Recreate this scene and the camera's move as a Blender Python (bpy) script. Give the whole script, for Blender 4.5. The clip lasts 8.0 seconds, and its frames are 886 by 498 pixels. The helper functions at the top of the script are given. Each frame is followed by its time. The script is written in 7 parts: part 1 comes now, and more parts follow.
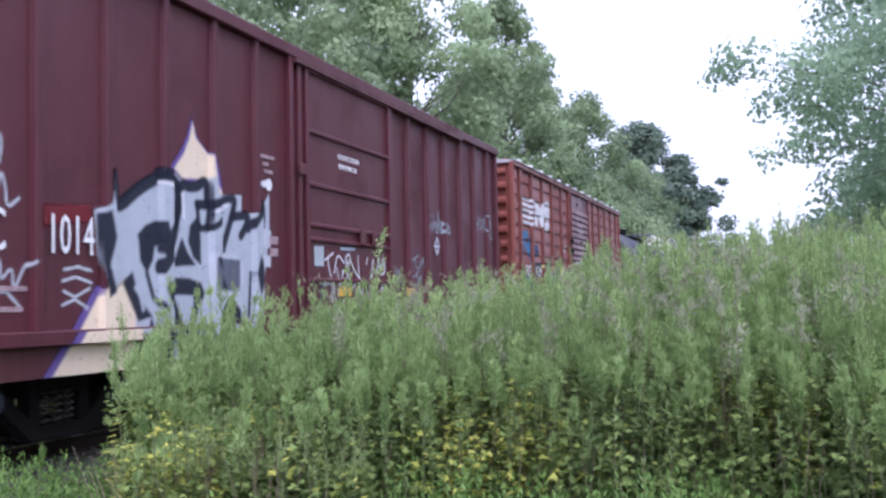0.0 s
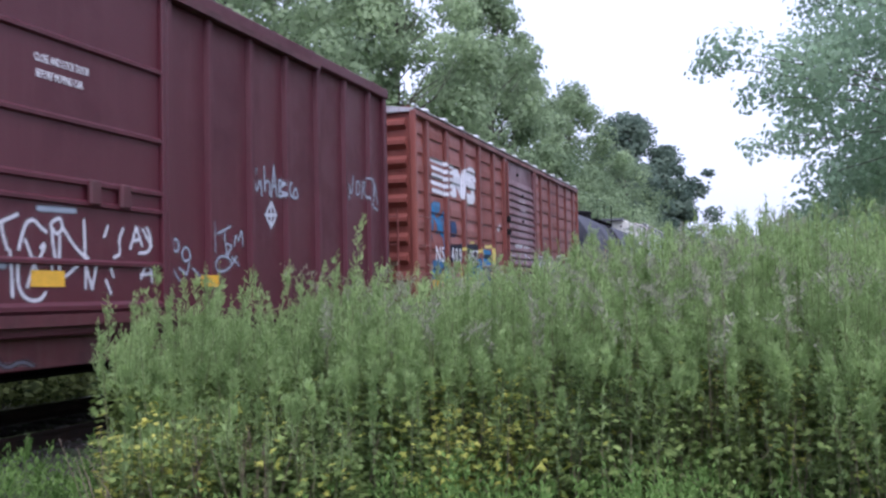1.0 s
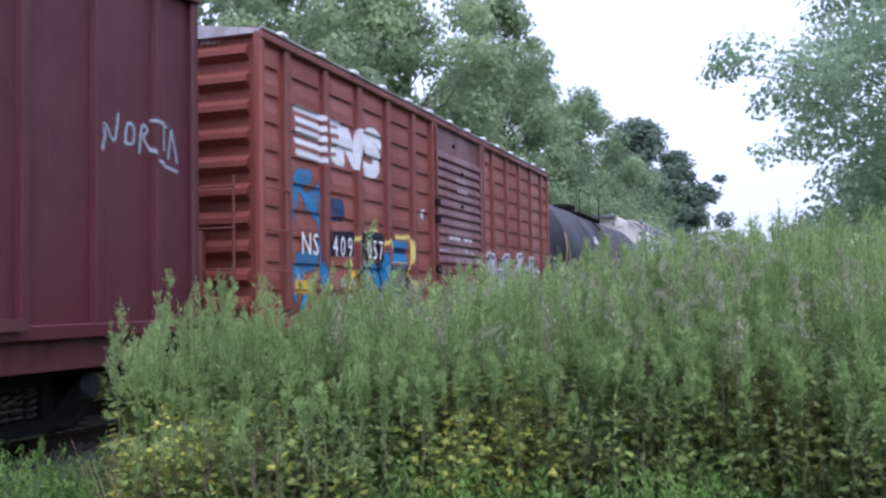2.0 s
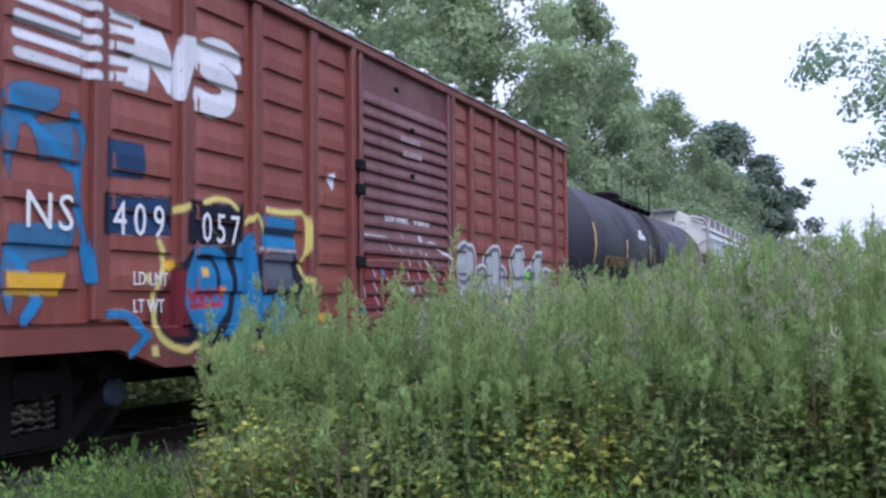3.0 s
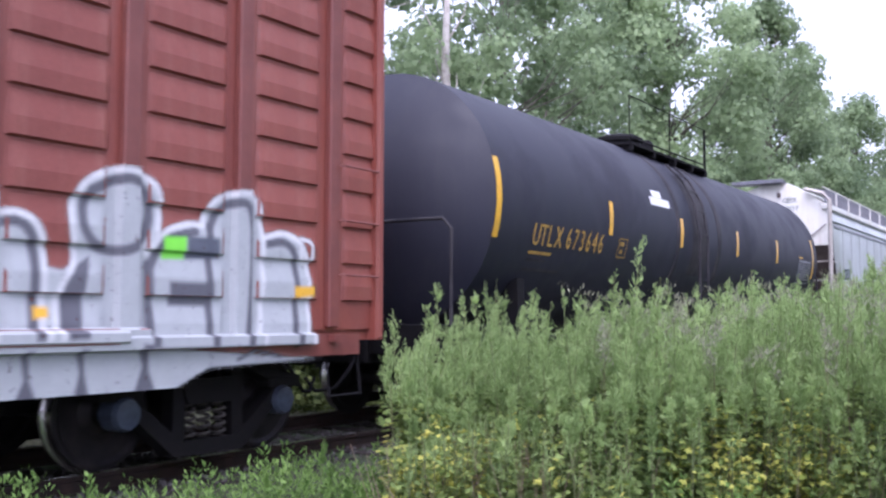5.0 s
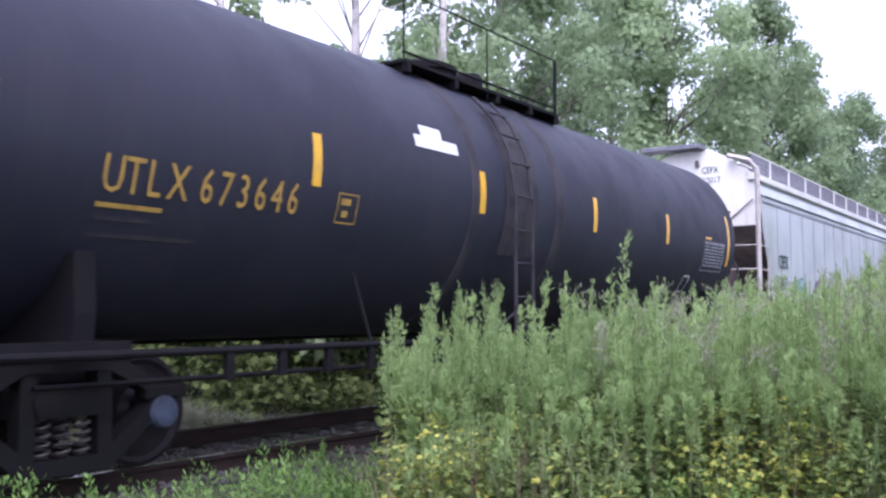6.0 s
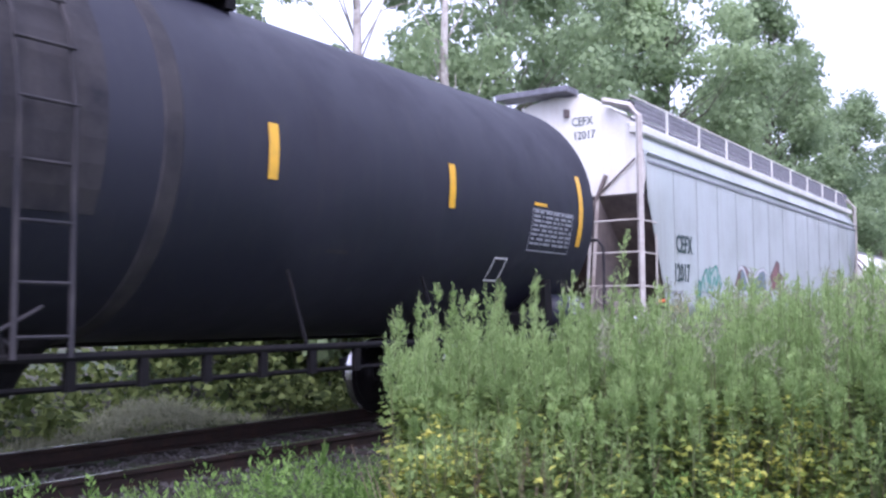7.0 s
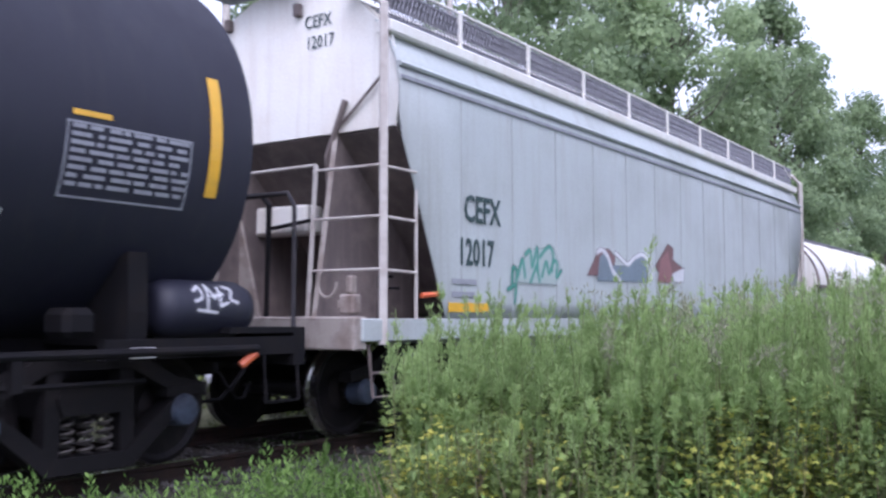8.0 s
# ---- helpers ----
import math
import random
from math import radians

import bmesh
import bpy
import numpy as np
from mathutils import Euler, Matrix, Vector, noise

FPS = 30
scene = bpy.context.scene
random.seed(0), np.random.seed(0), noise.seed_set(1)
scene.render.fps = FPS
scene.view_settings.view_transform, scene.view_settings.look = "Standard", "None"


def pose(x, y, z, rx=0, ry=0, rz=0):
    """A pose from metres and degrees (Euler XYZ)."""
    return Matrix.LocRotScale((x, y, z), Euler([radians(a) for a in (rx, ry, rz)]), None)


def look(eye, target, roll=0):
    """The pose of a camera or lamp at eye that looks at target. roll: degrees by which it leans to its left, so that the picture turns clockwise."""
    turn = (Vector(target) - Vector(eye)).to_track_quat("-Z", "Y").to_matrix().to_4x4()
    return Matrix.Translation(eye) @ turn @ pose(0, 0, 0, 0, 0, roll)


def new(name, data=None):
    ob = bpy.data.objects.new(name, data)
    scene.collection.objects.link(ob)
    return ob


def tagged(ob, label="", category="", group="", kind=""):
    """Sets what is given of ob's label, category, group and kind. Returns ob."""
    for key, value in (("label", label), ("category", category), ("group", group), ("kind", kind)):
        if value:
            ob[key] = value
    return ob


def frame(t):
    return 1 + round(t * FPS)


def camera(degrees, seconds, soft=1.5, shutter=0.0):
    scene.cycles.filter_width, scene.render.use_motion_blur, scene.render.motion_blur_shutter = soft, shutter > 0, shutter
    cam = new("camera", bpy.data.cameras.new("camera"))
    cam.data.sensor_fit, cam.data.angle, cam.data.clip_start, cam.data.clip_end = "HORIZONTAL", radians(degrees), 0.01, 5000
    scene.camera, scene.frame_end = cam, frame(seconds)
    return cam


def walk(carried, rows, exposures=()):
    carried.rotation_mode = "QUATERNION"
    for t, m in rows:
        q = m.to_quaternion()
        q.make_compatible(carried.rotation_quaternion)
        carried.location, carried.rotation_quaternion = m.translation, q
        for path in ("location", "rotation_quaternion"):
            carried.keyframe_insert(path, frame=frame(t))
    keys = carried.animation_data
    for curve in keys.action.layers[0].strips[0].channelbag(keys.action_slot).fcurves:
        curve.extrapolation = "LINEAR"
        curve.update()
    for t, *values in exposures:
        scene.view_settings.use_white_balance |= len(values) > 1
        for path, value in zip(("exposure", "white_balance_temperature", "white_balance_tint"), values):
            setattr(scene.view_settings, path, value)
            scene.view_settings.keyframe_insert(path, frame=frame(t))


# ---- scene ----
cam = camera(48.4, 8.0, soft=2.5, shutter=0.15)
PATH = [
    (0.0, pose(0.057, 0.008, 1.569, 93.19, 1.23, 19.18)),
    (0.5, pose(0.047, 0.014, 1.560, 92.78, 1.47, 18.45)),
    (1.0, pose(0.049, 0.013, 1.565, 92.66, 1.28, 18.42)),
    (2.5, pose(0.031, 0.003, 1.565, 93.18, 0.55, 20.30)),
    (3.0, pose(0.022, -0.004, 1.560, 93.31, 0.58, 23.66)),
    (3.5, pose(-0.025, 0.012, 1.552, 93.47, 0.56, 28.23)),
    (4.0, pose(-0.036, 0.006, 1.558, 94.01, 0.20, 32.72)),
    (4.5, pose(-0.021, -0.018, 1.560, 94.04, 0.12, 33.72)),
    (5.0, pose(-0.030, -0.017, 1.566, 93.96, -0.11, 33.72)),
    (6.5, pose(-0.015, -0.036, 1.567, 93.94, 0.31, 33.63)),
    (7.0, pose(-0.024, -0.016, 1.563, 93.96, 0.34, 33.76)),
    (7.5, pose(-0.038, 0.007, 1.558, 93.99, 0.26, 33.89)),
    (8.0, pose(-0.051, 0.028, 1.551, 94.03, 0.05, 33.95)),
]
walk(cam, PATH, exposures=[
    (0.0, 0.32, 5430, 28), (0.4, 0.07, 5430, 28), (1.0, 0.05, 5420, 25), (2.5, 0.04, 5330, 23), (3.0, -0.05, 5350, 23), (3.5, -0.08, 5400, 23), (4.0, 0.17, 5500, 25),
    (4.5, 0.47, 5530, 29), (5.0, 0.5, 5530, 29), (6.5, 0.56, 5420, 31), (7.5, 0.5, 5460, 29), (8.0, 0.2, 5480, 26)])

# ---- light: bright overcast evening sky, weak broad sun from above and behind the camera ----
world = bpy.data.worlds.new("world")
scene.world = world
world.use_nodes = True
wn, wl = world.node_tree.nodes, world.node_tree.links
wn.clear()
w_out = wn.new("ShaderNodeOutputWorld")
w_bg = wn.new("ShaderNodeBackground")
w_sky = wn.new("ShaderNodeTexSky")
w_sky.sky_type = "NISHITA"
w_sky.sun_disc = False
w_sky.sun_elevation = radians(55)
w_sky.sun_rotation = radians(150)
w_sky.dust_density = 6.0
w_sky.air_density = 1.0
w_hsv = wn.new("ShaderNodeHueSaturation")
w_hsv.inputs["Saturation"].default_value = 0.35
w_mix = wn.new("ShaderNodeMix")
w_mix.data_type = "RGBA"
w_mix.inputs["Factor"].default_value = 0.45
w_mix.inputs["B"].default_value = (12.8, 13.2, 14.3, 1)
w_bg.inputs["Strength"].default_value = 0.15
wl.new(w_sky.outputs["Color"], w_hsv.inputs["Color"])
wl.new(w_hsv.outputs["Color"], w_mix.inputs["A"])
wl.new(w_mix.outputs["Result"], w_bg.inputs["Color"])
wl.new(w_bg.outputs["Background"], w_out.inputs["Surface"])
sun_data = bpy.data.lights.new("sun", "SUN")
sun_data.energy = 1.5
sun_data.angle = radians(40)
sun_data.color = (1.0, 0.96, 0.9)
sun = new("sun", sun_data)
sun.matrix_world = look((22, -22, 50), (0, 10, 0))


# ---- materials ----
def node_mat(name):
    m = bpy.data.materials.new(name)
    m.use_nodes = True
    n = m.node_tree.nodes
    n.clear()
    out = n.new("ShaderNodeOutputMaterial")
    b = n.new("ShaderNodeBsdfPrincipled")
    m.node_tree.links.new(b.outputs["BSDF"], out.inputs["Surface"])
    return m, n, m.node_tree.links, b, out


def noise_node(n, l, vec, scale, detail=5.0, rough=0.6, stretch=None):
    src = vec
    if stretch:
        mp = n.new("ShaderNodeMapping")
        mp.inputs["Scale"].default_value = stretch
        l.new(vec, mp.inputs["Vector"])
        src = mp.outputs["Vector"]
    t = n.new("ShaderNodeTexNoise")
    t.inputs["Scale"].default_value = scale
    t.inputs["Detail"].default_value = detail
    t.inputs["Roughness"].default_value = rough
    l.new(src, t.inputs["Vector"])
    return t.outputs["Fac"]


def ramp(n, l, fac, a, b):
    r = n.new("ShaderNodeMapRange")
    r.inputs["From Min"].default_value = a
    r.inputs["From Max"].default_value = b
    l.new(fac, r.inputs["Value"])
    return r.outputs["Result"]


def mix_col(n, l, fac, a, b, blend="MIX"):
    x = n.new("ShaderNodeMix")
    x.data_type = "RGBA"
    x.blend_type = blend
    for sock, v in (("Factor", fac), ("A", a), ("B", b)):
        if isinstance(v, (int, float)):
            x.inputs[sock].default_value = v
        elif isinstance(v, tuple):
            x.inputs[sock].default_value = (*v, 1) if len(v) == 3 else v
        else:
            l.new(v, x.inputs[sock])
    return x.outputs["Result"]


def surface(name, base, other, rough=0.6, metal=0.0, scale=1.5, streak=None, streak_amount=0.4, grain=40.0,
            bump=0.15, low=0.45, high=0.7, gloss_vary=0.12):
    """Weathered surface: base colour with patches of another, rain streaks down the face, fine grain and relief."""
    m, n, l, b, out = node_mat(name)
    co = n.new("ShaderNodeTexCoord").outputs["Object"]
    big = ramp(n, l, noise_node(n, l, co, scale), low, high)
    col = mix_col(n, l, big, base, other)
    if streak:
        st = ramp(n, l, noise_node(n, l, co, 3.0, 4.0, 0.65, (2.2, 2.2, 0.16)), 0.5, 0.75)
        k = n.new("ShaderNodeMath")
        k.operation = "MULTIPLY"
        k.inputs[1].default_value = streak_amount
        l.new(st, k.inputs[0])
        col = mix_col(n, l, k.outputs[0], col, streak)
    fine = noise_node(n, l, co, grain, 3.0)
    fr = n.new("ShaderNodeMapRange")
    fr.inputs["To Min"].default_value = 0.82
    fr.inputs["To Max"].default_value = 1.14
    l.new(fine, fr.inputs["Value"])
    col = mix_col(n, l, 1.0, col, fr.outputs["Result"], "MULTIPLY")
    l.new(col, b.inputs["Base Color"])
    rr = n.new("ShaderNodeMapRange")
    rr.inputs["To Min"].default_value = max(0.05, rough - gloss_vary)
    rr.inputs["To Max"].default_value = min(1.0, rough + gloss_vary)
    l.new(big, rr.inputs["Value"])
    l.new(rr.outputs["Result"], b.inputs["Roughness"])
    b.inputs["Metallic"].default_value = metal
    if bump:
        bp = n.new("ShaderNodeBump")
        bp.inputs["Strength"].default_value = bump
        bp.inputs["Distance"].default_value = 0.01
        l.new(fine, bp.inputs["Height"])
        l.new(bp.outputs["Normal"], b.inputs["Normal"])
    return m


def leaf_mat(name, dark, light, through_amount=0.35, rough=0.6):
    """Leaves: colour runs from dark to light by the tint stored on each leaf; some light passes through."""
    m, n, l, b, out = node_mat(name)
    at = n.new("ShaderNodeAttribute")
    at.attribute_name = "tint"
    co = n.new("ShaderNodeTexCoord").outputs["Object"]
    v = noise_node(n, l, co, 0.7, 3.0)
    add = n.new("ShaderNodeMath")
    add.operation = "MULTIPLY_ADD"
    l.new(v, add.inputs[0])
    add.inputs[1].default_value = 0.7
    sub = n.new("ShaderNodeMath")
    sub.operation = "SUBTRACT"
    l.new(at.outputs["Fac"], sub.inputs[0])
    sub.inputs[1].default_value = 0.35
    l.new(sub.outputs[0], add.inputs[2])
    add.use_clamp = True
    col = mix_col(n, l, add.outputs[0], dark, light)
    l.new(col, b.inputs["Base Color"])
    b.inputs["Roughness"].default_value = rough
    b.inputs["Specular IOR Level"].default_value = 0.12
    tr = n.new("ShaderNodeBsdfTranslucent")
    l.new(col, tr.inputs["Color"])
    mx = n.new("ShaderNodeMixShader")
    mx.inputs["Fac"].default_value = through_amount
    l.new(b.outputs["BSDF"], mx.inputs[1])
    l.new(tr.outputs["BSDF"], mx.inputs[2])
    l.new(mx.outputs["Shader"], out.inputs["Surface"])
    return m


def paint_mat(name):
    """Spray paint: colour and cover come from the mesh."""
    m, n, l, b, out = node_mat(name)
    at = n.new("ShaderNodeAttribute")
    at.attribute_name = "paint"
    co = n.new("ShaderNodeTexCoord").outputs["Object"]
    fr = n.new("ShaderNodeMapRange")
    fr.inputs["To Min"].default_value = 0.8
    fr.inputs["To Max"].default_value = 1.15
    l.new(noise_node(n, l, co, 6.0, 6.0, 0.7), fr.inputs["Value"])
    col = mix_col(n, l, 1.0, at.outputs["Color"], fr.outputs["Result"], "MULTIPLY")
    l.new(col, b.inputs["Base Color"])
    b.inputs["Roughness"].default_value = 0.65
    b.inputs["Specular IOR Level"].default_value = 0.2
    wear = ramp(n, l, noise_node(n, l, co, 14.0, 6.0, 0.75), 0.28, 0.4)
    k = n.new("ShaderNodeMath")
    k.operation = "MULTIPLY"
    l.new(wear, k.inputs[0])
    l.new(at.outputs["Alpha"], k.inputs[1])
    l.new(k.outputs[0], b.inputs["Alpha"])
    return m


MAROON = surface("maroon_paint", (0.078, 0.0125, 0.02), (0.062, 0.011, 0.017), 0.6, scale=0.9, streak=(0.12, 0.04, 0.045), streak_amount=0.3)
MAROON_DARK = surface("maroon_sill_paint", (0.085, 0.02, 0.024), (0.05, 0.018, 0.02), 0.65, streak=(0.12, 0.07, 0.06))
RUSSET = surface("russet_paint", (0.225, 0.058, 0.04), (0.18, 0.047, 0.036), 0.6, scale=0.8, streak=(0.28, 0.12, 0.09), streak_amount=0.45)
RUSSET_DARK = surface("russet_post_paint", (0.18, 0.05, 0.038), (0.13, 0.04, 0.034), 0.6, streak=(0.22, 0.1, 0.08))
DOOR_PAINT = surface("faded_plum_door_paint", (0.15, 0.055, 0.06), (0.12, 0.045, 0.05), 0.55, streak=(0.2, 0.1, 0.1))
ROOF = surface("galvanised_roof", (0.42, 0.41, 0.42), (0.22, 0.16, 0.15), 0.6, metal=0.2, streak=(0.15, 0.07, 0.05))
TANK = surface("black_tank_paint", (0.0125, 0.013, 0.026), (0.018, 0.018, 0.031), 0.68, scale=0.6, streak=(0.032, 0.03, 0.036), streak_amount=0.35, bump=0.05)
DUST = surface("dusty_black_paint", (0.05, 0.046, 0.05), (0.026, 0.026, 0.032), 0.75, scale=2.0, streak=(0.08, 0.07, 0.07), bump=0.05)
UNDER = surface("grimy_black_steel", (0.008, 0.0075, 0.009), (0.015, 0.013, 0.013), 0.85, scale=4.0)
IRON = surface("truck_cast_iron", (0.011, 0.01, 0.011), (0.02, 0.017, 0.017), 0.85, scale=5.0)
SPRING_STEEL = surface("worn_spring_steel", (0.05, 0.043, 0.04), (0.09, 0.075, 0.066), 0.7, scale=6.0)
WHEEL_STEEL = surface("wheel_steel", (0.02, 0.018, 0.02), (0.036, 0.03, 0.03), 0.55, metal=0.4, scale=4.0)
BRIGHT_STEEL = surface("polished_tread_steel", (0.62, 0.6, 0.6), (0.5, 0.47, 0.46), 0.28, metal=1.0)
PALE = surface("pale_grey_hopper_paint", (0.46, 0.5, 0.495), (0.41, 0.44, 0.43), 0.5, scale=0.7, streak=(0.33, 0.32, 0.29), streak_amount=0.4)
CREAM = surface("off_white_end_paint", (0.8, 0.785, 0.73), (0.74, 0.7, 0.63), 0.5, scale=1.2, streak=(0.45, 0.36, 0.27), streak_amount=0.3)
DIRTY = surface("grimy_off_white_paint", (0.38, 0.335, 0.3), (0.2, 0.155, 0.135), 0.75, scale=3.5, streak=(0.16, 0.11, 0.09), streak_amount=0.6)
GRIME = surface("dusty_brown_slope_steel", (0.13, 0.105, 0.1), (0.24, 0.195, 0.175), 0.85, scale=2.0, streak=(0.3, 0.25, 0.22))
RAIL_SIDE = surface("rusty_rail_steel", (0.028, 0.02, 0.018), (0.05, 0.031, 0.025), 0.85, scale=6.0)
SEAM_GREY = surface("weathered_seam", (0.33, 0.35, 0.34), (0.43, 0.46, 0.45), 0.6, scale=1.2)
LADDER_PAINT = surface("dingy_ladder_paint", (0.5, 0.465, 0.43), (0.36, 0.31, 0.28), 0.65, scale=5.0, streak=(0.25, 0.18, 0.14), streak_amount=0.5)
TIE = surface("creosoted_tie_wood", (0.032, 0.026, 0.023), (0.06, 0.05, 0.044), 0.95, scale=5.0, grain=60)
YELLOW = surface("yellow_reflective_sheet", (0.75, 0.42, 0.03), (0.62, 0.36, 0.04), 0.4, scale=6.0)
FADED_YELLOW = surface("faded_yellow_stencil", (0.42, 0.26, 0.05), (0.26, 0.16, 0.04), 0.6, scale=9.0)
FADED_WHITE = surface("faded_pink_white_stencil", (0.36, 0.27, 0.28), (0.22, 0.13, 0.14), 0.6, scale=12.0)
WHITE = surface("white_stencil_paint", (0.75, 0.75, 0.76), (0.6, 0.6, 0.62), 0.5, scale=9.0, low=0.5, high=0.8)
# also colours the strip that stands for shade under the hopper roof edge
GREY_STENCIL_AND_SHADE = surface("grey_stencil_paint", (0.3, 0.31, 0.34), (0.22, 0.22, 0.25), 0.6, scale=9.0)
DARK_STENCIL = surface("dark_green_stencil_paint", (0.03, 0.06, 0.06), (0.05, 0.08, 0.08), 0.6, scale=9.0)
BLUE_CAP = surface("blue_grey_bearing_cap", (0.06, 0.075, 0.11), (0.035, 0.04, 0.06), 0.5, scale=8.0)
ORANGE = surface("orange_handle_paint", (0.75, 0.16, 0.06), (0.6, 0.13, 0.06), 0.5, scale=8.0)
MESH_GREY = surface("galvanised_grating", (0.2, 0.2, 0.23), (0.14, 0.14, 0.16), 0.6, metal=0.3, scale=8.0)
BARK = surface("grey_brown_bark", (0.13, 0.11, 0.09), (0.2, 0.18, 0.16), 0.9, scale=6.0, grain=30, bump=0.5)
PALE_BARK = surface("pale_birch_bark", (0.5, 0.46, 0.42), (0.3, 0.26, 0.23), 0.8, scale=5.0, grain=30, bump=0.3)
STEM = surface("weed_stem", (0.14, 0.17, 0.07), (0.18, 0.15, 0.08), 0.8, scale=2.0, bump=0)
DRY_STEM = surface("dry_brown_stem", (0.2, 0.15, 0.1), (0.28, 0.23, 0.15), 0.85, scale=2.0, bump=0)
for dull in (IRON, UNDER, WHEEL_STEEL, DUST, RAIL_SIDE, TIE):
    dull.node_tree.nodes["Principled BSDF"].inputs["Specular IOR Level"].default_value = 0.15
SPRAY = paint_mat("spray_paint")
LEAF_TREE = leaf_mat("tree_leaves", (0.13, 0.19, 0.105), (0.45, 0.56, 0.31), 0.52)
LEAF_BLUE = leaf_mat("poplar_leaves", (0.19, 0.295, 0.185), (0.47, 0.61, 0.4), 0.54)
LEAF_FAR = leaf_mat("distant_oak_leaves", (0.1, 0.15, 0.115), (0.25, 0.32, 0.23), 0.45)
# dark green lower leaves, darkened further to carry the shade inside the stand
LEAF_WEED = leaf_mat("mugwort_leaves", (0.065, 0.105, 0.032), (0.31, 0.4, 0.12), 0.3)
LEAF_PLUME = leaf_mat("mugwort_plumes", (0.165, 0.25, 0.085), (0.45, 0.585, 0.245), 0.5)
LEAF_YELLOW = leaf_mat("yellowing_leaves", (0.24, 0.3, 0.06), (0.82, 0.78, 0.2), 0.45)
LEAF_GRASS = leaf_mat("low_grass", (0.07, 0.14, 0.03), (0.28, 0.43, 0.12), 0.42)
LEAF_VINE = leaf_mat("vine_leaves", (0.03, 0.05, 0.015), (0.25, 0.3, 0.1), 0.35)
LEAF_DRY = leaf_mat("dry_seed_heads", (0.22, 0.23, 0.15), (0.4, 0.4, 0.28), 0.3)


# ---- mesh helpers ----
def finish(bm, name, mat, smooth=False):
    me = bpy.data.meshes.new(name)
    bmesh.ops.recalc_face_normals(bm, faces=bm.faces)
    bm.to_mesh(me)
    bm.free()
    me.materials.append(mat)
    if smooth:
        me.shade_smooth()
    return me


def part(name, bm, mat, parent, label="", smooth=False, at=None):
    """Links a bmesh as one mesh object under a thing or a part."""
    ob = new(name, finish(bm, name, mat, smooth))
    ob.parent = parent
    if at is not None:
        ob.matrix_basis = at
    return tagged(ob, label)


def again(ob, at, parent=None):
    """The same piece once more, on the same mesh."""
    o = new(ob.name.split(".")[0], ob.data)
    o.parent = parent or ob.parent
    o.matrix_basis = at
    return o


def thing(name, label, category, at=None, group="", kind=""):
    ob = new(name)
    ob.empty_display_size = 0.2
    if at is not None:
        ob.matrix_basis = at
    return tagged(ob, label, category, group, kind)


def box(bm, x0, x1, y0, y1, z0, z1, bevel=0.0):
    vs = [bm.verts.new(p) for p in ((x0, y0, z0), (x1, y0, z0), (x1, y1, z0), (x0, y1, z0), (x0, y0, z1), (x1, y0, z1), (x1, y1, z1), (x0, y1, z1))]
    fs = [bm.faces.new([vs[i] for i in q]) for q in ((0, 3, 2, 1), (4, 5, 6, 7), (0, 1, 5, 4), (1, 2, 6, 5), (2, 3, 7, 6), (3, 0, 4, 7))]
    if bevel:
        es = list({e for f in fs for e in f.edges})
        bmesh.ops.bevel(bm, geom=es, offset=bevel, segments=1, affect="EDGES")
    return bm


def nb(*a, **k):
    return box(bmesh.new(), *a, **k)


def extrude(bm, pts, axis, a, b):
    """A closed outline pushed along an axis. axis y: outline in (x, z); x: in (y, z); z: in (x, y)."""
    def place(p, t):
        return {"y": (p[0], t, p[1]), "x": (t, p[0], p[1]), "z": (p[0], p[1], t)}[axis]
    va = [bm.verts.new(place(p, a)) for p in pts]
    vb = [bm.verts.new(place(p, b)) for p in pts]
    n = len(pts)
    for i in range(n):
        bm.faces.new((va[i], va[(i + 1) % n], vb[(i + 1) % n], vb[i]))
    bm.faces.new(va[::-1])
    bm.faces.new(vb)
    return bm


def tube(bm, pts, r, sides=8, taper=None):
    """A round bar along a line of points."""
    pts = [Vector(p) for p in pts]
    rings = []
    for i, p in enumerate(pts):
        d = (pts[min(i + 1, len(pts) - 1)] - pts[max(i - 1, 0)]).normalized()
        side = d.cross(Vector((0, 0, 1)))
        if side.length < 0.05:
            side = d.cross(Vector((0, 1, 0)))
        side.normalize()
        up = side.cross(d)
        rad = r if taper is None else r + (taper - r) * i / (len(pts) - 1)
        rings.append([bm.verts.new(p + rad * (math.cos(a) * side + math.sin(a) * up)) for a in (2 * math.pi * k / sides for k in range(sides))])
    for a, b in zip(rings, rings[1:]):
        for k in range(sides):
            bm.faces.new((a[k], a[(k + 1) % sides], b[(k + 1) % sides], b[k]))
    bm.faces.new(rings[0][::-1])
    bm.faces.new(rings[-1])
    return bm


def lathe(bm, outline, axis="x", sides=32, at=(0, 0, 0)):
    """Turns an open outline of (radius, along) round an axis through a point."""
    rings = []
    for r, t in outline:
        ring = []
        for k in range(sides):
            a = 2 * math.pi * k / sides
            c, s = max(r, 0.0005) * math.cos(a), max(r, 0.0005) * math.sin(a)
            p = (t, c, s) if axis == "x" else (c, t, s) if axis == "y" else (c, s, t)
            ring.append(bm.verts.new(Vector(p) + Vector(at)))
        rings.append(ring)
    for a, b in zip(rings, rings[1:]):
        for k in range(sides):
            bm.faces.new((a[k], a[(k + 1) % sides], b[(k + 1) % sides], b[k]))
    bm.faces.new(rings[0][::-1])
    bm.faces.new(rings[-1])
    return bm


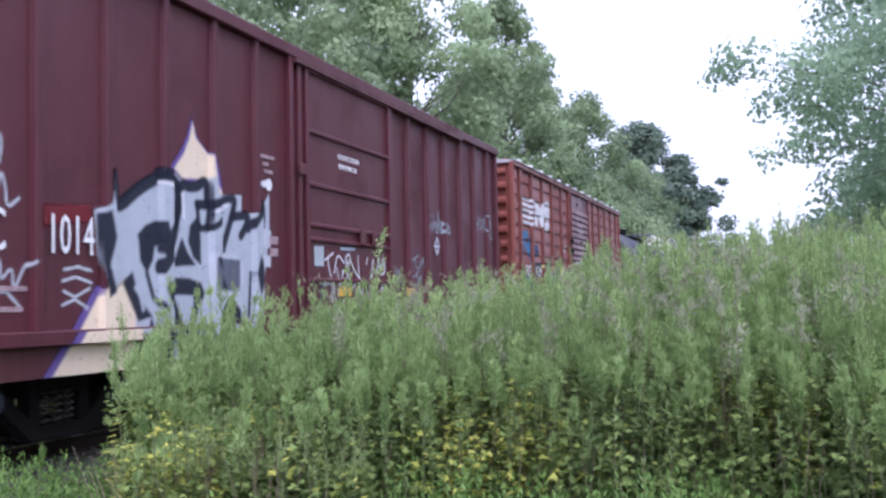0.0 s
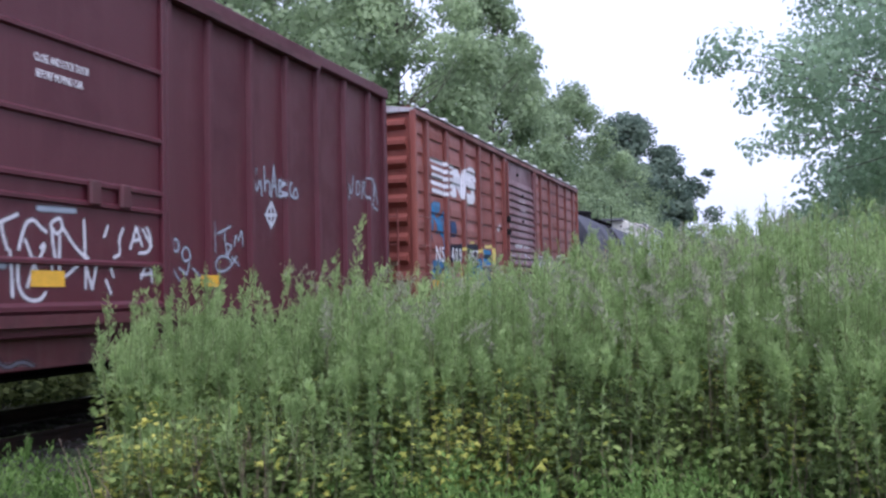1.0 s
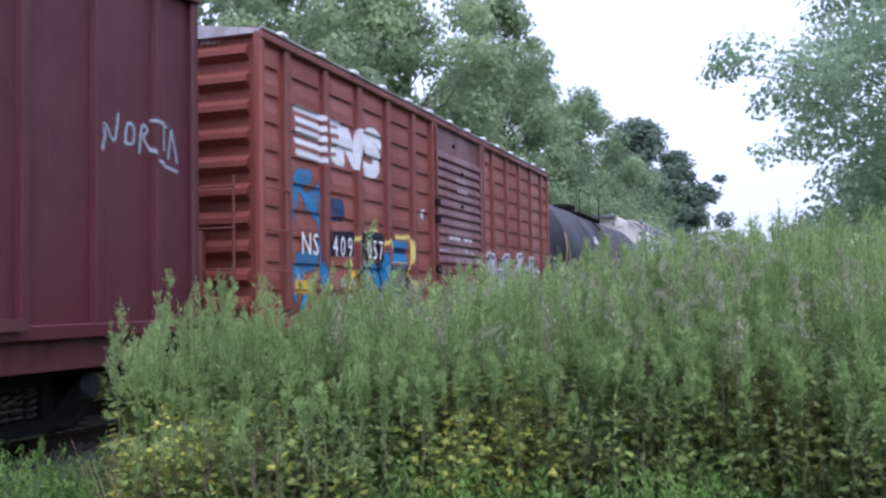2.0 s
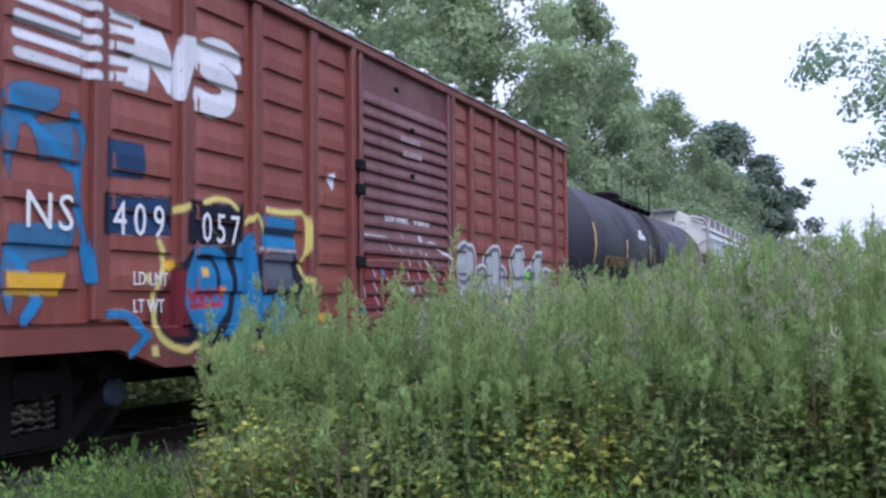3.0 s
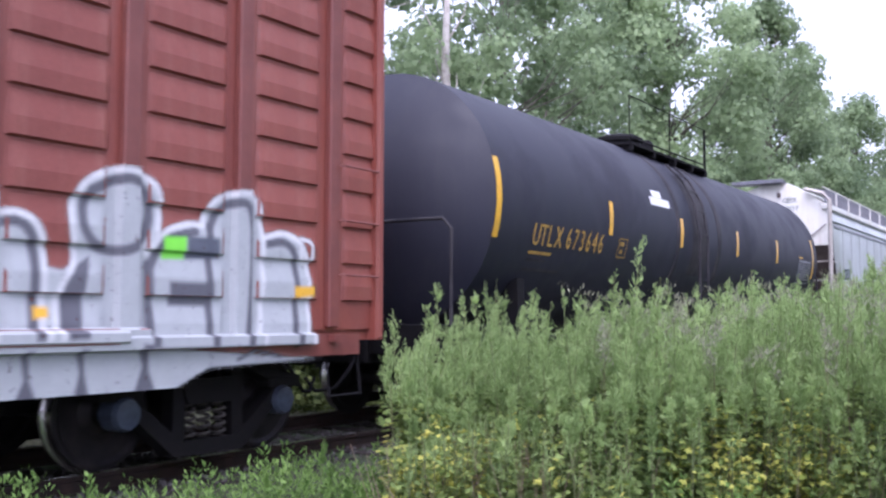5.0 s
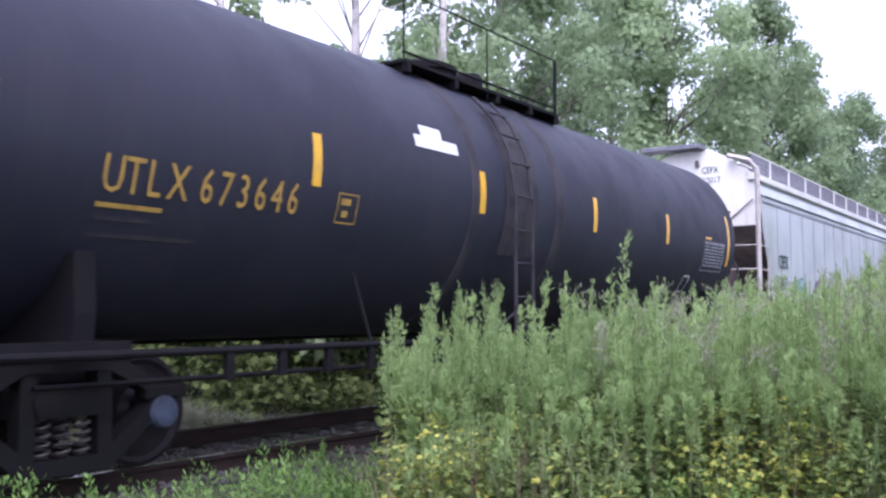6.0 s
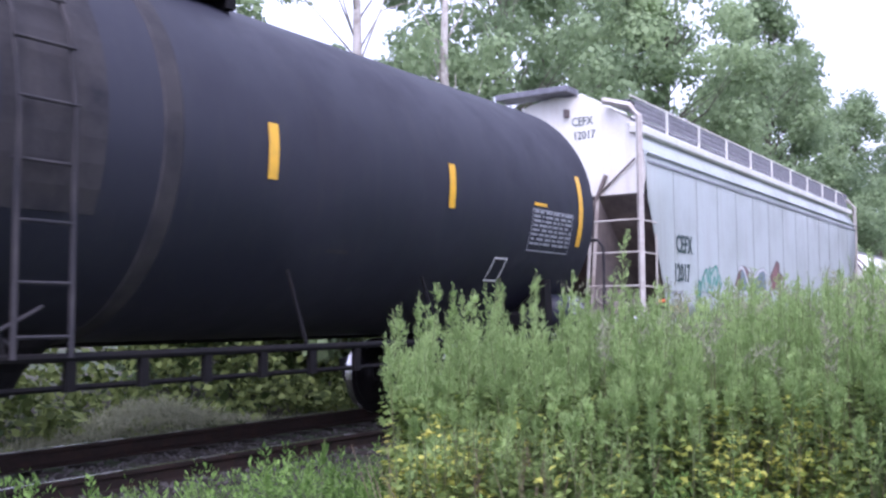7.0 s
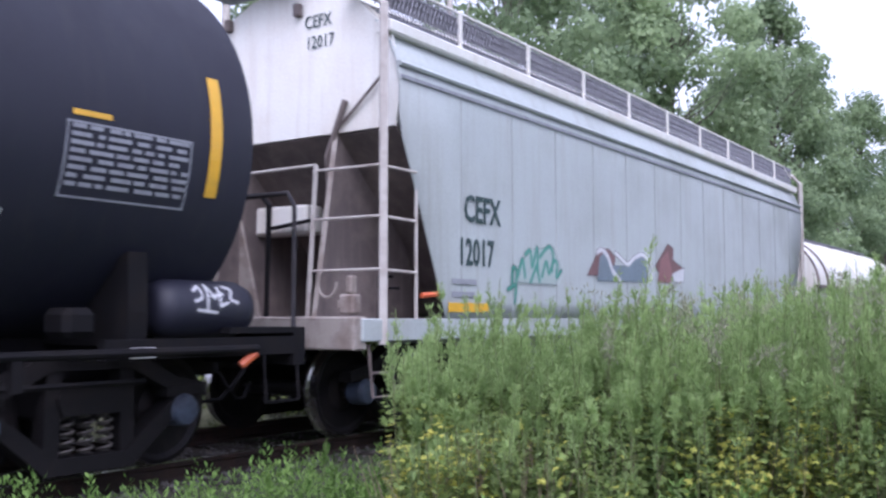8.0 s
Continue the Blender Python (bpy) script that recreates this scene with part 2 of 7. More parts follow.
def lettering(text, size, parent, mat, at, stretch=1.0, name="lettering", label="", space=1.0, bold=0.0):
    """Flat letters with a little thickness, in the plane that at gives, standing on its x axis."""
    cu = bpy.data.curves.new(name, "FONT")
    cu.body, cu.size, cu.extrude = text, size, 0.002
    cu.resolution_u = 2
    cu.space_character = space
    cu.offset = bold
    tmp = bpy.data.objects.new(name, cu)
    scene.collection.objects.link(tmp)
    me = bpy.data.meshes.new_from_object(tmp.evaluated_get(bpy.context.evaluated_depsgraph_get()))
    bpy.data.objects.remove(tmp)
    me.transform(Matrix.Diagonal((stretch, 1, 1, 1)))
    me.materials.clear()
    me.materials.append(mat)
    ob = new(name, me)
    ob.parent = parent
    ob.matrix_basis = at
    return tagged(ob, label)


def on_side(y, z, x=1.6):
    """The pose of writing on a car's near side: reads towards the far end, faces outward."""
    return Matrix(((0, 0, 1, x), (1, 0, 0, y), (0, 1, 0, z), (0, 0, 0, 1)))


# ---- sprayed paint ----
class Spray:
    """A sheet of sprayed colour on a car's side: shapes are laid over one another on a fine grid that follows the relief."""

    def __init__(self, y0, y1, z0, z1, step=0.02):
        self.step = step
        self.y, self.z = np.arange(y0, y1, step), np.arange(z0, z1, step)
        self.gy, self.gz = np.meshgrid(self.y, self.z, indexing="ij")
        self.rgb = np.zeros(self.gy.shape + (3,))
        self.a = np.zeros(self.gy.shape)

    def lay(self, colour, cover):
        cover = cover * 0.97
        self.rgb = np.where(self.a[..., None] < 0.01, np.array(colour), self.rgb * (1 - cover[..., None]) + np.array(colour) * cover[..., None])
        self.a = np.maximum(self.a, cover)

    def away(self, pts, closed):
        """Distance of every grid place from a line."""
        best = np.full(self.gy.shape, 1e9)
        pairs = list(zip(pts, pts[1:])) + ([(pts[-1], pts[0])] if closed else [])
        for (ay, az), (by, bz) in pairs:
            dy, dz = by - ay, bz - az
            t = np.clip(((self.gy - ay) * dy + (self.gz - az) * dz) / max(dy * dy + dz * dz, 1e-9), 0, 1)
            best = np.minimum(best, np.hypot(self.gy - ay - t * dy, self.gz - az - t * dz))
        return best

    def stroke(self, colour, width, pts):
        for _ in range(2 if len(pts) > 3 else 0):
            cut = [pts[0]]
            for (ay, az), (by, bz) in zip(pts, pts[1:]):
                cut += [(ay * 0.78 + by * 0.22, az * 0.78 + bz * 0.22), (ay * 0.22 + by * 0.78, az * 0.22 + bz * 0.78)]
            pts = cut + [pts[-1]]
        soft = 0.35 * self.step + 0.006
        self.lay(colour, np.clip(0.5 + (width / 2 - self.away(pts, False)) / (2 * soft), 0, 1))

    def poly(self, colour, pts):
        inside = np.zeros(self.gy.shape, bool)
        for (ay, az), (by, bz) in zip(pts, pts[1:] + pts[:1]):
            cross = (az > self.gz) != (bz > self.gz)
            at = ay + (self.gz - az) * (by - ay) / (bz - az if abs(bz - az) > 1e-9 else 1e-9)
            inside ^= cross & (self.gy < at)
        d = self.away(pts, True) * np.where(inside, 1, -1)
        self.lay(colour, np.clip(0.5 + d / (0.7 * self.step + 0.012), 0, 1))

    def mesh(self, name, relief, parent, label, lift=0.005):
        ny, nz = self.gy.shape
        q = (self.a[:-1, :-1] + self.a[1:, :-1] + self.a[1:, 1:] + self.a[:-1, 1:]) > 0.02
        i, j = np.nonzero(q)
        f = np.stack([i * nz + j, (i + 1) * nz + j, (i + 1) * nz + j + 1, i * nz + j + 1], 1)
        used = np.unique(f)
        back = np.zeros(ny * nz, int)
        back[used] = np.arange(len(used))
        x = relief(self.gy, self.gz) + lift
        v = np.stack([x.ravel(), self.gy.ravel(), self.gz.ravel()], 1)[used]
        me = bpy.data.meshes.new(name)
        me.from_pydata(v.tolist(), [], back[f].tolist())
        at = me.attributes.new("paint", "FLOAT_COLOR", "POINT")
        at.data.foreach_set("color", np.concatenate([self.rgb.reshape(-1, 3)[used], self.a.ravel()[used, None]], 1).astype(np.float32).ravel())
        me.materials.append(SPRAY)
        ob = new(name, me)
        ob.parent = parent
        return tagged(ob, label)


SILVER_SPRAY = (0.4, 0.435, 0.48)
BLACK_SPRAY = (0.01, 0.012, 0.024)
CREAM_SPRAY = (0.74, 0.62, 0.45)
PURPLE_SPRAY = (0.12, 0.08, 0.25)
BLUE_SPRAY = (0.03, 0.19, 0.4)
NAVY_SPRAY = (0.02, 0.05, 0.12)
YELLOW_SPRAY = (0.62, 0.52, 0.16)
PALE_SPRAY = (0.48, 0.5, 0.54)
GREY_SPRAY = (0.11, 0.11, 0.13)
WHITE_SPRAY = (0.68, 0.68, 0.71)
GREEN_SPRAY = (0.22, 0.75, 0.06)
RED_SPRAY = (0.35, 0.03, 0.05)
ORANGE_SPRAY = (0.75, 0.25, 0.03)
GOLD_SPRAY = (0.75, 0.42, 0.03)
TEAL_SPRAY = (0.05, 0.15, 0.28)
DARKRED_SPRAY = (0.14, 0.02, 0.025)
STEEL_SPRAY = (0.1, 0.11, 0.14)
ROSE_SPRAY = (0.3, 0.16, 0.16)
MINT_SPRAY = (0.08, 0.28, 0.22)
PLATE_SPRAY = (0.38, 0.42, 0.44)
WASH_SPRAY = (0.4, 0.47, 0.45)
RUST_SPRAY = (0.2, 0.12, 0.12)
SLATE_SPRAY = (0.2, 0.25, 0.29)
DULL_SPRAY = (0.56, 0.57, 0.58)
ALUM_SPRAY = (0.39, 0.41, 0.42)
HAZE_SPRAY = (0.33, 0.37, 0.42)
FRESH_SPRAY = (0.17, 0.026, 0.028)


# ---- ground, track bed, rails ----
XC, ZR = -7.445, 0.35      # centre line of the track, height of the rails


def smooth(a, b, v):
    t = np.clip((v - a) / (b - a), 0, 1)
    return t * t * (3 - 2 * t)


def ground_z(x, y):
    """Level near the camera, a low bed under the track, a bank rising beyond the weeds."""
    x, y = np.asarray(x, float), np.asarray(y, float)
    bed = 0.17 * smooth(3.4, 2.2, np.abs(x - XC))
    bank = 0.75 * smooth(-4.4, 0.5, x) * smooth(5.5, 12.0, y)
    back = 0.5 * smooth(-10.5, -15, x)
    lump = 0.04 * np.sin(1.7 * x + 0.6 * y) * np.cos(0.9 * y - x)
    return bed + bank + back + lump * (1 - smooth(3.0, 2.4, np.abs(x - XC)))


def ground_mat():
    m, n, l, b, out = node_mat("weedy_soil")
    co = n.new("ShaderNodeTexCoord").outputs["Object"]
    a = ramp(n, l, noise_node(n, l, co, 0.8, 6.0), 0.4, 0.62)
    col = mix_col(n, l, a, (0.05, 0.039, 0.029), (0.035, 0.06, 0.018))
    f = noise_node(n, l, co, 22.0, 5.0)
    col = mix_col(n, l, ramp(n, l, f, 0.58, 0.8), col, (0.1, 0.085, 0.065))
    l.new(col, b.inputs["Base Color"])
    b.inputs["Roughness"].default_value = 0.95
    bp = n.new("ShaderNodeBump")
    bp.inputs["Strength"].default_value = 0.8
    bp.inputs["Distance"].default_value = 0.05
    l.new(f, bp.inputs["Height"])
    l.new(bp.outputs["Normal"], b.inputs["Normal"])
    return m


def steps(*spans):
    out = []
    for a, b, s in spans:
        out += list(np.arange(a, b, s))
    return np.array(out + [spans[-1][1]])


def build_ground():
    xs = steps((-900, -60, 120), (-60, -16, 4), (-16, 8, 0.4), (8, 60, 4), (60, 900, 120))
    ys = steps((-600, -30, 95), (-30, 30, 0.6), (30, 160, 5), (160, 1600, 160))
    gx, gy = np.meshgrid(xs, ys, indexing="ij")
    v = np.stack([gx, gy, ground_z(gx, gy)], -1).reshape(-1, 3)
    ny = len(ys)
    faces = [(i * ny + j, (i + 1) * ny + j, (i + 1) * ny + j + 1, i * ny + j + 1) for i in range(len(xs) - 1) for j in range(ny - 1)]
    me = bpy.data.meshes.new("ground")
    me.from_pydata(v.tolist(), [], faces)
    me.shade_smooth()
    me.materials.append(ground_mat())
    tagged(new("ground", me), "weedy brown soil with green growth beside the track", "ground", kind="structure")


def build_track():
    prof = [(-0.07, -0.17), (0.07, -0.17), (0.07, -0.155), (0.012, -0.13), (0.012, -0.045), (0.036, -0.035), (0.036, -0.004), (0.026, 0.0),
            (-0.026, 0.0), (-0.036, -0.004), (-0.036, -0.035), (-0.012, -0.045), (-0.012, -0.13), (-0.07, -0.155)]
    for side, dz in ((0.7175, -0.02), (-0.7175, 0.03)):
        rail = thing("rail", "rusty steel rail with a worn bright top on wooden ties", "rail", pose(XC + side, 0, ZR + dz), "track rails", "structure")
        part("rail_body", extrude(bmesh.new(), prof, "y", -40, 220), RAIL_SIDE, rail)
        part("railhead", nb(-0.022, 0.022, -40, 220, 0.001, 0.004), BRIGHT_STEEL, rail, "bright worn running surface")
    bed = thing("track_bed", "weathered wooden ties half buried in grey ballast", "track bed", kind="structure")
    tie = part("tie", nb(-1.3, 1.3, -0.11, 0.11, -0.16, 0.0, bevel=0.012), TIE, bed, at=pose(XC, -6, ZR - 0.165))
    for k in range(1, 150):
        again(tie, pose(XC + random.uniform(-0.04, 0.04), -6 + 0.52 * k, ZR - 0.165 + random.uniform(-0.01, 0.005), 0, 0, random.uniform(-1.5, 1.5)))
    rng = np.random.default_rng(5)
    n = 9000
    px, py = rng.uniform(XC - 1.9, XC + 1.25, n), 2 + 40 * rng.random(n) ** 1.6
    oct_v = np.array([(1, 0, 0), (-1, 0, 0), (0, 1, 0), (0, -1, 0), (0, 0, 1), (0, 0, -1)], float)
    oct_f = np.array([(0, 2, 4), (2, 1, 4), (1, 3, 4), (3, 0, 4), (2, 0, 5), (1, 2, 5), (3, 1, 5), (0, 3, 5)])
    sc = rng.uniform(0.012, 0.034, (n, 1, 3)) * rng.uniform(0.8, 1.2, (n, 6, 1))
    v = oct_v[None] * sc
    a = rng.uniform(0, 6.28, n)
    rx = v[:, :, 0] * np.cos(a)[:, None] - v[:, :, 1] * np.sin(a)[:, None]
    ry = v[:, :, 0] * np.sin(a)[:, None] + v[:, :, 1] * np.cos(a)[:, None]
    v = np.stack([rx + px[:, None], ry + py[:, None], v[:, :, 2] + (ground_z(px, py) + 0.008)[:, None]], -1)
    f = (oct_f[None] + 6 * np.arange(n)[:, None, None]).reshape(-1, 3)
    me = bpy.data.meshes.new("ballast")
    me.from_pydata(v.reshape(-1, 3).tolist(), [], f.tolist())
    me.materials.append(surface("grey_ballast_stone", (0.1, 0.09, 0.086), (0.05, 0.044, 0.042), 0.9, scale=12.0))
    tagged(new("ballast", me), "loose grey crushed stone between the ties", "ballast", kind="stuff")


build_ground()
build_track()


# ---- the train: parts that all cars share ----
def travel(t):
    """Metres that the train has come towards the camera at t seconds."""
    return -0.046 - 5.751 * t - 0.0387 * t * t - 0.0016 * t ** 3


WHEEL_R = 0.457
CARS, AXLES = [], []
ALL_T = [0.5 * k for k in range(17)]


def wheelset(parent, y):
    bm = bmesh.new()
    for s in (1, -1):
        o = [(0.1, 0.62), (0.14, 0.66), (0.2, 0.685), (0.36, 0.69), (0.39, 0.675), (0.483, 0.675), (0.483, 0.705), (0.46, 0.715), (WHEEL_R, 0.8), (0.42, 0.805), (0.38, 0.78), (0.2, 0.76), (0.12, 0.81), (0.1, 0.81)]
        lathe(bm, [(r, s * x) for r, x in o], "x", 40)
    lathe(bm, [(0.08, -1.0), (0.08, 1.0)], "x", 14)
    ob = part("wheelset", bm, WHEEL_STEEL, parent, "dark wheels on an axle", smooth=False, at=pose(0, y, WHEEL_R))
    ob.data.materials.append(BRIGHT_STEEL)
    for f in ob.data.polygons:
        if all(math.hypot(ob.data.vertices[i].co.y, ob.data.vertices[i].co.z) > 0.45 for i in f.vertices):
            f.material_index = 1
    return ob


def truck(car, y):
    """Two side frames with springs, a bolster and two wheelsets."""
    tr = part("truck", nb(-1.0, 1.0, -0.16, 0.16, 0.42, 0.7, bevel=0.03), IRON, car, "grimy cast iron truck", at=pose(0, y, 0))
    for s in (1, -1):
        bm = bmesh.new()
        def bar(pts, w=0.085):
            extrude(bm, pts, "x", s * 1.0 - w, s * 1.0 + w)
        bar([(-1.12, 0.56), (-0.75, 0.62), (-0.35, 0.82), (0.35, 0.82), (0.75, 0.62), (1.12, 0.56), (1.12, 0.67), (0.8, 0.73), (0.42, 0.93), (-0.42, 0.93), (-0.8, 0.73), (-1.12, 0.67)])
        bar([(-0.98, 0.57), (-0.86, 0.62), (-0.3, 0.19), (0.3, 0.19), (0.86, 0.62), (0.98, 0.57), (0.38, 0.07), (-0.38, 0.07)])
        bar([(-0.4, 0.18), (-0.27, 0.18), (-0.25, 0.85), (-0.38, 0.85)], 0.07)
        bar([(0.27, 0.18), (0.4, 0.18), (0.38, 0.85), (0.25, 0.85)], 0.07)
        bar([(-0.26, 0.49), (0.26, 0.49), (0.3, 0.62), (0.26, 0.7), (-0.26, 0.7), (-0.3, 0.62)], 0.1)
        part("side_frame", bm, IRON, tr)
        for dy in (-0.17, 0.0, 0.17):
            bm = bmesh.new()
            pts = [(s * 1.0 + 0.055 * math.cos(a), dy + 0.055 * math.sin(a), 0.17 + 0.32 * a / (2 * math.pi * 5)) for a in (2 * math.pi * 5 * k / 50 for k in range(51))]
            tube(bm, pts, 0.014, 5)
            part("spring", bm, SPRING_STEEL, tr, "worn coil spring")
        for dy in (-0.88, 0.88):
            bm = lathe(bmesh.new(), [(0.135, s * 0.93), (0.135, s * 1.09), (0.115, s * 1.13), (0.06, s * 1.14)], "x", 20, (0, dy, WHEEL_R))
            part("bearing_cap", bm, BLUE_CAP if s > 0 else IRON, tr, "round bearing end cap")
            bm = nb(s * 1.0 - 0.09, s * 1.0 + 0.09, dy - 0.17, dy + 0.17, 0.56, 0.68, bevel=0.02)
            part("bearing_adapter", bm, IRON, tr)
    for dy in (-0.88, 0.88):
        AXLES.append(wheelset(tr, dy))
    return tr


def coupler(car, y, d):
    """Knuckle coupler and its brake hose at one end; d is the way outward."""
    bm = nb(-0.1, 0.1, min(y, y + d * 0.75), max(y, y + d * 0.75), 0.76, 0.96, bevel=0.02)
    box(bm, -0.16, 0.16, min(y + d * 0.52, y + d * 0.8), max(y + d * 0.52, y + d * 0.8), 0.7, 1.02, bevel=0.04)
    part("coupler", bm, IRON, car, "rusty knuckle coupler")
    bm = tube(bmesh.new(), [(0.25, y, 0.85), (0.26, y + d * 0.2, 0.62), (0.22, y + d * 0.4, 0.42), (0.12, y + d * 0.62, 0.4), (0.08, y + d * 0.75, 0.55)], 0.022, 6)
    part("brake_hose", bm, UNDER, car)


def ladder(bm, x, ya, yb, zs, r=0.012, out=0.06):
    for z in zs:
        tube(bm, [(x - 0.02, ya, z), (x + out, ya + 0.02, z), (x + out, yb - 0.02, z), (x - 0.02, yb, z)], r, 6)


def roof(car, half_w, y0, y1, z, rise, mat, ribs, seam_h=0.035):
    """A low ridged roof with cross seams."""
    pts = [(-half_w, z - 0.05), (half_w, z - 0.05), (half_w, z), (0, z + rise), (-half_w, z)]
    r = part("roof", extrude(bmesh.new(), pts, "y", y0, y1), mat, car, "dull galvanised roof with cross seams")
    seam = None
    for k in range(ribs):
        y = y0 + (y1 - y0) * (k + 0.5) / ribs
        if seam is None:
            p = [(-half_w, z), (0, z + rise), (half_w, z), (half_w, z + seam_h), (0, z + rise + seam_h), (-half_w, z + seam_h)]
            seam = part("roof_seam", extrude(bmesh.new(), p, "y", -0.05, 0.05), mat, car, at=pose(0, y, 0))
        else:
            again(seam, pose(0, y, 0))


# ---- maroon boxcar ----
MAROON_POSTS = (-7.38, -6.46, -5.54, -4.62, -3.7, -2.78, 2.26, 3.19, 4.12, 5.06, 5.99, 6.92)


def boxcar_maroon():
    car = thing("boxcar", "maroon steel boxcar with ribbed sides and sprayed graffiti", "freight car", pose(XC, 13.22, ZR))
    Y0, Y1 = -7.78, 7.62
    part("body", nb(-1.5, 1.53, Y0 + 0.06, Y1 - 0.06, 1.0, 4.5), MAROON, car)
    # side sheet, lip and deep side sill
    part("side_sill", extrude(bmesh.new(), [(Y0 + 0.9, 0.66), (Y1 - 0.9, 0.66), (Y1 - 0.5, 0.8), (Y1, 0.8), (Y1, 1.0), (Y0, 1.0), (Y0, 0.8), (Y0 + 0.5, 0.8)], "x", 1.44, 1.52), MAROON_DARK, car, "dark maroon side sill")
    part("sill_lip", nb(1.5, 1.615, Y0, Y1, 0.93, 1.06, bevel=0.012), MAROON, car)
    part("far_sill", nb(-1.52, -1.44, Y0, Y1, 0.7, 1.0), UNDER, car)
    part("top_chord", nb(1.5, 1.63, Y0, Y1, 4.44, 4.6, bevel=0.015), MAROON, car)
    post = None
    for y in MAROON_POSTS:
        if post is None:
            post = part("side_post", extrude(bmesh.new(), [(1.53, -0.06), (1.588, -0.045), (1.594, -0.035), (1.594, 0.035), (1.588, 0.045), (1.53, 0.06)], "z", 1.06, 4.44), MAROON, car, at=pose(0, y, 0))
        else:
            again(post, pose(0, y, 0))
    for y0, y1 in ((Y0, Y0 + 0.12), (Y1 - 0.12, Y1)):
        part("corner_post", nb(1.48, 1.6, y0, y1, 1.0, 4.45, bevel=0.02), MAROON, car)
    for y in (-1.95, -1.72, 1.43):
        part("door_post", nb(1.5, 1.61, y - 0.05, y + 0.05, 1.0, 4.45, bevel=0.01), MAROON, car)
    # sliding door
    door = part("door", nb(1.53, 1.585, -1.58, 1.33, 1.12, 4.4, bevel=0.006), MAROON, car, "maroon sliding door with pressed ribs")
    for z, h in ((4.38, 0.05), (3.56, 0.04), (2.85, 0.04), (2.31, 0.04), (2.12, 0.035), (1.58, 0.035), (1.18, 0.05)):
        part("door_rib", extrude(bmesh.new(), [(1.58, z - h), (1.625, z - h * 0.6), (1.625, z + h * 0.2), (1.58, z + h)], "y", -1.56, 1.31), MAROON, door)
    for y in (-1.55, 1.3):
        part("door_edge", nb(1.57, 1.63, y - 0.04, y + 0.04, 1.14, 4.4, bevel=0.008), MAROON, door)
    part("door_rail", nb(1.53, 1.66, -1.9, 5.0, 4.38, 4.45), MAROON_DARK, car)
    part("door_track", nb(1.5, 1.68, -1.9, 5.0, 1.02, 1.12), MAROON_DARK, car)
    part("door_lock", nb(1.6, 1.67, -1.82, -1.68, 2.92, 3.08, bevel=0.02), MAROON_DARK, door, "grimy door lock bracket")
    for y in (0.1, 0.55):
        part("door_bracket", nb(1.6, 1.66, y, y + 0.16, 2.1, 2.34, bevel=0.02), MAROON_DARK, door)
    part("end_wall", nb(-1.5, 1.5, Y1 - 0.08, Y1, 1.0, 4.5), MAROON, car)
    roof(car, 1.6, Y0, Y1, 4.61, 0.2, MAROON_DARK, 14, 0.012)
    part("centre_sill", nb(-0.35, 0.35, Y0 + 0.2, Y1 - 0.2, 0.45, 1.0), UNDER, car)
    part("far_sill_web", nb(-1.5, -1.42, Y0 + 1.0, Y1 - 1.0, 0.55, 1.0), UNDER, car)
    part("brake_rod", tube(bmesh.new(), [(0.6, -4.4, 0.5), (0.6, 4.4, 0.52)], 0.025, 6), UNDER, car)
    bearer = None
    for y in range(-5, 6):
        if bearer is None:
            bearer = part("crossbearer", nb(-1.4, 1.4, -0.05, 0.05, 0.8, 1.0), UNDER, car, at=pose(0, y, 0))
        else:
            again(bearer, pose(0, y, 0))
    part("brake_cylinder", lathe(bmesh.new(), [(0.18, 2.0), (0.2, 2.05), (0.2, 2.9), (0.18, 2.95)], "y", 18, (0.75, 0, 0.72)), UNDER, car)
    for y in (-5.6, 5.6):
        truck(car, y)
    coupler(car, Y0, -1)
    coupler(car, Y1, 1)
    # stencils: yellow plates, white bars for writing too small to read, road number
    for y, z, w, h in ((-0.6, 1.36, 0.42, 0.14), (2.0, 1.36, 0.36, 0.13)):
        part("yellow_plate", nb(1.588 if y < 1 else 1.6, 1.593 if y < 1 else 1.605, y, y + w, z, z + h), YELLOW, car, "yellow reflective plate")
    lettering("1014", 0.5, car, WHITE, on_side(-6.34, 1.73, 1.56), 0.62, label="white road number")
    lettering("C", 0.5, car, WHITE, on_side(-7.02, 1.73, 1.56), 0.62)
    for z, y, w in ((3.07, -2.66, 0.34), (2.98, -2.6, 0.14), (2.89, -2.56, 0.2), (1.02, -6.9, 0.25), (1.25, -7.0, 0.4), (1.42, -7.0, 0.45)):
        part("stencil_line", nb(1.536, 1.54, y, y + w, z - 0.022, z + 0.022), FADED_WHITE, car, "small white stencilled line")
    part("stencil_spot", lathe(bmesh.new(), [(0.075, 1.536), (0.075, 1.54)], "x", 16, (0, -2.45, 2.73)), WHITE, car)
    for z in (1.9, 2.05):
        part("stencil_plate", nb(1.536, 1.54, -2.45, -2.24, z - 0.05, z + 0.05), FADED_WHITE, car)
    return car


# ---- russet boxcar ----
PITCH = 0.344
LINES = 3.41


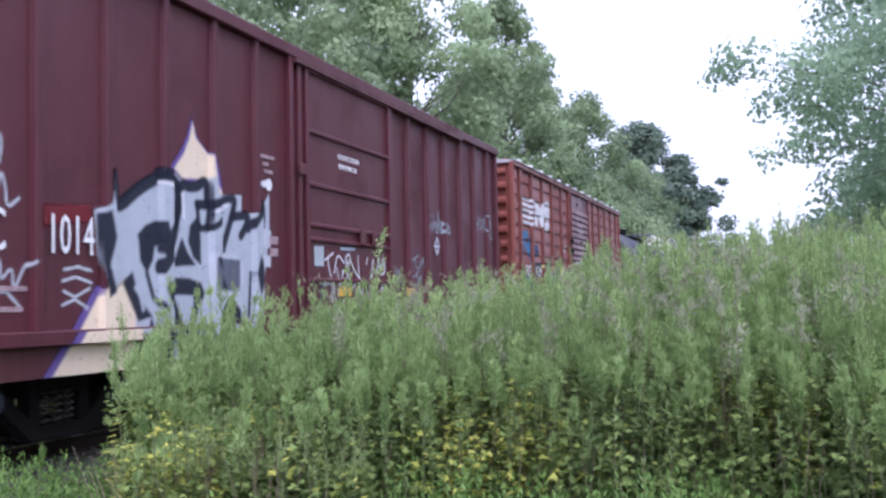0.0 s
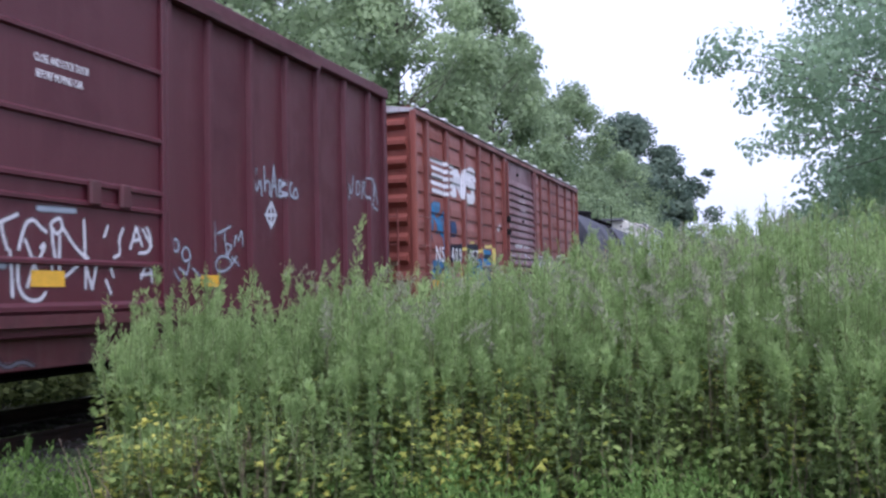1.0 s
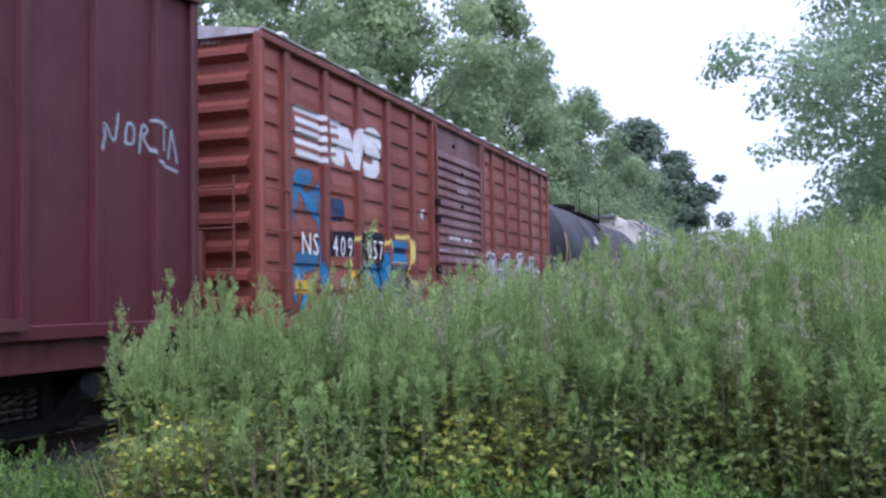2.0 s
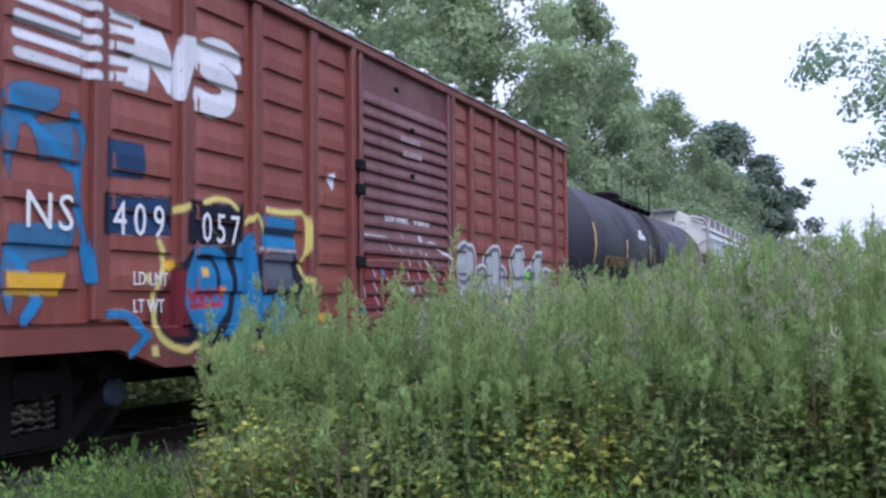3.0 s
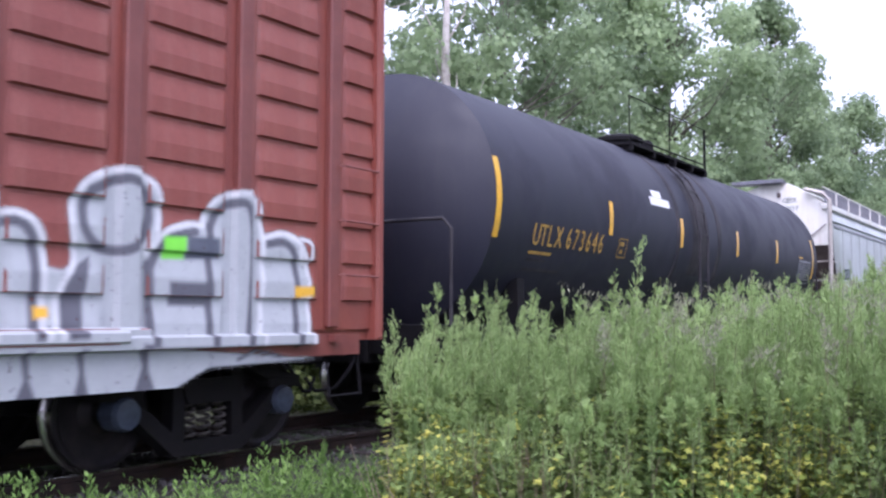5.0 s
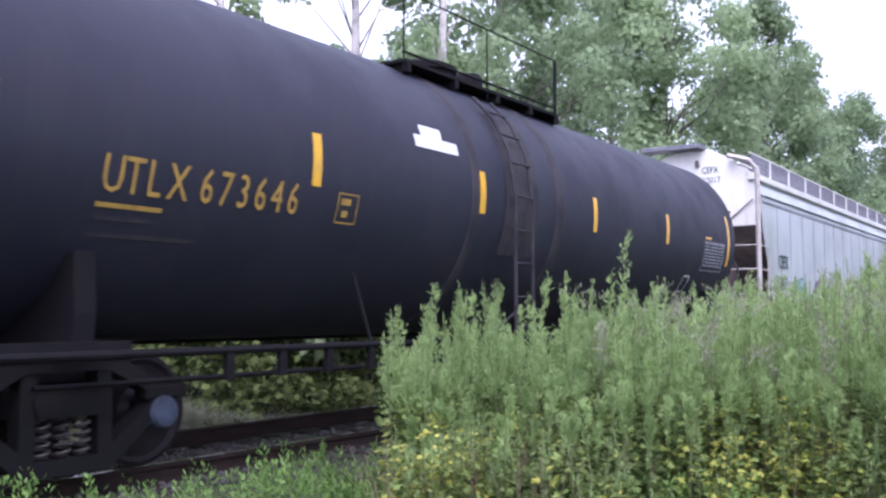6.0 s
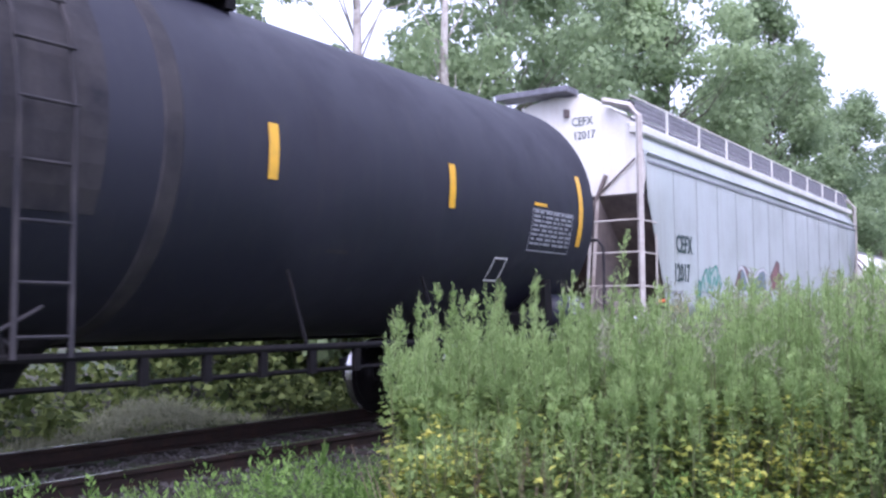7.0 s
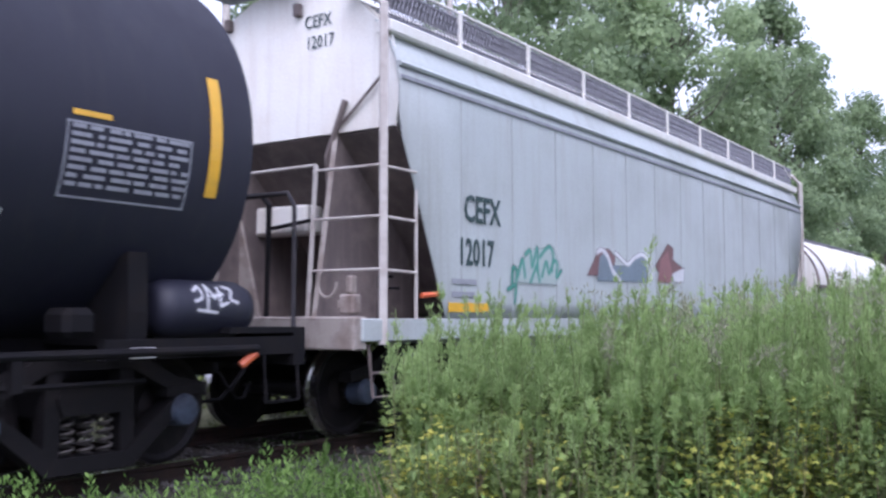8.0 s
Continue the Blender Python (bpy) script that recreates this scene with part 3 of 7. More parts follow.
def russet_relief(y, z):
    """How far the near side stands out at a place: posts, pressed panels between them."""
    y, z = np.asarray(y, float), np.asarray(z, float)
    u = np.mod(z - LINES, PITCH) / PITCH
    panel = 1.535 + 0.035 * np.clip(np.minimum((u - 0.04) / 0.05, (0.98 - u) / 0.5), 0, 1)
    d = np.full(np.broadcast(y, z).shape, 9.0)
    for p in (2.44, 3.58, 4.72, 5.86, 7.0):
        d = np.minimum(d, np.abs(np.abs(y) - p))
    post = np.where(d < 0.096, 1.605, 0)
    panel = 1.535 + (panel - 1.535) * np.clip((d - 0.16) / 0.07, 0, 1)
    edge = np.where((d < 0.16), 1.535, 9)
    door = 1.56 + 0.04 * np.clip(np.minimum((np.mod(z - 3.99, 0.176) / 0.176 - 0.05) / 0.1, (1 - np.mod(z - 3.99, 0.176) / 0.176) / 0.6), 0, 1)
    out = np.maximum(np.minimum(panel, edge), post)
    out = np.where(np.abs(y) < 1.36, door, out)
    out = np.where((np.abs(y) >= 1.28) & (np.abs(y) < 1.72), 1.63, out)
    lip = (y > -1.62) & (y < 4.92)
    out = np.where((z < 1.14) & lip, 1.635, out)
    out = np.where((z < 1.06) & ~lip, 1.582, out)
    out = np.where((z < 1.11) & (z > 1.0) & (y > -1.6) & (y < 4.7), 1.68, out)
    return np.where(z < 1.03, np.where((z > 0.98) & (y > 1.8) & (y < 7.2), 1.656, 1.58), np.where((z < 1.07) & (y >= 4.7) & (y < 7.2), 1.656, out))


def pressed(prof, a, b, ease=0.07):
    """A panel pressed out of the sheet, its profile in (x, z) sinking to nothing at both ends."""
    bm = bmesh.new()
    x0 = min(p[0] for p in prof)
    rings = [[bm.verts.new((x0 + (x - x0) * f, y, z)) for x, z in prof] for y, f in ((a, 0.02), (a + ease * 0.5, 0.75), (a + ease, 1.0), (b - ease, 1.0), (b - ease * 0.5, 0.75), (b, 0.02))]
    for r, q in zip(rings, rings[1:]):
        for k in range(len(prof)):
            bm.faces.new((r[k], r[(k + 1) % len(prof)], q[(k + 1) % len(prof)], q[k]))
    bm.faces.new(rings[0][::-1])
    bm.faces.new(rings[-1])
    return bm


def boxcar_russet():
    car = thing("boxcar", "rust-red ribbed boxcar with a plum sliding door and large graffiti", "freight car", pose(XC, 29.88, ZR))
    Y0, Y1 = -7.73, 7.73
    part("body", nb(-1.5, 1.5, Y0 + 0.1, Y1 - 0.1, 1.0, 4.5), RUSSET, car)
    part("side_sheet", nb(1.5, 1.535, Y0 + 0.04, Y1 - 0.04, 1.1, 4.45), RUSSET, car)
    posts = (2.44, 3.58, 4.72, 5.86, 7.0)
    post = None
    for s in (-1, 1):
        for p in posts:
            if post is None:
                post = part("side_post", nb(1.53, 1.605, -0.075, 0.075, 1.12, 4.42, bevel=0.012), RUSSET_DARK, car, at=pose(0, s * p, 0))
            else:
                again(post, pose(0, s * p, 0))
    # pressed panels between the posts, each with a sharp lower edge
    spans = [(-7.68, -7.16)] + [(-b + 0.16, -a - 0.16) for a, b in zip(posts[::-1][1:], posts[::-1])] + [(-2.28, -1.62)]
    spans += [(-b, -a) for a, b in spans]
    for a, b in spans:
        first = None
        for k in range(-7, 3):
            z = LINES + PITCH * k
            if z < 1.1 or z + PITCH > 4.5:
                continue
            prof = [(1.53, 0.014), (1.57, 0.03), (1.57, PITCH * 0.45), (1.537, PITCH * 0.96), (1.53, PITCH * 0.97)]
            if first is None:
                first = part("side_panel", pressed(prof, a, b), RUSSET, car, at=pose(0, 0, z))
            else:
                again(first, pose(0, 0, z))
    for a, b in ((Y0, Y0 + 0.1), (Y1 - 0.1, Y1)):
        part("corner_post", nb(1.5, 1.615, a, b, 1.0, 4.45, bevel=0.02), RUSSET, car)
    part("top_chord", nb(1.5, 1.63, Y0, Y1, 4.42, 4.53, bevel=0.015), RUSSET_DARK, car)
    part("sill_lip", nb(1.5, 1.63, -1.6, 4.9, 1.05, 1.13, bevel=0.01), RUSSET_DARK, car)
    part("side_sill", extrude(bmesh.new(), [(-5.0, 0.68), (5.0, 0.68), (5.6, 0.87), (7.4, 0.87), (7.4, 1.06), (-7.4, 1.06), (-7.4, 0.87), (-5.6, 0.87)], "x", 1.45, 1.575), RUSSET_DARK, car, "side sill with tapered ends")
    for k in range(12):
        y = 1.9 + 0.46 * k
        part("sill_tab", nb(1.55, 1.65, y, y + 0.1, 0.99, 1.06), RUSSET_DARK, car)
    # door
    door = part("door", nb(1.535, 1.56, -1.36, 1.5, 1.12, 4.42), DOOR_PAINT, car, "faded plum sliding door with close pressed ribs")
    rib = None
    for k in range(-16, 1):
        z = 3.99 + 0.176 * (k - 1)
        if z < 1.14:
            continue
        prof = [(1.555, 0.0), (1.605, 0.02), (1.605, 0.06), (1.565, 0.165), (1.555, 0.17)]
        if rib is None:
            rib = part("door_rib", extrude(bmesh.new(), prof, "y", -1.3, 1.42), DOOR_PAINT, door, at=pose(0, 0, z))
        else:
            again(rib, pose(0, 0, z))
    for y in (-1.33, 1.46):
        part("door_edge", nb(1.55, 1.62, y - 0.045, y + 0.045, 1.12, 4.42, bevel=0.01), DOOR_PAINT, door)
    for y in (-1.52, 1.64):
        part("door_post", nb(1.5, 1.625, y - 0.06, y + 0.06, 1.0, 4.45, bevel=0.012), RUSSET_DARK, car)
    part("door_lock", tube(bmesh.new(), [(1.65, -1.44, 1.2), (1.65, -1.44, 4.35)], 0.022, 8), RUSSET_DARK, door)
    for z in (1.7, 2.6, 2.9):
        part("lock_bracket", nb(1.6, 1.7, -1.52, -1.36, z, z + 0.14, bevel=0.02), UNDER, door)
    for y, z in ((-0.4, 4.1), (0.1, 3.62), (0.1, 2.98)):
        part("door_bracket", nb(1.6, 1.64, y, y + 0.1, z, z + 0.07, bevel=0.015), UNDER, door)
    part("door_track", nb(1.5, 1.67, -1.5, 4.6, 1.02, 1.1), RUSSET_DARK, car)
    # pressed ends
    for s in (-1, 1):
        yy = s * (7.73 - 0.1)
        part("end_wall", nb(-1.5, 1.5, min(yy, yy - s * 0.04), max(yy, yy - s * 0.04), 1.0, 4.6), RUSSET_DARK, car)
        first = None
        for k in range(10):
            z = 1.05 + 0.345 * k
            prof = [(0.0, 0.02), (s * 0.11, 0.1), (s * 0.11, 0.17), (0.0, 0.25)]
            if first is None:
                first = part("end_rib", extrude(bmesh.new(), prof, "x", -1.42, 1.42), RUSSET, car, at=pose(0, yy, z))
            else:
                again(first, pose(0, yy, z))
        part("end_corner", nb(1.4, 1.6, yy - 0.02, yy + 0.02 + 0.08 * (s > 0), 1.0, 4.55), RUSSET, car)
        bm = bmesh.new()
        for x in (0.72, 1.28):
            tube(bm, [(x, s * 7.82, 1.08), (x, s * 7.82, 2.75)], 0.018, 6)
        for z in (1.12, 1.62, 2.12, 2.62):
            tube(bm, [(0.7, s * 7.83, z), (1.3, s * 7.83, z)], 0.014, 6)
        part("end_ladder", bm, RUSSET_DARK, car, "end ladder")
        for z in (1.6, 2.1, 2.61):
            bm = bmesh.new()
            ladder(bm, 1.6, min(s * 7.05, s * 7.6), max(s * 7.05, s * 7.6), (z,))
            part("grab_iron", bm, RUSSET_DARK, car)
        bm = tube(bmesh.new(), [(1.5, s * 7.0, 0.9), (1.55, s * 7.0, 0.5), (1.55, s * 7.45, 0.5), (1.5, s * 7.45, 0.9)], 0.016, 6)
        part("step", bm, UNDER, car)
        truck(car, s * 6.0)
        coupler(car, s * 7.73, s)
    part("end_plate", nb(-0.2, 0.85, -7.86, -7.74, 1.25, 2.1, bevel=0.02), RUSSET_DARK, car)
    part("end_platform", nb(-0.9, 0.6, -8.05, -7.73, 1.02, 1.06), BRIGHT_STEEL, car)
    roof(car, 1.6, Y0, Y1, 4.54, 0.22, ROOF, 14)
    part("roof_rim", nb(1.6, 1.645, Y0, Y1, 4.535, 4.565, bevel=0.008), ROOF, car, "pale galvanised roof rim")
    cap = None
    for k in range(14):
        y = Y0 + (Y1 - Y0) * (k + 0.5) / 14
        if cap is None:
            cap = part("seam_cap", nb(1.5, 1.66, -0.09, 0.09, 4.55, 4.61, bevel=0.015), WHITE, car, "pale seam end on the roof rim", at=pose(0, y, 0))
        else:
            again(cap, pose(0, y, 0))
    facing_out = Matrix(((1, 0, 0, 0), (0, 0, -1, 0), (0, 1, 0, 0), (0, 0, 0, 1)))
    lettering("409057", 0.17, car, FADED_WHITE, Matrix.Translation((0.55, Y0 + 0.05, 4.42)) @ facing_out, 1.0)
    part("centre_sill", nb(-0.35, 0.35, Y0 + 0.2, Y1 - 0.2, 0.45, 1.0), UNDER, car)
    part("far_sill_web", nb(-1.5, -1.42, Y0 + 1.0, Y1 - 1.0, 0.55, 1.0), UNDER, car)
    part("brake_rod", tube(bmesh.new(), [(0.6, -4.4, 0.5), (0.6, 4.4, 0.52)], 0.025, 6), UNDER, car)
    bearer = None
    for y in range(-5, 6):
        if bearer is None:
            bearer = part("crossbearer", nb(-1.4, 1.4, -0.05, 0.05, 0.8, 1.0), UNDER, car, at=pose(0, y, 0))
        else:
            again(bearer, pose(0, y, 0))
    return car


# ---- black tank car ----
def tank_x(z, r=1.63, zc=2.64):
    return math.sqrt(max(r * r - (z - zc) ** 2, 0.0))


def tank_patch(y0, y1, z0, z1, lift=0.006, n=10, r=1.63, zc=2.64):
    """A thin sheet that follows the tank's side."""
    bm = bmesh.new()
    rows = []
    for k in range(n + 1):
        z = z0 + (z1 - z0) * k / n
        x = tank_x(z, r + lift, zc)
        rows.append((bm.verts.new((x, y0, z)), bm.verts.new((x, y1, z))))
    for a, b in zip(rows, rows[1:]):
        bm.faces.new((a[0], a[1], b[1], b[0]))
    return bm


def tank_car():
    car = thing("tank_car", "black tank car with yellow reflective strips and faded stencils", "freight car", pose(XC, 47.45, ZR))
    R, ZC, H = 1.63, 2.64, 7.7
    cap = 2.5
    edge = math.asin(R / cap)
    bulge = [(cap * math.sin(a), cap * math.cos(a) - cap * math.cos(edge)) for a in (edge * k / 10 for k in range(11))]
    out = [(r, -H - t) for r, t in bulge] + [(R, -H + 0.01), (R, H - 0.01)] + [(r, H + t) for r, t in bulge[::-1]]
    part("tank_shell", lathe(bmesh.new(), out, "y", 72, (0, 0, ZC)), TANK, car, smooth=True)
    shell = car.children[-1]
    shell.data.set_sharp_from_angle(angle=radians(25))
    for y, w in ((-1.78, 0.08), (0.3, 0.1)):
        part("shell_band", lathe(bmesh.new(), [(R, y - w), (R + 0.012, y - w + 0.02), (R + 0.012, y + w - 0.02), (R, y + w)], "y", 72, (0, 0, ZC)), DUST, car, "dusty weld band", smooth=False)
    for y in (-7.66, -4.5, -1.64, 1.38, 4.15, 7.3):
        z0, z1 = (2.15, 3.1) if abs(y) > 7 else (2.39, 2.87)
        part("reflective_strip", tank_patch(y - 0.06, y + 0.06, z0, z1), YELLOW, car, "yellow reflective strip")
    for y0, y1, z0, z1 in ((-2.92, -2.1, 2.99, 3.12), (-2.78, -2.38, 3.125, 3.24)):
        part("white_patch", tank_patch(y0, y1, z0, z1), WHITE, car, "white stencil patch")
    # framed data box, table, small plates
    def frame_box(y0, y1, z0, z1, w, mat, label):
        for a in ((y0, y1, z0, z0 + w), (y0, y1, z1 - w, z1), (y0, y0 + w, z0, z1), (y1 - w, y1, z0, z1)):
            part("stencil_frame", tank_patch(*a), mat, car, label)
    frame_box(-4.17, -3.87, 2.09, 2.37, 0.014, FADED_YELLOW, "faded yellow stencil frame")
    for z, w in ((2.29, 0.14), (2.18, 0.09)):
        part("stencil_line", tank_patch(-4.05 - w / 2, -4.05 + w / 2, z - 0.03, z + 0.03), FADED_YELLOW, car)
    frame_box(5.96, 7.06, 2.03, 2.55, 0.015, GREY_STENCIL_AND_SHADE, "grey data table frame")
    rng = random.Random(4)
    for k in range(8):
        z = 2.11 + 0.056 * k
        y = 6.0
        while y < 6.98:
            w = rng.uniform(0.05, 0.2)
            part("stencil_line", tank_patch(y, min(y + w, 7.04), z, z + 0.03, n=2), GREY_STENCIL_AND_SHADE, car)
            y += w + rng.uniform(0.02, 0.06)
    part("stencil_line", tank_patch(6.0, 6.32, 2.59, 2.63, n=2), YELLOW, car)
    frame_box(5.3, 5.6, 1.64, 1.92, 0.02, WHITE, "small white stencil frame")
    for y, z, w in ((-2.26, 1.83, 0.3), (-2.26, 1.75, 0.24), (-2.26, 1.67, 0.2), (2.3, 1.82, 0.32), (-6.76, 2.01, 0.6), (-6.76, 1.92, 0.5), (-6.76, 1.8, 1.0)):
        part("stencil_line", tank_patch(y, y + w, z, z + 0.035, n=2), DUST if z < 2 else FADED_YELLOW, car)
    # letters of the road number, each set on the curved side
    yy = -6.76
    for ch in "UTLX 673646":
        if ch != " ":
            z = 2.12
            a = math.atan2(z + 0.14 - ZC, tank_x(z + 0.14))
            p = Matrix.Translation((tank_x(z) + 0.012, yy, z)) @ Matrix.Rotation(-a, 4, "Y") @ on_side(0, 0, 0)
            lettering(ch, 0.4, car, FADED_YELLOW, p, 0.72)
        yy += 0.2 if ch != " " else 0.12
    # running pipe and its brackets, centre sill, bolsters
    part("running_pipe", tube(bmesh.new(), [(1.56, -7.9, 0.955), (1.56, 7.85, 0.955)], 0.033, 8), UNDER, car, "long side pipe rail")
    part("running_pipe", tube(bmesh.new(), [(-1.5, -7.9, 0.955), (-1.5, 7.85, 0.955)], 0.033, 8), UNDER, car)
    bracket = None
    for k in range(-9, 10):
        y = 0.62 * k + 0.1
        if bracket is None:
            bracket = part("hanger", nb(1.53, 1.58, -0.04, 0.04, 0.72, 0.95), UNDER, car, at=pose(0, y, 0))
        else:
            again(bracket, pose(0, y, 0))
    part("brake_pipe", tube(bmesh.new(), [(1.2, -7, 0.72), (1.2, 7, 0.72)], 0.025, 6), UNDER, car)
    for y in (-3.6, -1.0, 1.9, 4.0):
        part("pipe_brace", tube(bmesh.new(), [(1.55, y, 0.96), (1.38, y - 0.08, 1.65)], 0.018, 6), UNDER, car)
    for s in (-1, 1):
        bm = nb(-0.38, 0.38, min(s * 5.6, s * 8.55), max(s * 5.6, s * 8.55), 0.68, 1.15, bevel=0.02)
        box(bm, -1.5, 1.5, min(s * 8.35, s * 8.5), max(s * 8.35, s * 8.5), 0.8, 1.08)
        part("stub_sill", bm, UNDER, car)
        saddle = [(-1.4, 1.0), (1.4, 1.0), (1.42, 1.25), (1.4, 1.7), (0.5, 1.3), (-0.5, 1.3), (-1.4, 1.7), (-1.42, 1.25)]
        part("bolster_saddle", extrude(bmesh.new(), saddle, "y", s * 6.75 - 0.09, s * 6.75 + 0.09), UNDER, car)
        part("end_platform", nb(-1.5, 1.5, min(s * 7.6, s * 8.5), max(s * 7.6, s * 8.5), 1.08, 1.13), UNDER, car)
        bm = bmesh.new()
        tube(bm, [(1.45, s * 8.4, 1.1), (1.45, s * 8.4, 2.2), (1.35, s * 8.42, 2.32), (-1.35, s * 8.42, 2.32), (-1.45, s * 8.4, 2.2), (-1.45, s * 8.4, 1.1)], 0.022, 8)
        part("end_handrail", bm, DUST, car, "bent pipe handrail")
        part("side_beam", nb(1.42, 1.5, min(s * 6.4, s * 8.4), max(s * 6.4, s * 8.4), 0.9, 1.05), UNDER, car)
        truck(car, s * 6.62)
        coupler(car, s * 8.5, s)
        bm = tube(bmesh.new(), [(1.48, s * 8.0, 1.05), (1.52, s * 8.0, 0.5), (1.52, s * 8.4, 0.5), (1.48, s * 8.4, 1.05)], 0.016, 6)
        part("step", bm, UNDER, car)
    # air reservoir, brake valve and stickers at the rear end
    part("air_reservoir", lathe(bmesh.new(), [(0.1, 6.99), (0.2, 7.04), (0.235, 7.14), (0.235, 7.85), (0.2, 7.95), (0.1, 8.0)], "y", 24, (1.22, 0, 1.28)), TANK, car, "black air reservoir", smooth=True)
    part("brake_valve", nb(1.1, 1.4, 6.15, 6.42, 1.06, 1.28, bevel=0.05), UNDER, car)
    scrawl = Spray(7.2, 7.85, 1.2, 1.52, 0.012)
    for line in ([(7.28, 1.42), (7.36, 1.47), (7.36, 1.36), (7.28, 1.34)], [(7.4, 1.28), (7.43, 1.47), (7.49, 1.36)], [(7.46, 1.38), (7.58, 1.4)], [(7.55, 1.45), (7.54, 1.3), (7.62, 1.33)], [(7.62, 1.46), (7.7, 1.44), (7.64, 1.36), (7.73, 1.33)], [(7.3, 1.27), (7.5, 1.25)]):
        scrawl.stroke(WHITE_SPRAY, 0.02, line)
    scrawl.mesh("graffiti", lambda y, z: 1.22 + np.sqrt(np.maximum(0.235 ** 2 - (z - 1.28) ** 2, 0.0)), car, "small white sprayed scrawl", 0.004)
    part("white_sticker", nb(1.502, 1.506, 6.62, 6.85, 0.91, 0.99), WHITE, car)
    part("yellow_sticker", nb(1.502, 1.506, 7.12, 7.58, 0.92, 0.98), YELLOW, car)
    part("valve_handle", tube(bmesh.new(), [(1.5, 7.72, 0.82), (1.55, 7.85, 0.92)], 0.035, 6), ORANGE, car, "orange valve handle")
    part("bottom_outlet", lathe(bmesh.new(), [(0.2, 0.6), (0.3, 0.8), (0.5, 1.0), (0.6, 1.2)], "z", 24, (0, -0.2, 0)), UNDER, car)
    # side ladder
    bm = bmesh.new()
    for y in (-1.05, -0.63):
        pts = [(1.72, y, 0.96), (1.72, y, 2.0)] + [(tank_x(z) + 0.1, y, z) for z in (2.6, 3.2, 3.6, 3.9)]
        tube(bm, pts, 0.022, 6)
    part("ladder_stile", bm, DUST, car)
    for z in (1.1, 1.45, 1.85, 2.25, 2.65, 3.05, 3.4, 3.7):
        x = max(1.72 if z < 2.1 else 0, tank_x(z) + 0.1)
        part("ladder_rung", tube(bmesh.new(), [(x, -1.07, z), (x, -0.61, z)], 0.015, 6), DUST, car)
    part("ladder_brace", tube(tube(bmesh.new(), [(1.5, -1.3, 1.0), (1.58, -0.75, 1.3)], 0.015, 6), [(1.5, -0.9, 1.02), (1.55, -1.45, 1.4)], 0.015, 6), DUST, car)
    part("dust_stain", tank_patch(-1.12, -0.3, 1.95, 3.7), DUST, car, "pale dust below the platform")
    # top platform with railing round the manway
    plat = part("top_platform", nb(-1.0, 1.0, -2.3, 1.5, 4.1, 4.14), UNDER, car, "walkway grating on top of the tank")
    for y in (-2.2, -1.2, -0.2, 0.7, 1.5):
        part("platform_beam", nb(-1.0, 1.0, y - 0.04, y + 0.04, 4.0, 4.1), UNDER, plat)
    for x in (0.98,):
        bm = tube(bmesh.new(), [(x, -2.3, 4.92), (x, 1.45, 4.92)], 0.01, 8)
        tube(bm, [(x, -2.3, 4.22), (x, 1.45, 4.22)], 0.015, 6)
        part("railing", bm, UNDER, plat)
        for y, r in ((-2.28, 0.012), (-0.45, 0.011), (1.45, 0.026)):
            part("railing_post", tube(bmesh.new(), [(x, y, 4.0), (x, y, 4.92)], r, 6), UNDER, plat)
    part("manway", lathe(bmesh.new(), [(0.42, 4.1), (0.42, 4.45), (0.46, 4.46), (0.46, 4.53), (0.3, 4.6), (0.0, 4.62)], "z", 24, (0, -0.5, 0)), UNDER, car, "round manway housing")
    part("valve_housing", lathe(bmesh.new(), [(0.24, 4.2), (0.24, 4.6), (0.2, 4.66), (0.0, 4.68)], "z", 18, (0, 0.6, 0)), UNDER, car)
    return car


# ---- pale covered hopper ----
def hopper_side(z):
    """Half width of the curved side at a height."""
    return 1.58 - 0.02 * max(0.0, (1.4 - z)) - (0.0 if z < 3.55 else 0.42 * ((z - 3.55) / 0.85) ** 2)


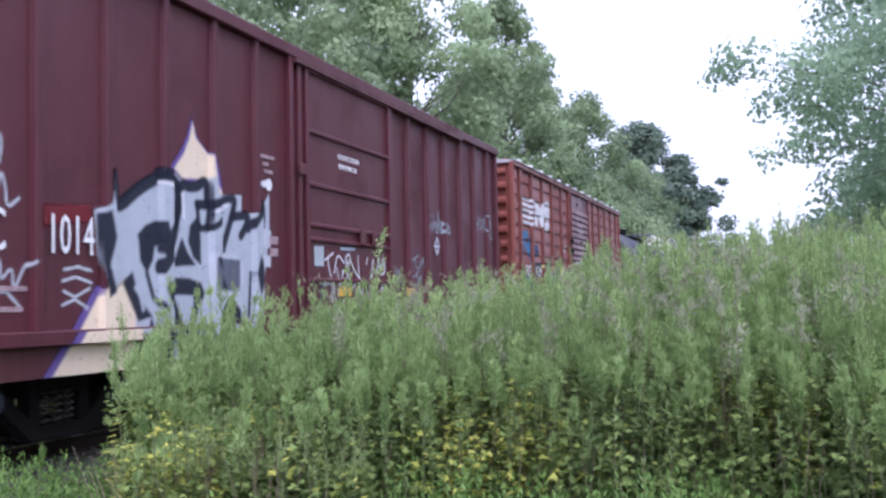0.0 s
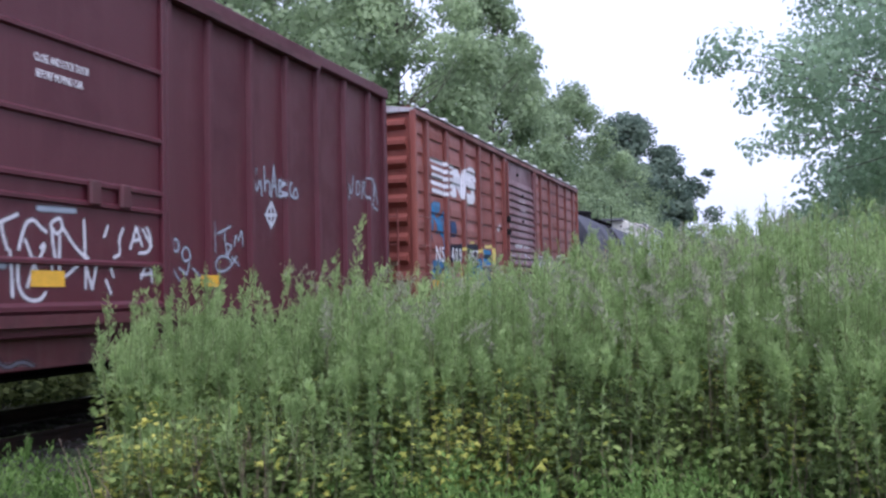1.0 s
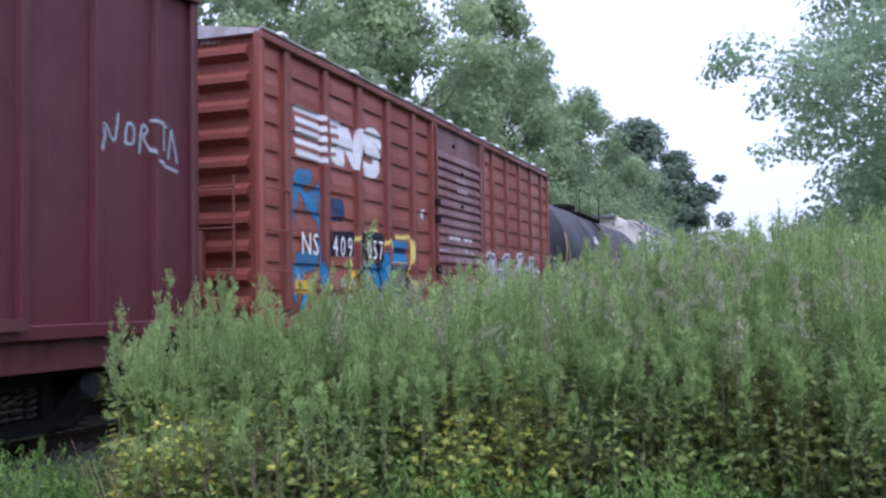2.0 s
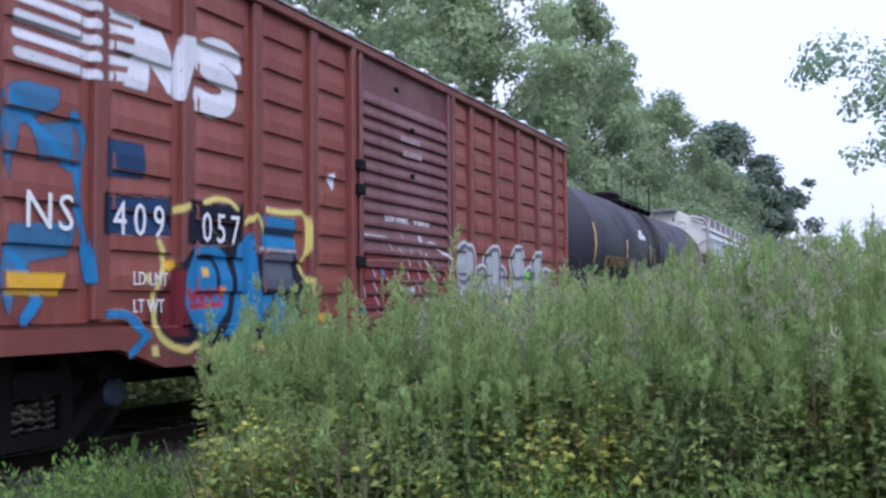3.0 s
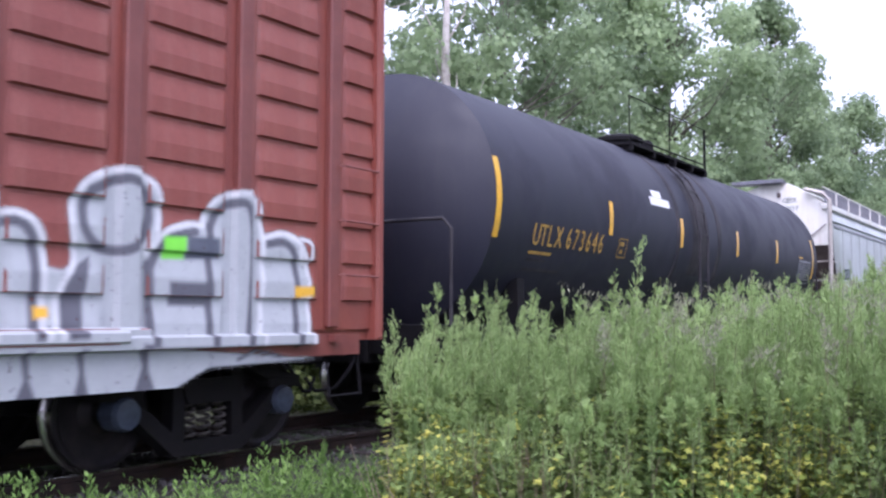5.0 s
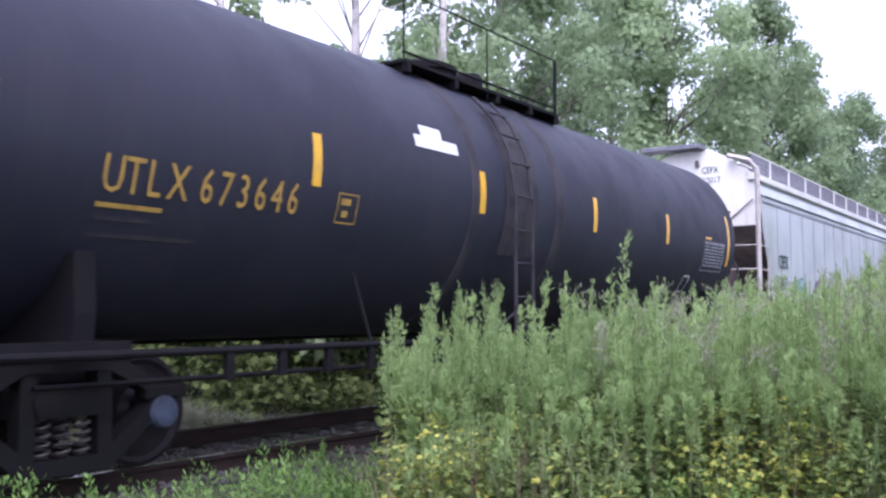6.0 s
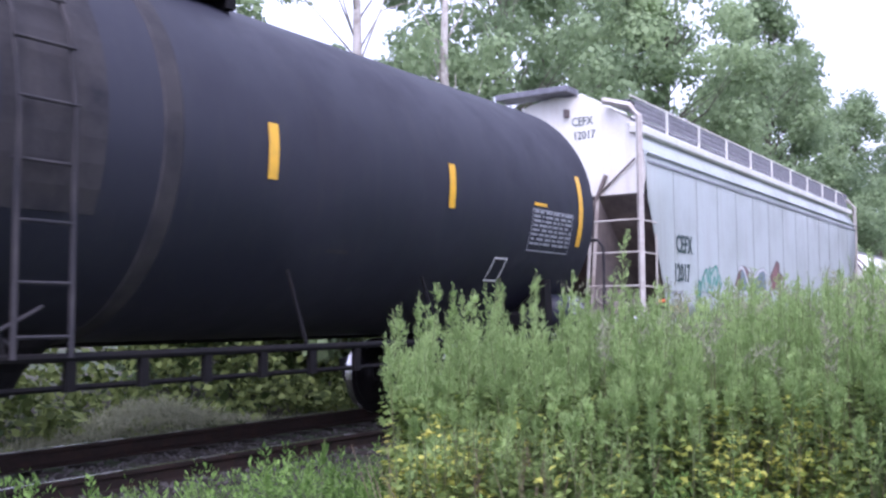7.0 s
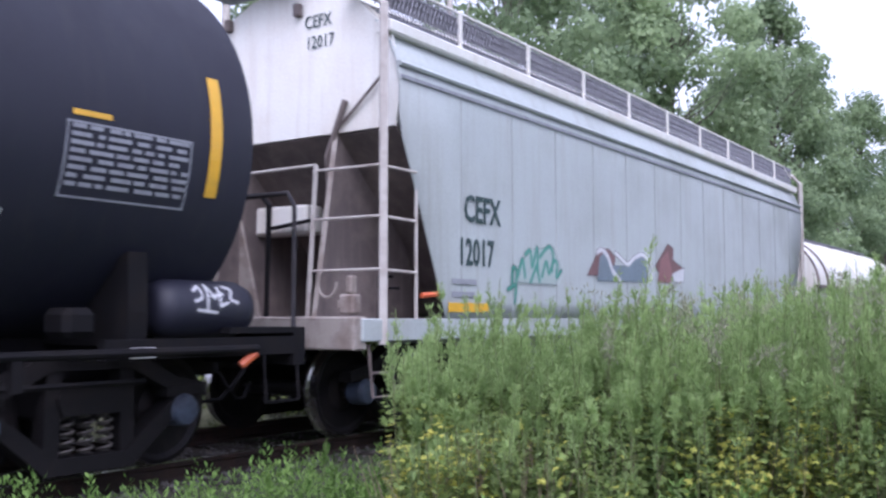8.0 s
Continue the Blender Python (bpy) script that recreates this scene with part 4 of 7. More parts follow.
def hopper_car():
    car = thing("covered_hopper", "pale grey covered hopper with off-white end and roof walkway", "freight car", pose(XC, 64.97, ZR))
    Y0, Y1 = -7.72, 7.9
    # side shells: upper edge straight, ends cut back below
    for s in (1, -1):
        bm = bmesh.new()
        zs = [1.2, 1.4, 2.0, 2.6, 3.05, 3.3, 3.6, 3.8, 4.0, 4.15, 4.28]
        cols = []
        for z in zs:
            cut = max(0.0, (3.15 - z)) * 0.43
            row = []
            for k in range(15):
                y = Y0 + cut + (Y1 - Y0 - 2 * cut) * k / 14
                row.append(bm.verts.new((s * hopper_side(z), y, z)))
            cols.append(row)
        for a, b in zip(cols, cols[1:]):
            for k in range(14):
                bm.faces.new((a[k], a[k + 1], b[k + 1], b[k]))
        ob = part("side_sheet", bm, PALE if s > 0 else CREAM, car, "pale grey curved side sheet" if s > 0 else "", smooth=True)
        md = ob.modifiers.new("thick", "SOLIDIFY")
        md.thickness = 0.02
    seam = None
    for k in range(1, 14):
        y = Y0 + (Y1 - Y0) * k / 14
        if seam is None:
            pts = [(hopper_side(z) + 0.006, 0, z) for z in (1.2, 1.6, 2.2, 3.0, 3.6)]
            seam = part("side_seam", tube(bmesh.new(), pts, 0.007, 4), SEAM_GREY, car, at=pose(0, y, 0))
        else:
            again(seam, pose(0, y, 0))
    # raised grey strip along the seam, painted as the shade under the roof edge
    part("side_groove", nb(1.585, 1.6, Y0, Y1, 3.62, 3.66), GREY_STENCIL_AND_SHADE, car, "seam under the roof edge, its shade painted as a grey strip")
    part("eave_bead", tube(bmesh.new(), [(1.57, Y0, 3.78), (1.57, Y1, 3.78)], 0.03, 6), PALE, car)
    # roof
    half = 1.38
    pts = [(-half, 4.15), (half, 4.15), (half, 4.26), (1.0, 4.54), (0.5, 4.76), (0.0, 4.84), (-0.5, 4.76), (-1.0, 4.54), (-half, 4.26)]
    part("roof", extrude(bmesh.new(), pts, "y", Y0 + 0.08, Y1 - 0.08), CREAM, car, "off-white roof")
    part("roof_edge", nb(1.3, 1.5, Y0 - 0.05, Y1 + 0.05, 4.1, 4.24, bevel=0.02), CREAM, car)
    # upright end sheets with arched top, sloping floor sheets below
    for s in (-1, 1):
        y = s * 7.68
        arch = [(-1.5, 3.15), (1.5, 3.15), (1.56, 3.5), (1.45, 4.1), (1.0, 4.55), (0.5, 4.78), (0, 4.86), (-0.5, 4.78), (-1.0, 4.55), (-1.45, 4.1), (-1.56, 3.5)]
        part("end_sheet", extrude(bmesh.new(), arch, "y", y - 0.02, y + 0.02), CREAM, car, "off-white upright end sheet")
        bm = bmesh.new()
        a = [bm.verts.new(p) for p in ((-1.5, s * 7.66, 3.15), (1.5, s * 7.66, 3.15), (1.48, s * 5.6, 1.25), (-1.48, s * 5.6, 1.25))]
        bm.faces.new(a)
        sl = part("slope_sheet", bm, GRIME, car, "dusty sloping end floor")
        sl.modifiers.new("thick", "SOLIDIFY").thickness = 0.03
        part("slope_beam", nb(-1.45, 1.45, s * 7.0 - 0.06, s * 7.0 + 0.06, 2.58, 2.72, bevel=0.02), DIRTY, car)
        part("centre_plate", extrude(bmesh.new(), [(-1.15, 1.1), (-0.4, 1.1), (-0.8, 2.45), (-0.95, 2.45)], "y", s * 7.6 - 0.02, s * 7.6 + 0.02), DIRTY, car, "triangular gusset plate")
        for x in (-0.78, 0.72):
            web = [(s * 7.68, 3.15), (s * 8.02, 1.1), (s * 6.2, 1.1), (s * 6.4, 1.98)]
            part("end_web", extrude(bmesh.new(), web, "x", x - 0.02, x + 0.02), GRIME, car, "dusty tan upright web plate")
            part("web_flange", tube(bmesh.new(), [(x, s * 7.7, 3.15), (x, s * 8.04, 1.1)], 0.035, 4), DIRTY, car)
        part("air_hose", tube(bmesh.new(), [(0.98 + 0.12 * math.cos(a), s * 8.12, 1.55 + 0.14 * math.sin(a)) for a in (math.pi * (0.6 + 0.13 * k) for k in range(12))], 0.014, 6), DIRTY, car, "pale looped air hose")
        part("control_valve", box(box(nb(1.16, 1.34, min(s * 8.02, s * 8.16), max(s * 8.02, s * 8.16), 1.24, 1.44, bevel=0.02), 1.22, 1.3, min(s * 8.04, s * 8.14), max(s * 8.04, s * 8.14), 1.44, 1.62, bevel=0.015), 1.1, 1.16, min(s * 8.05, s * 8.12), max(s * 8.05, s * 8.12), 1.3, 1.38, bevel=0.01), DIRTY, car, "grimy brake control valve")
        for x, top in ((1.42, 1.62), (1.5, 1.5)):
            part("valve_pipe", tube(bmesh.new(), [(x, s * 7.86, 1.2), (x, s * 7.86, top), (x + 0.05, s * 7.7, top)], 0.016, 6), UNDER, car)
        part("outlet_handle", tube(bmesh.new(), [(1.5, s * 7.24, 1.44), (1.54, s * 7.0, 1.46)], 0.03, 6), ORANGE, car, "orange outlet handle")
        # deck and end sill
        part("end_deck", nb(-1.5, 1.5, min(s * 6.0, s * 8.35), max(s * 6.0, s * 8.35), 1.02, 1.1), GRIME, car)
        part("end_sill", nb(-1.5, 1.55, min(s * 8.2, s * 8.4), max(s * 8.2, s * 8.4), 0.9, 1.22, bevel=0.015), DIRTY, car, "grimy off-white end sill")
        # corner post running up to the roof walk
        post = [(1.56, s * 7.97, 0.95), (1.56, s * 7.97, 4.32), (1.4, s * 7.93, 4.5), (0.9, s * 7.85, 4.66)]
        part("corner_post", tube(bmesh.new(), post, 0.055, 4), LADDER_PAINT, car, "square corner post")
        bm = bmesh.new()
        tube(bm, [(0.66, s * 8.05, 1.2), (0.76, s * 8.05, 2.76)], 0.025, 6)
        for z in (1.68, 2.2, 2.7):
            tube(bm, [(0.72, s * 8.05, z), (1.56, s * 8.03, z), (1.62, s * 7.5, z - 0.02)], 0.016, 6)
        tube(bm, [(1.62, s * 7.5, 1.2), (1.62, s * 7.5, 2.5)], 0.018, 6)
        tube(bm, [(0.76, s * 8.05, 2.76), (-1.3, s * 8.05, 2.74)], 0.018, 6)
        part("corner_ladder", bm, LADDER_PAINT, car, "dingy off-white corner ladder and handrail")
        bm = tube(bmesh.new(), [(0.33, s * 8.3, 1.1), (0.35, s * 8.3, 2.35), (0.25, s * 8.3, 2.46), (-0.2, s * 8.3, 2.46)], 0.03, 8)
        part("hand_brake_pipe", bm, UNDER, car)
        part("brake_box", nb(-0.85, 0.0, s * 7.2 - 0.15, s * 7.2 + 0.15, 2.15, 2.48, bevel=0.03), CREAM, car, "off-white brake gear box")
        part("brake_lever", tube(bmesh.new(), [(-0.5, s * 7.4, 2.22), (0.25, s * 7.4, 2.3)], 0.025, 6), UNDER, car)
        part("slope_brace", tube(bmesh.new(), [(0.89, s * 7.75, 3.47), (0.62, s * 7.72, 2.9), (0.5, s * 7.5, 2.2)], 0.035, 6), GRIME, car)
        part("slope_brace", tube(bmesh.new(), [(1.4, s * 7.75, 3.7), (0.85, s * 7.73, 3.25), (0.8, s * 7.73, 3.22)], 0.016, 6), GRIME, car)
        bm = tube(bmesh.new(), [(1.5, s * 7.78, 0.95), (1.56, s * 7.78, 0.45), (1.56, s * 8.12, 0.45), (1.5, s * 8.12, 0.95)], 0.018, 6)
        tube(bm, [(1.54, s * 7.78, 0.68), (1.54, s * 8.12, 0.68)], 0.013, 6)
        part("step", bm, GRIME, car)
        part("vent_box", nb(-0.3, 0.35, min(s * 7.7, s * 7.78), max(s * 7.7, s * 7.72), 4.9, 4.93), GRIME, car)
        for x in (-0.9, 0.16):
            part("roof_lug", nb(x, x + 0.08, min(s * 7.68, s * 7.78), max(s * 7.68, s * 7.78), 4.48, 4.62, bevel=0.01), GRIME, car)
        truck(car, s * 6.75)
        coupler(car, s * 8.4, s)
    part("side_sill", nb(1.48, 1.58, -8.3, 8.3, 0.98, 1.2, bevel=0.012), PALE, car)
    part("side_sill", nb(-1.58, -1.48, -8.3, 8.3, 0.98, 1.2), PALE, car)
    for y in (-3.4, 0.0, 3.4):
        bm = bmesh.new()
        top = [bm.verts.new(p) for p in ((-1.4, y - 1.6, 1.2), (1.4, y - 1.6, 1.2), (1.4, y + 1.6, 1.2), (-1.4, y + 1.6, 1.2))]
        low = [bm.verts.new(p) for p in ((-0.5, y - 0.5, 0.35), (0.5, y - 0.5, 0.35), (0.5, y + 0.5, 0.35), (-0.5, y + 0.5, 0.35))]
        for k in range(4):
            bm.faces.new((top[k], top[(k + 1) % 4], low[(k + 1) % 4], low[k]))
        bm.faces.new(low)
        part("discharge_hopper", bm, PALE, car)
    # roof walkway along the near edge, with rail, posts and end platform
    walkway = part("roof_walk", nb(0.95, 1.34, Y0 - 0.1, Y1 + 0.1, 4.62, 4.64), MESH_GREY, car, "grey grating roof walkway")
    part("walk_edge", nb(1.35, 1.362, Y0 - 0.1, Y1 + 0.1, 4.3, 4.33), MESH_GREY, walkway)
    part("walk_rail", tube(bmesh.new(), [(1.36, Y0 - 0.1, 4.69), (1.36, Y1 - 0.6, 4.66), (1.36, Y1, 4.45)], 0.018, 6), CREAM, walkway, "thin white guard rail")
    post = None
    for k in range(9):
        y = -6.3 + 1.6 * k
        if post is None:
            post = part("walk_post", nb(1.36, 1.395, -0.025, 0.025, 4.2, 4.68), CREAM, walkway, at=pose(0, y, 0))
        else:
            again(post, pose(0, y, 0))
    bm = bmesh.new()
    for k in range(int((Y1 - Y0) / 0.07)):
        y = Y0 + 0.07 * k
        tube(bm, [(1.365, y, 4.33), (1.365, y + 0.14, 4.68)], 0.007, 3)
        tube(bm, [(1.365, y, 4.68), (1.365, y + 0.14, 4.33)], 0.007, 3)
    part("guard_mesh", bm, MESH_GREY, walkway, "wire guard mesh")
    part("end_walk", nb(-1.0, 0.35, Y0 - 0.3, Y0 + 0.15, 4.86, 4.96, bevel=0.01), MESH_GREY, car)
    hatch = None
    for k in range(7):
        y = -6.6 + 2.2 * k
        if hatch is None:
            hatch = part("roof_hatch", nb(-0.4, 0.4, -0.95, 0.95, 4.8, 4.9, bevel=0.03), CREAM, car, at=pose(0, y, 0))
        else:
            again(hatch, pose(0, y, 0))
    # road number on side and end, yellow strip, unreadable lines
    lettering("CEFX", 0.42, car, DARK_STENCIL, on_side(-6.56, 2.27, 1.592), 0.78, bold=0.008, label="dark green stencilled letters")
    lettering("12017", 0.42, car, DARK_STENCIL, on_side(-6.68, 1.79, 1.592), 0.72, bold=0.008)
    end = Matrix(((1, 0, 0, 0), (0, 0, -1, 0), (0, 1, 0, 0), (0, 0, 0, 1)))
    lettering("CEFX", 0.2, car, DARK_STENCIL, Matrix.Translation((0.28, -7.712, 4.33)) @ end, 0.8)
    lettering("12017", 0.2, car, DARK_STENCIL, Matrix.Translation((0.3, -7.712, 4.1)) @ end, 0.8)
    for z, w in ((1.6, 0.5), (1.46, 0.45)):
        part("stencil_line", nb(1.585, 1.592, -6.8, -6.8 + w, z - 0.03, z + 0.03), GREY_STENCIL_AND_SHADE, car)
    part("yellow_strip", nb(1.583, 1.593, -6.86, -6.05, 1.27, 1.37), YELLOW, car, "yellow reflective strip")
    return car


# ---- low white barrel-topped hopper that follows ----
def barrel_car():
    car = thing("cylinder_hopper", "low white barrel-topped hopper with dark stripes of graffiti", "freight car", pose(XC, 80.6, ZR))
    pts = [(1.5 * math.cos(a), 2.0 + 1.35 * math.sin(a)) for a in (math.pi * k / 24 for k in range(25))] + [(-1.45, 1.1), (1.45, 1.1)]
    part("body", extrude(bmesh.new(), pts, "y", -6.0, 6.0), CREAM, car)
    for y in (-5.9, -4.9, -3.0, -1.0, 1.0, 3.0, 5.0):
        hoop = [(1.54 * math.cos(a), 2.0 + 1.39 * math.sin(a)) for a in (math.pi * k / 24 for k in range(25))] + [(-1.49, 1.1), (1.49, 1.1)]
        part("body_hoop", extrude(bmesh.new(), hoop, "y", y - 0.06, y + 0.06), GRIME if y < -4 else CREAM, car)
    part("side_rail", nb(1.5, 1.6, -6.3, 6.3, 1.95, 2.02), GRIME, car)
    part("roof_walk", nb(-0.3, 0.3, -6.0, 6.0, 3.42, 3.46), MESH_GREY, car)
    part("side_sill", nb(-1.5, 1.52, -6.4, 6.4, 0.9, 1.12), GRIME, car)
    for s in (-1, 1):
        truck(car, s * 4.6)
        coupler(car, s * 6.4, s)
    return car


CARS += [(boxcar_maroon(), 13.22), (boxcar_russet(), 29.88), (tank_car(), 47.45), (hopper_car(), 64.97), (barrel_car(), 80.6)]


# ---- plants ----
def leaf_mesh(name, base, way, out, length, width, tint, mat):
    """Many small leaves in one mesh: each a folded diamond from its base along its way; out is the side direction."""
    n = len(base)
    length, width = np.asarray(length)[:, None], np.asarray(width)[:, None]
    up = np.cross(way, out)
    mid = base + way * length * 0.45
    v = np.stack([base, mid + out * width * 0.5 + up * width * 0.12, base + way * length, mid - out * width * 0.5 + up * width * 0.12], 1).reshape(-1, 3)
    me = bpy.data.meshes.new(name)
    me.vertices.add(4 * n)
    me.vertices.foreach_set("co", v.astype(np.float32).ravel())
    me.loops.add(4 * n)
    me.loops.foreach_set("vertex_index", np.arange(4 * n, dtype=np.int32))
    me.polygons.add(n)
    me.polygons.foreach_set("loop_start", np.arange(0, 4 * n, 4, dtype=np.int32))
    at = me.attributes.new("tint", "FLOAT", "POINT")
    at.data.foreach_set("value", np.repeat(np.asarray(tint), 4).astype(np.float32))
    me.update()
    me.materials.append(mat)
    return me


def unit(v):
    return v / np.maximum(np.linalg.norm(v, axis=-1, keepdims=True), 1e-9)


def stems_mesh(name, a, b, r, mat):
    """Thin three-sided stems from a to b."""
    n = len(a)
    d = unit(b - a)
    s = unit(np.cross(d, np.array([0.3, 0.95, 0.1])))
    u = np.cross(d, s)
    ring = [s, -0.5 * s + 0.87 * u, -0.5 * s - 0.87 * u]
    v = np.stack([a + q * r[:, None] for q in ring] + [b + q * r[:, None] * 0.4 for q in ring], 1).reshape(-1, 3)
    idx = np.array([(0, 1, 4, 3), (1, 2, 5, 4), (2, 0, 3, 5)])
    f = (idx[None] + 6 * np.arange(n)[:, None, None]).reshape(-1, 4)
    me = bpy.data.meshes.new(name)
    me.from_pydata(v.tolist(), [], f.tolist())
    me.materials.append(mat)
    return me


def weed_spots(rng, n, az0, az1, d0, d1, power=0.75):
    az = np.radians(rng.uniform(az0, az1, n))
    d = d0 + (d1 - d0) * rng.random(n) ** (1 / power)
    return -d * np.sin(az), d * np.cos(az), d


def weed_edge(az):
    """Distance at which the weed wall starts, by direction."""
    return 6.6 + 0.28 * np.sin(az * 9.0) + 0.22 * np.sin(az * 23.0 + 1.0)


def whorl(rng, at, a, droop, length, tint, lobes=((0.0, 1.0), (0.6, 0.68), (-0.6, 0.68))):
    """Lobed leaves: from each base a long middle blade and shorter side blades, in one tilted plane."""
    way0 = unit(np.stack([np.cos(a), np.sin(a), droop], 1))
    nrm = unit(np.stack([-0.5 * droop * np.cos(a), -0.5 * droop * np.sin(a), np.ones_like(a)], 1) + rng.normal(0, 0.3, (len(a), 3)))
    side = unit(np.cross(nrm, way0))
    cols = []
    for turn, part_len in lobes:
        way = unit(way0 * math.cos(turn) + side * math.sin(turn) + rng.normal(0, 0.06, way0.shape))
        base = at + way0 * (length * (0.25 if turn else 0.0))[:, None]
        ln = length * part_len
        cols.append((base, way, unit(np.cross(nrm, way)), ln, ln * (0.36 if turn == 0 else 0.4), tint))
    return [np.concatenate([c[k] for c in cols]) for k in range(6)]


def mugwort(name, rng, x, y, height, leaves, label, lower_mat, plume_mat, yellow=0.0, size=1.0, slim=1.0, top_share=0.5, branches=13, buds=15, holder=None):
    """Tall stalks: lobed leaves in whorls on the lower stem, upright side branches with small leaves and a thin spire above."""
    n = len(x)
    foot = np.stack([x, y, ground_z(x, y)], 1)
    lean = np.stack([rng.normal(0, 0.06, n), rng.normal(0, 0.06, n), np.ones(n)], 1)
    tip = foot + lean * height[:, None]

    def link(suffix, me, lab):
        if holder is None:
            tagged(new(name + suffix, me), lab + " " + label, "weeds", kind="stuff")
        else:
            me.transform(Matrix.Translation(-Vector(foot[0])))
            new({"_stems": "stem", "_leaves": "foliage", "_yellow_leaves": "yellow_foliage", "_plumes": "plume"}[suffix], me).parent = holder

    link("_stems", stems_mesh(name + "_stems", foot, tip, np.full(n, 0.006), STEM), "thin green and brown weed stalks")
    tone = rng.normal(0, 0.17, n)
    share = np.clip(np.maximum(0.98 / height, top_share), 0.5, 0.86)      # where the feathery part begins
    # lower stem: lobed leaves
    m = leaves
    i = np.repeat(np.arange(n), m)
    t = 0.08 + (share[i] - 0.06) * rng.random(n * m) ** 0.85
    a = rng.uniform(0, 2 * np.pi, n * m)
    out_r = rng.uniform(0.015, 0.075, n * m) * slim * size
    p = foot[i] + (tip - foot)[i] * t[:, None] + np.stack([np.cos(a), np.sin(a), 0.35 * np.ones_like(a)], 1) * out_r[:, None]
    ln = (0.115 - 0.07 * t) * rng.uniform(0.65, 1.3, n * m) * size
    droop = rng.normal(-0.5 + 0.75 * t, 0.42)
    tint = 0.42 + tone[i] + rng.normal(0, 0.13, n * m) 
    spot = np.sin(1.9 * x + 2.6 * y) + np.sin(4.3 * x - 1.7 * y + 2.0) + rng.normal(0, 0.4, n)
    tint = tint + 0.1 * np.clip(spot, -1, 2)[i]
    gold = (t * height[i] < rng.uniform(0.6, 1.0, n)[i]) & (rng.random(n * m) < yellow) & (rng.random(n) < 0.07 + 0.93 * smooth(0.4, 1.4, spot))[i]
    for pick, suffix, mat, lab in ((~gold, "_leaves", lower_mat, "dark green lobed weed leaves"), (gold, "_yellow_leaves", LEAF_YELLOW, "yellowing lower weed leaves")):
        if pick.sum():
            me = leaf_mesh(name + suffix, *whorl(rng, p[pick], a[pick], droop[pick], ln[pick] * (0.95 if mat is LEAF_YELLOW else 1.0), tint[pick]), mat)
            link(suffix, me, lab)
    # upper stem: side branches that rise close to the stem
    k = branches
    i = np.repeat(np.arange(n), k)
    tb = share[i] - 0.07 + (1.02 - share[i]) * rng.random(n * k) ** 0.85
    ab = rng.uniform(0, 2 * np.pi, n * k)
    root = foot[i] + (tip - foot)[i] * tb[:, None]
    reach = (0.05 + 0.55 * (1 - tb)) * rng.uniform(0.5, 1.2, n * k) * np.minimum(height[i], 1.7) * 0.62
    spread = rng.uniform(0.22, 0.55, n * k) * slim
    bway = unit(np.stack([np.cos(ab) * spread, np.sin(ab) * spread, np.ones(n * k)], 1))
    j = np.repeat(np.arange(n * k), buds)
    u = rng.random(n * k * buds)
    pb = root[j] + bway[j] * (reach[j] * u)[:, None] + rng.normal(0, 0.004 + 0.008 * (1 - u[:, None]), (len(u), 3)) * size
    tone_b = (tone[i] + rng.normal(0, 0.07, n * k))[j]
    # the spire on top of the stem itself
    q = 3 * buds
    i2 = np.repeat(np.arange(n), q)
    u2 = rng.uniform(0.7, 1.0, n * q)
    ps = foot[i2] + (tip - foot)[i2] * u2[:, None] + rng.normal(0, 0.006 * size, (n * q, 3))
    pp = np.concatenate([pb, ps])
    axis = np.concatenate([bway[j], unit(lean)[i2]])
    way = unit(axis * 0.9 + rng.normal(0, 0.38, (len(pp), 3)))
    out = unit(np.cross(way, rng.normal(0, 1, (len(pp), 3))))
    fin = np.concatenate([u, (u2 - 0.7) / 0.3])
    ln = (0.058 - 0.03 * fin) * rng.uniform(0.6, 1.35, len(pp)) * size
    tint = 0.5 + np.concatenate([tone_b, tone[i2]]) + rng.normal(0, 0.1, len(pp)) + 0.12 * fin
    me = leaf_mesh(name + "_plumes", pp, way, out, ln, ln * 0.19, tint, plume_mat)
    link("_plumes", me, "pale green feathery weed tops")


STALKS = []


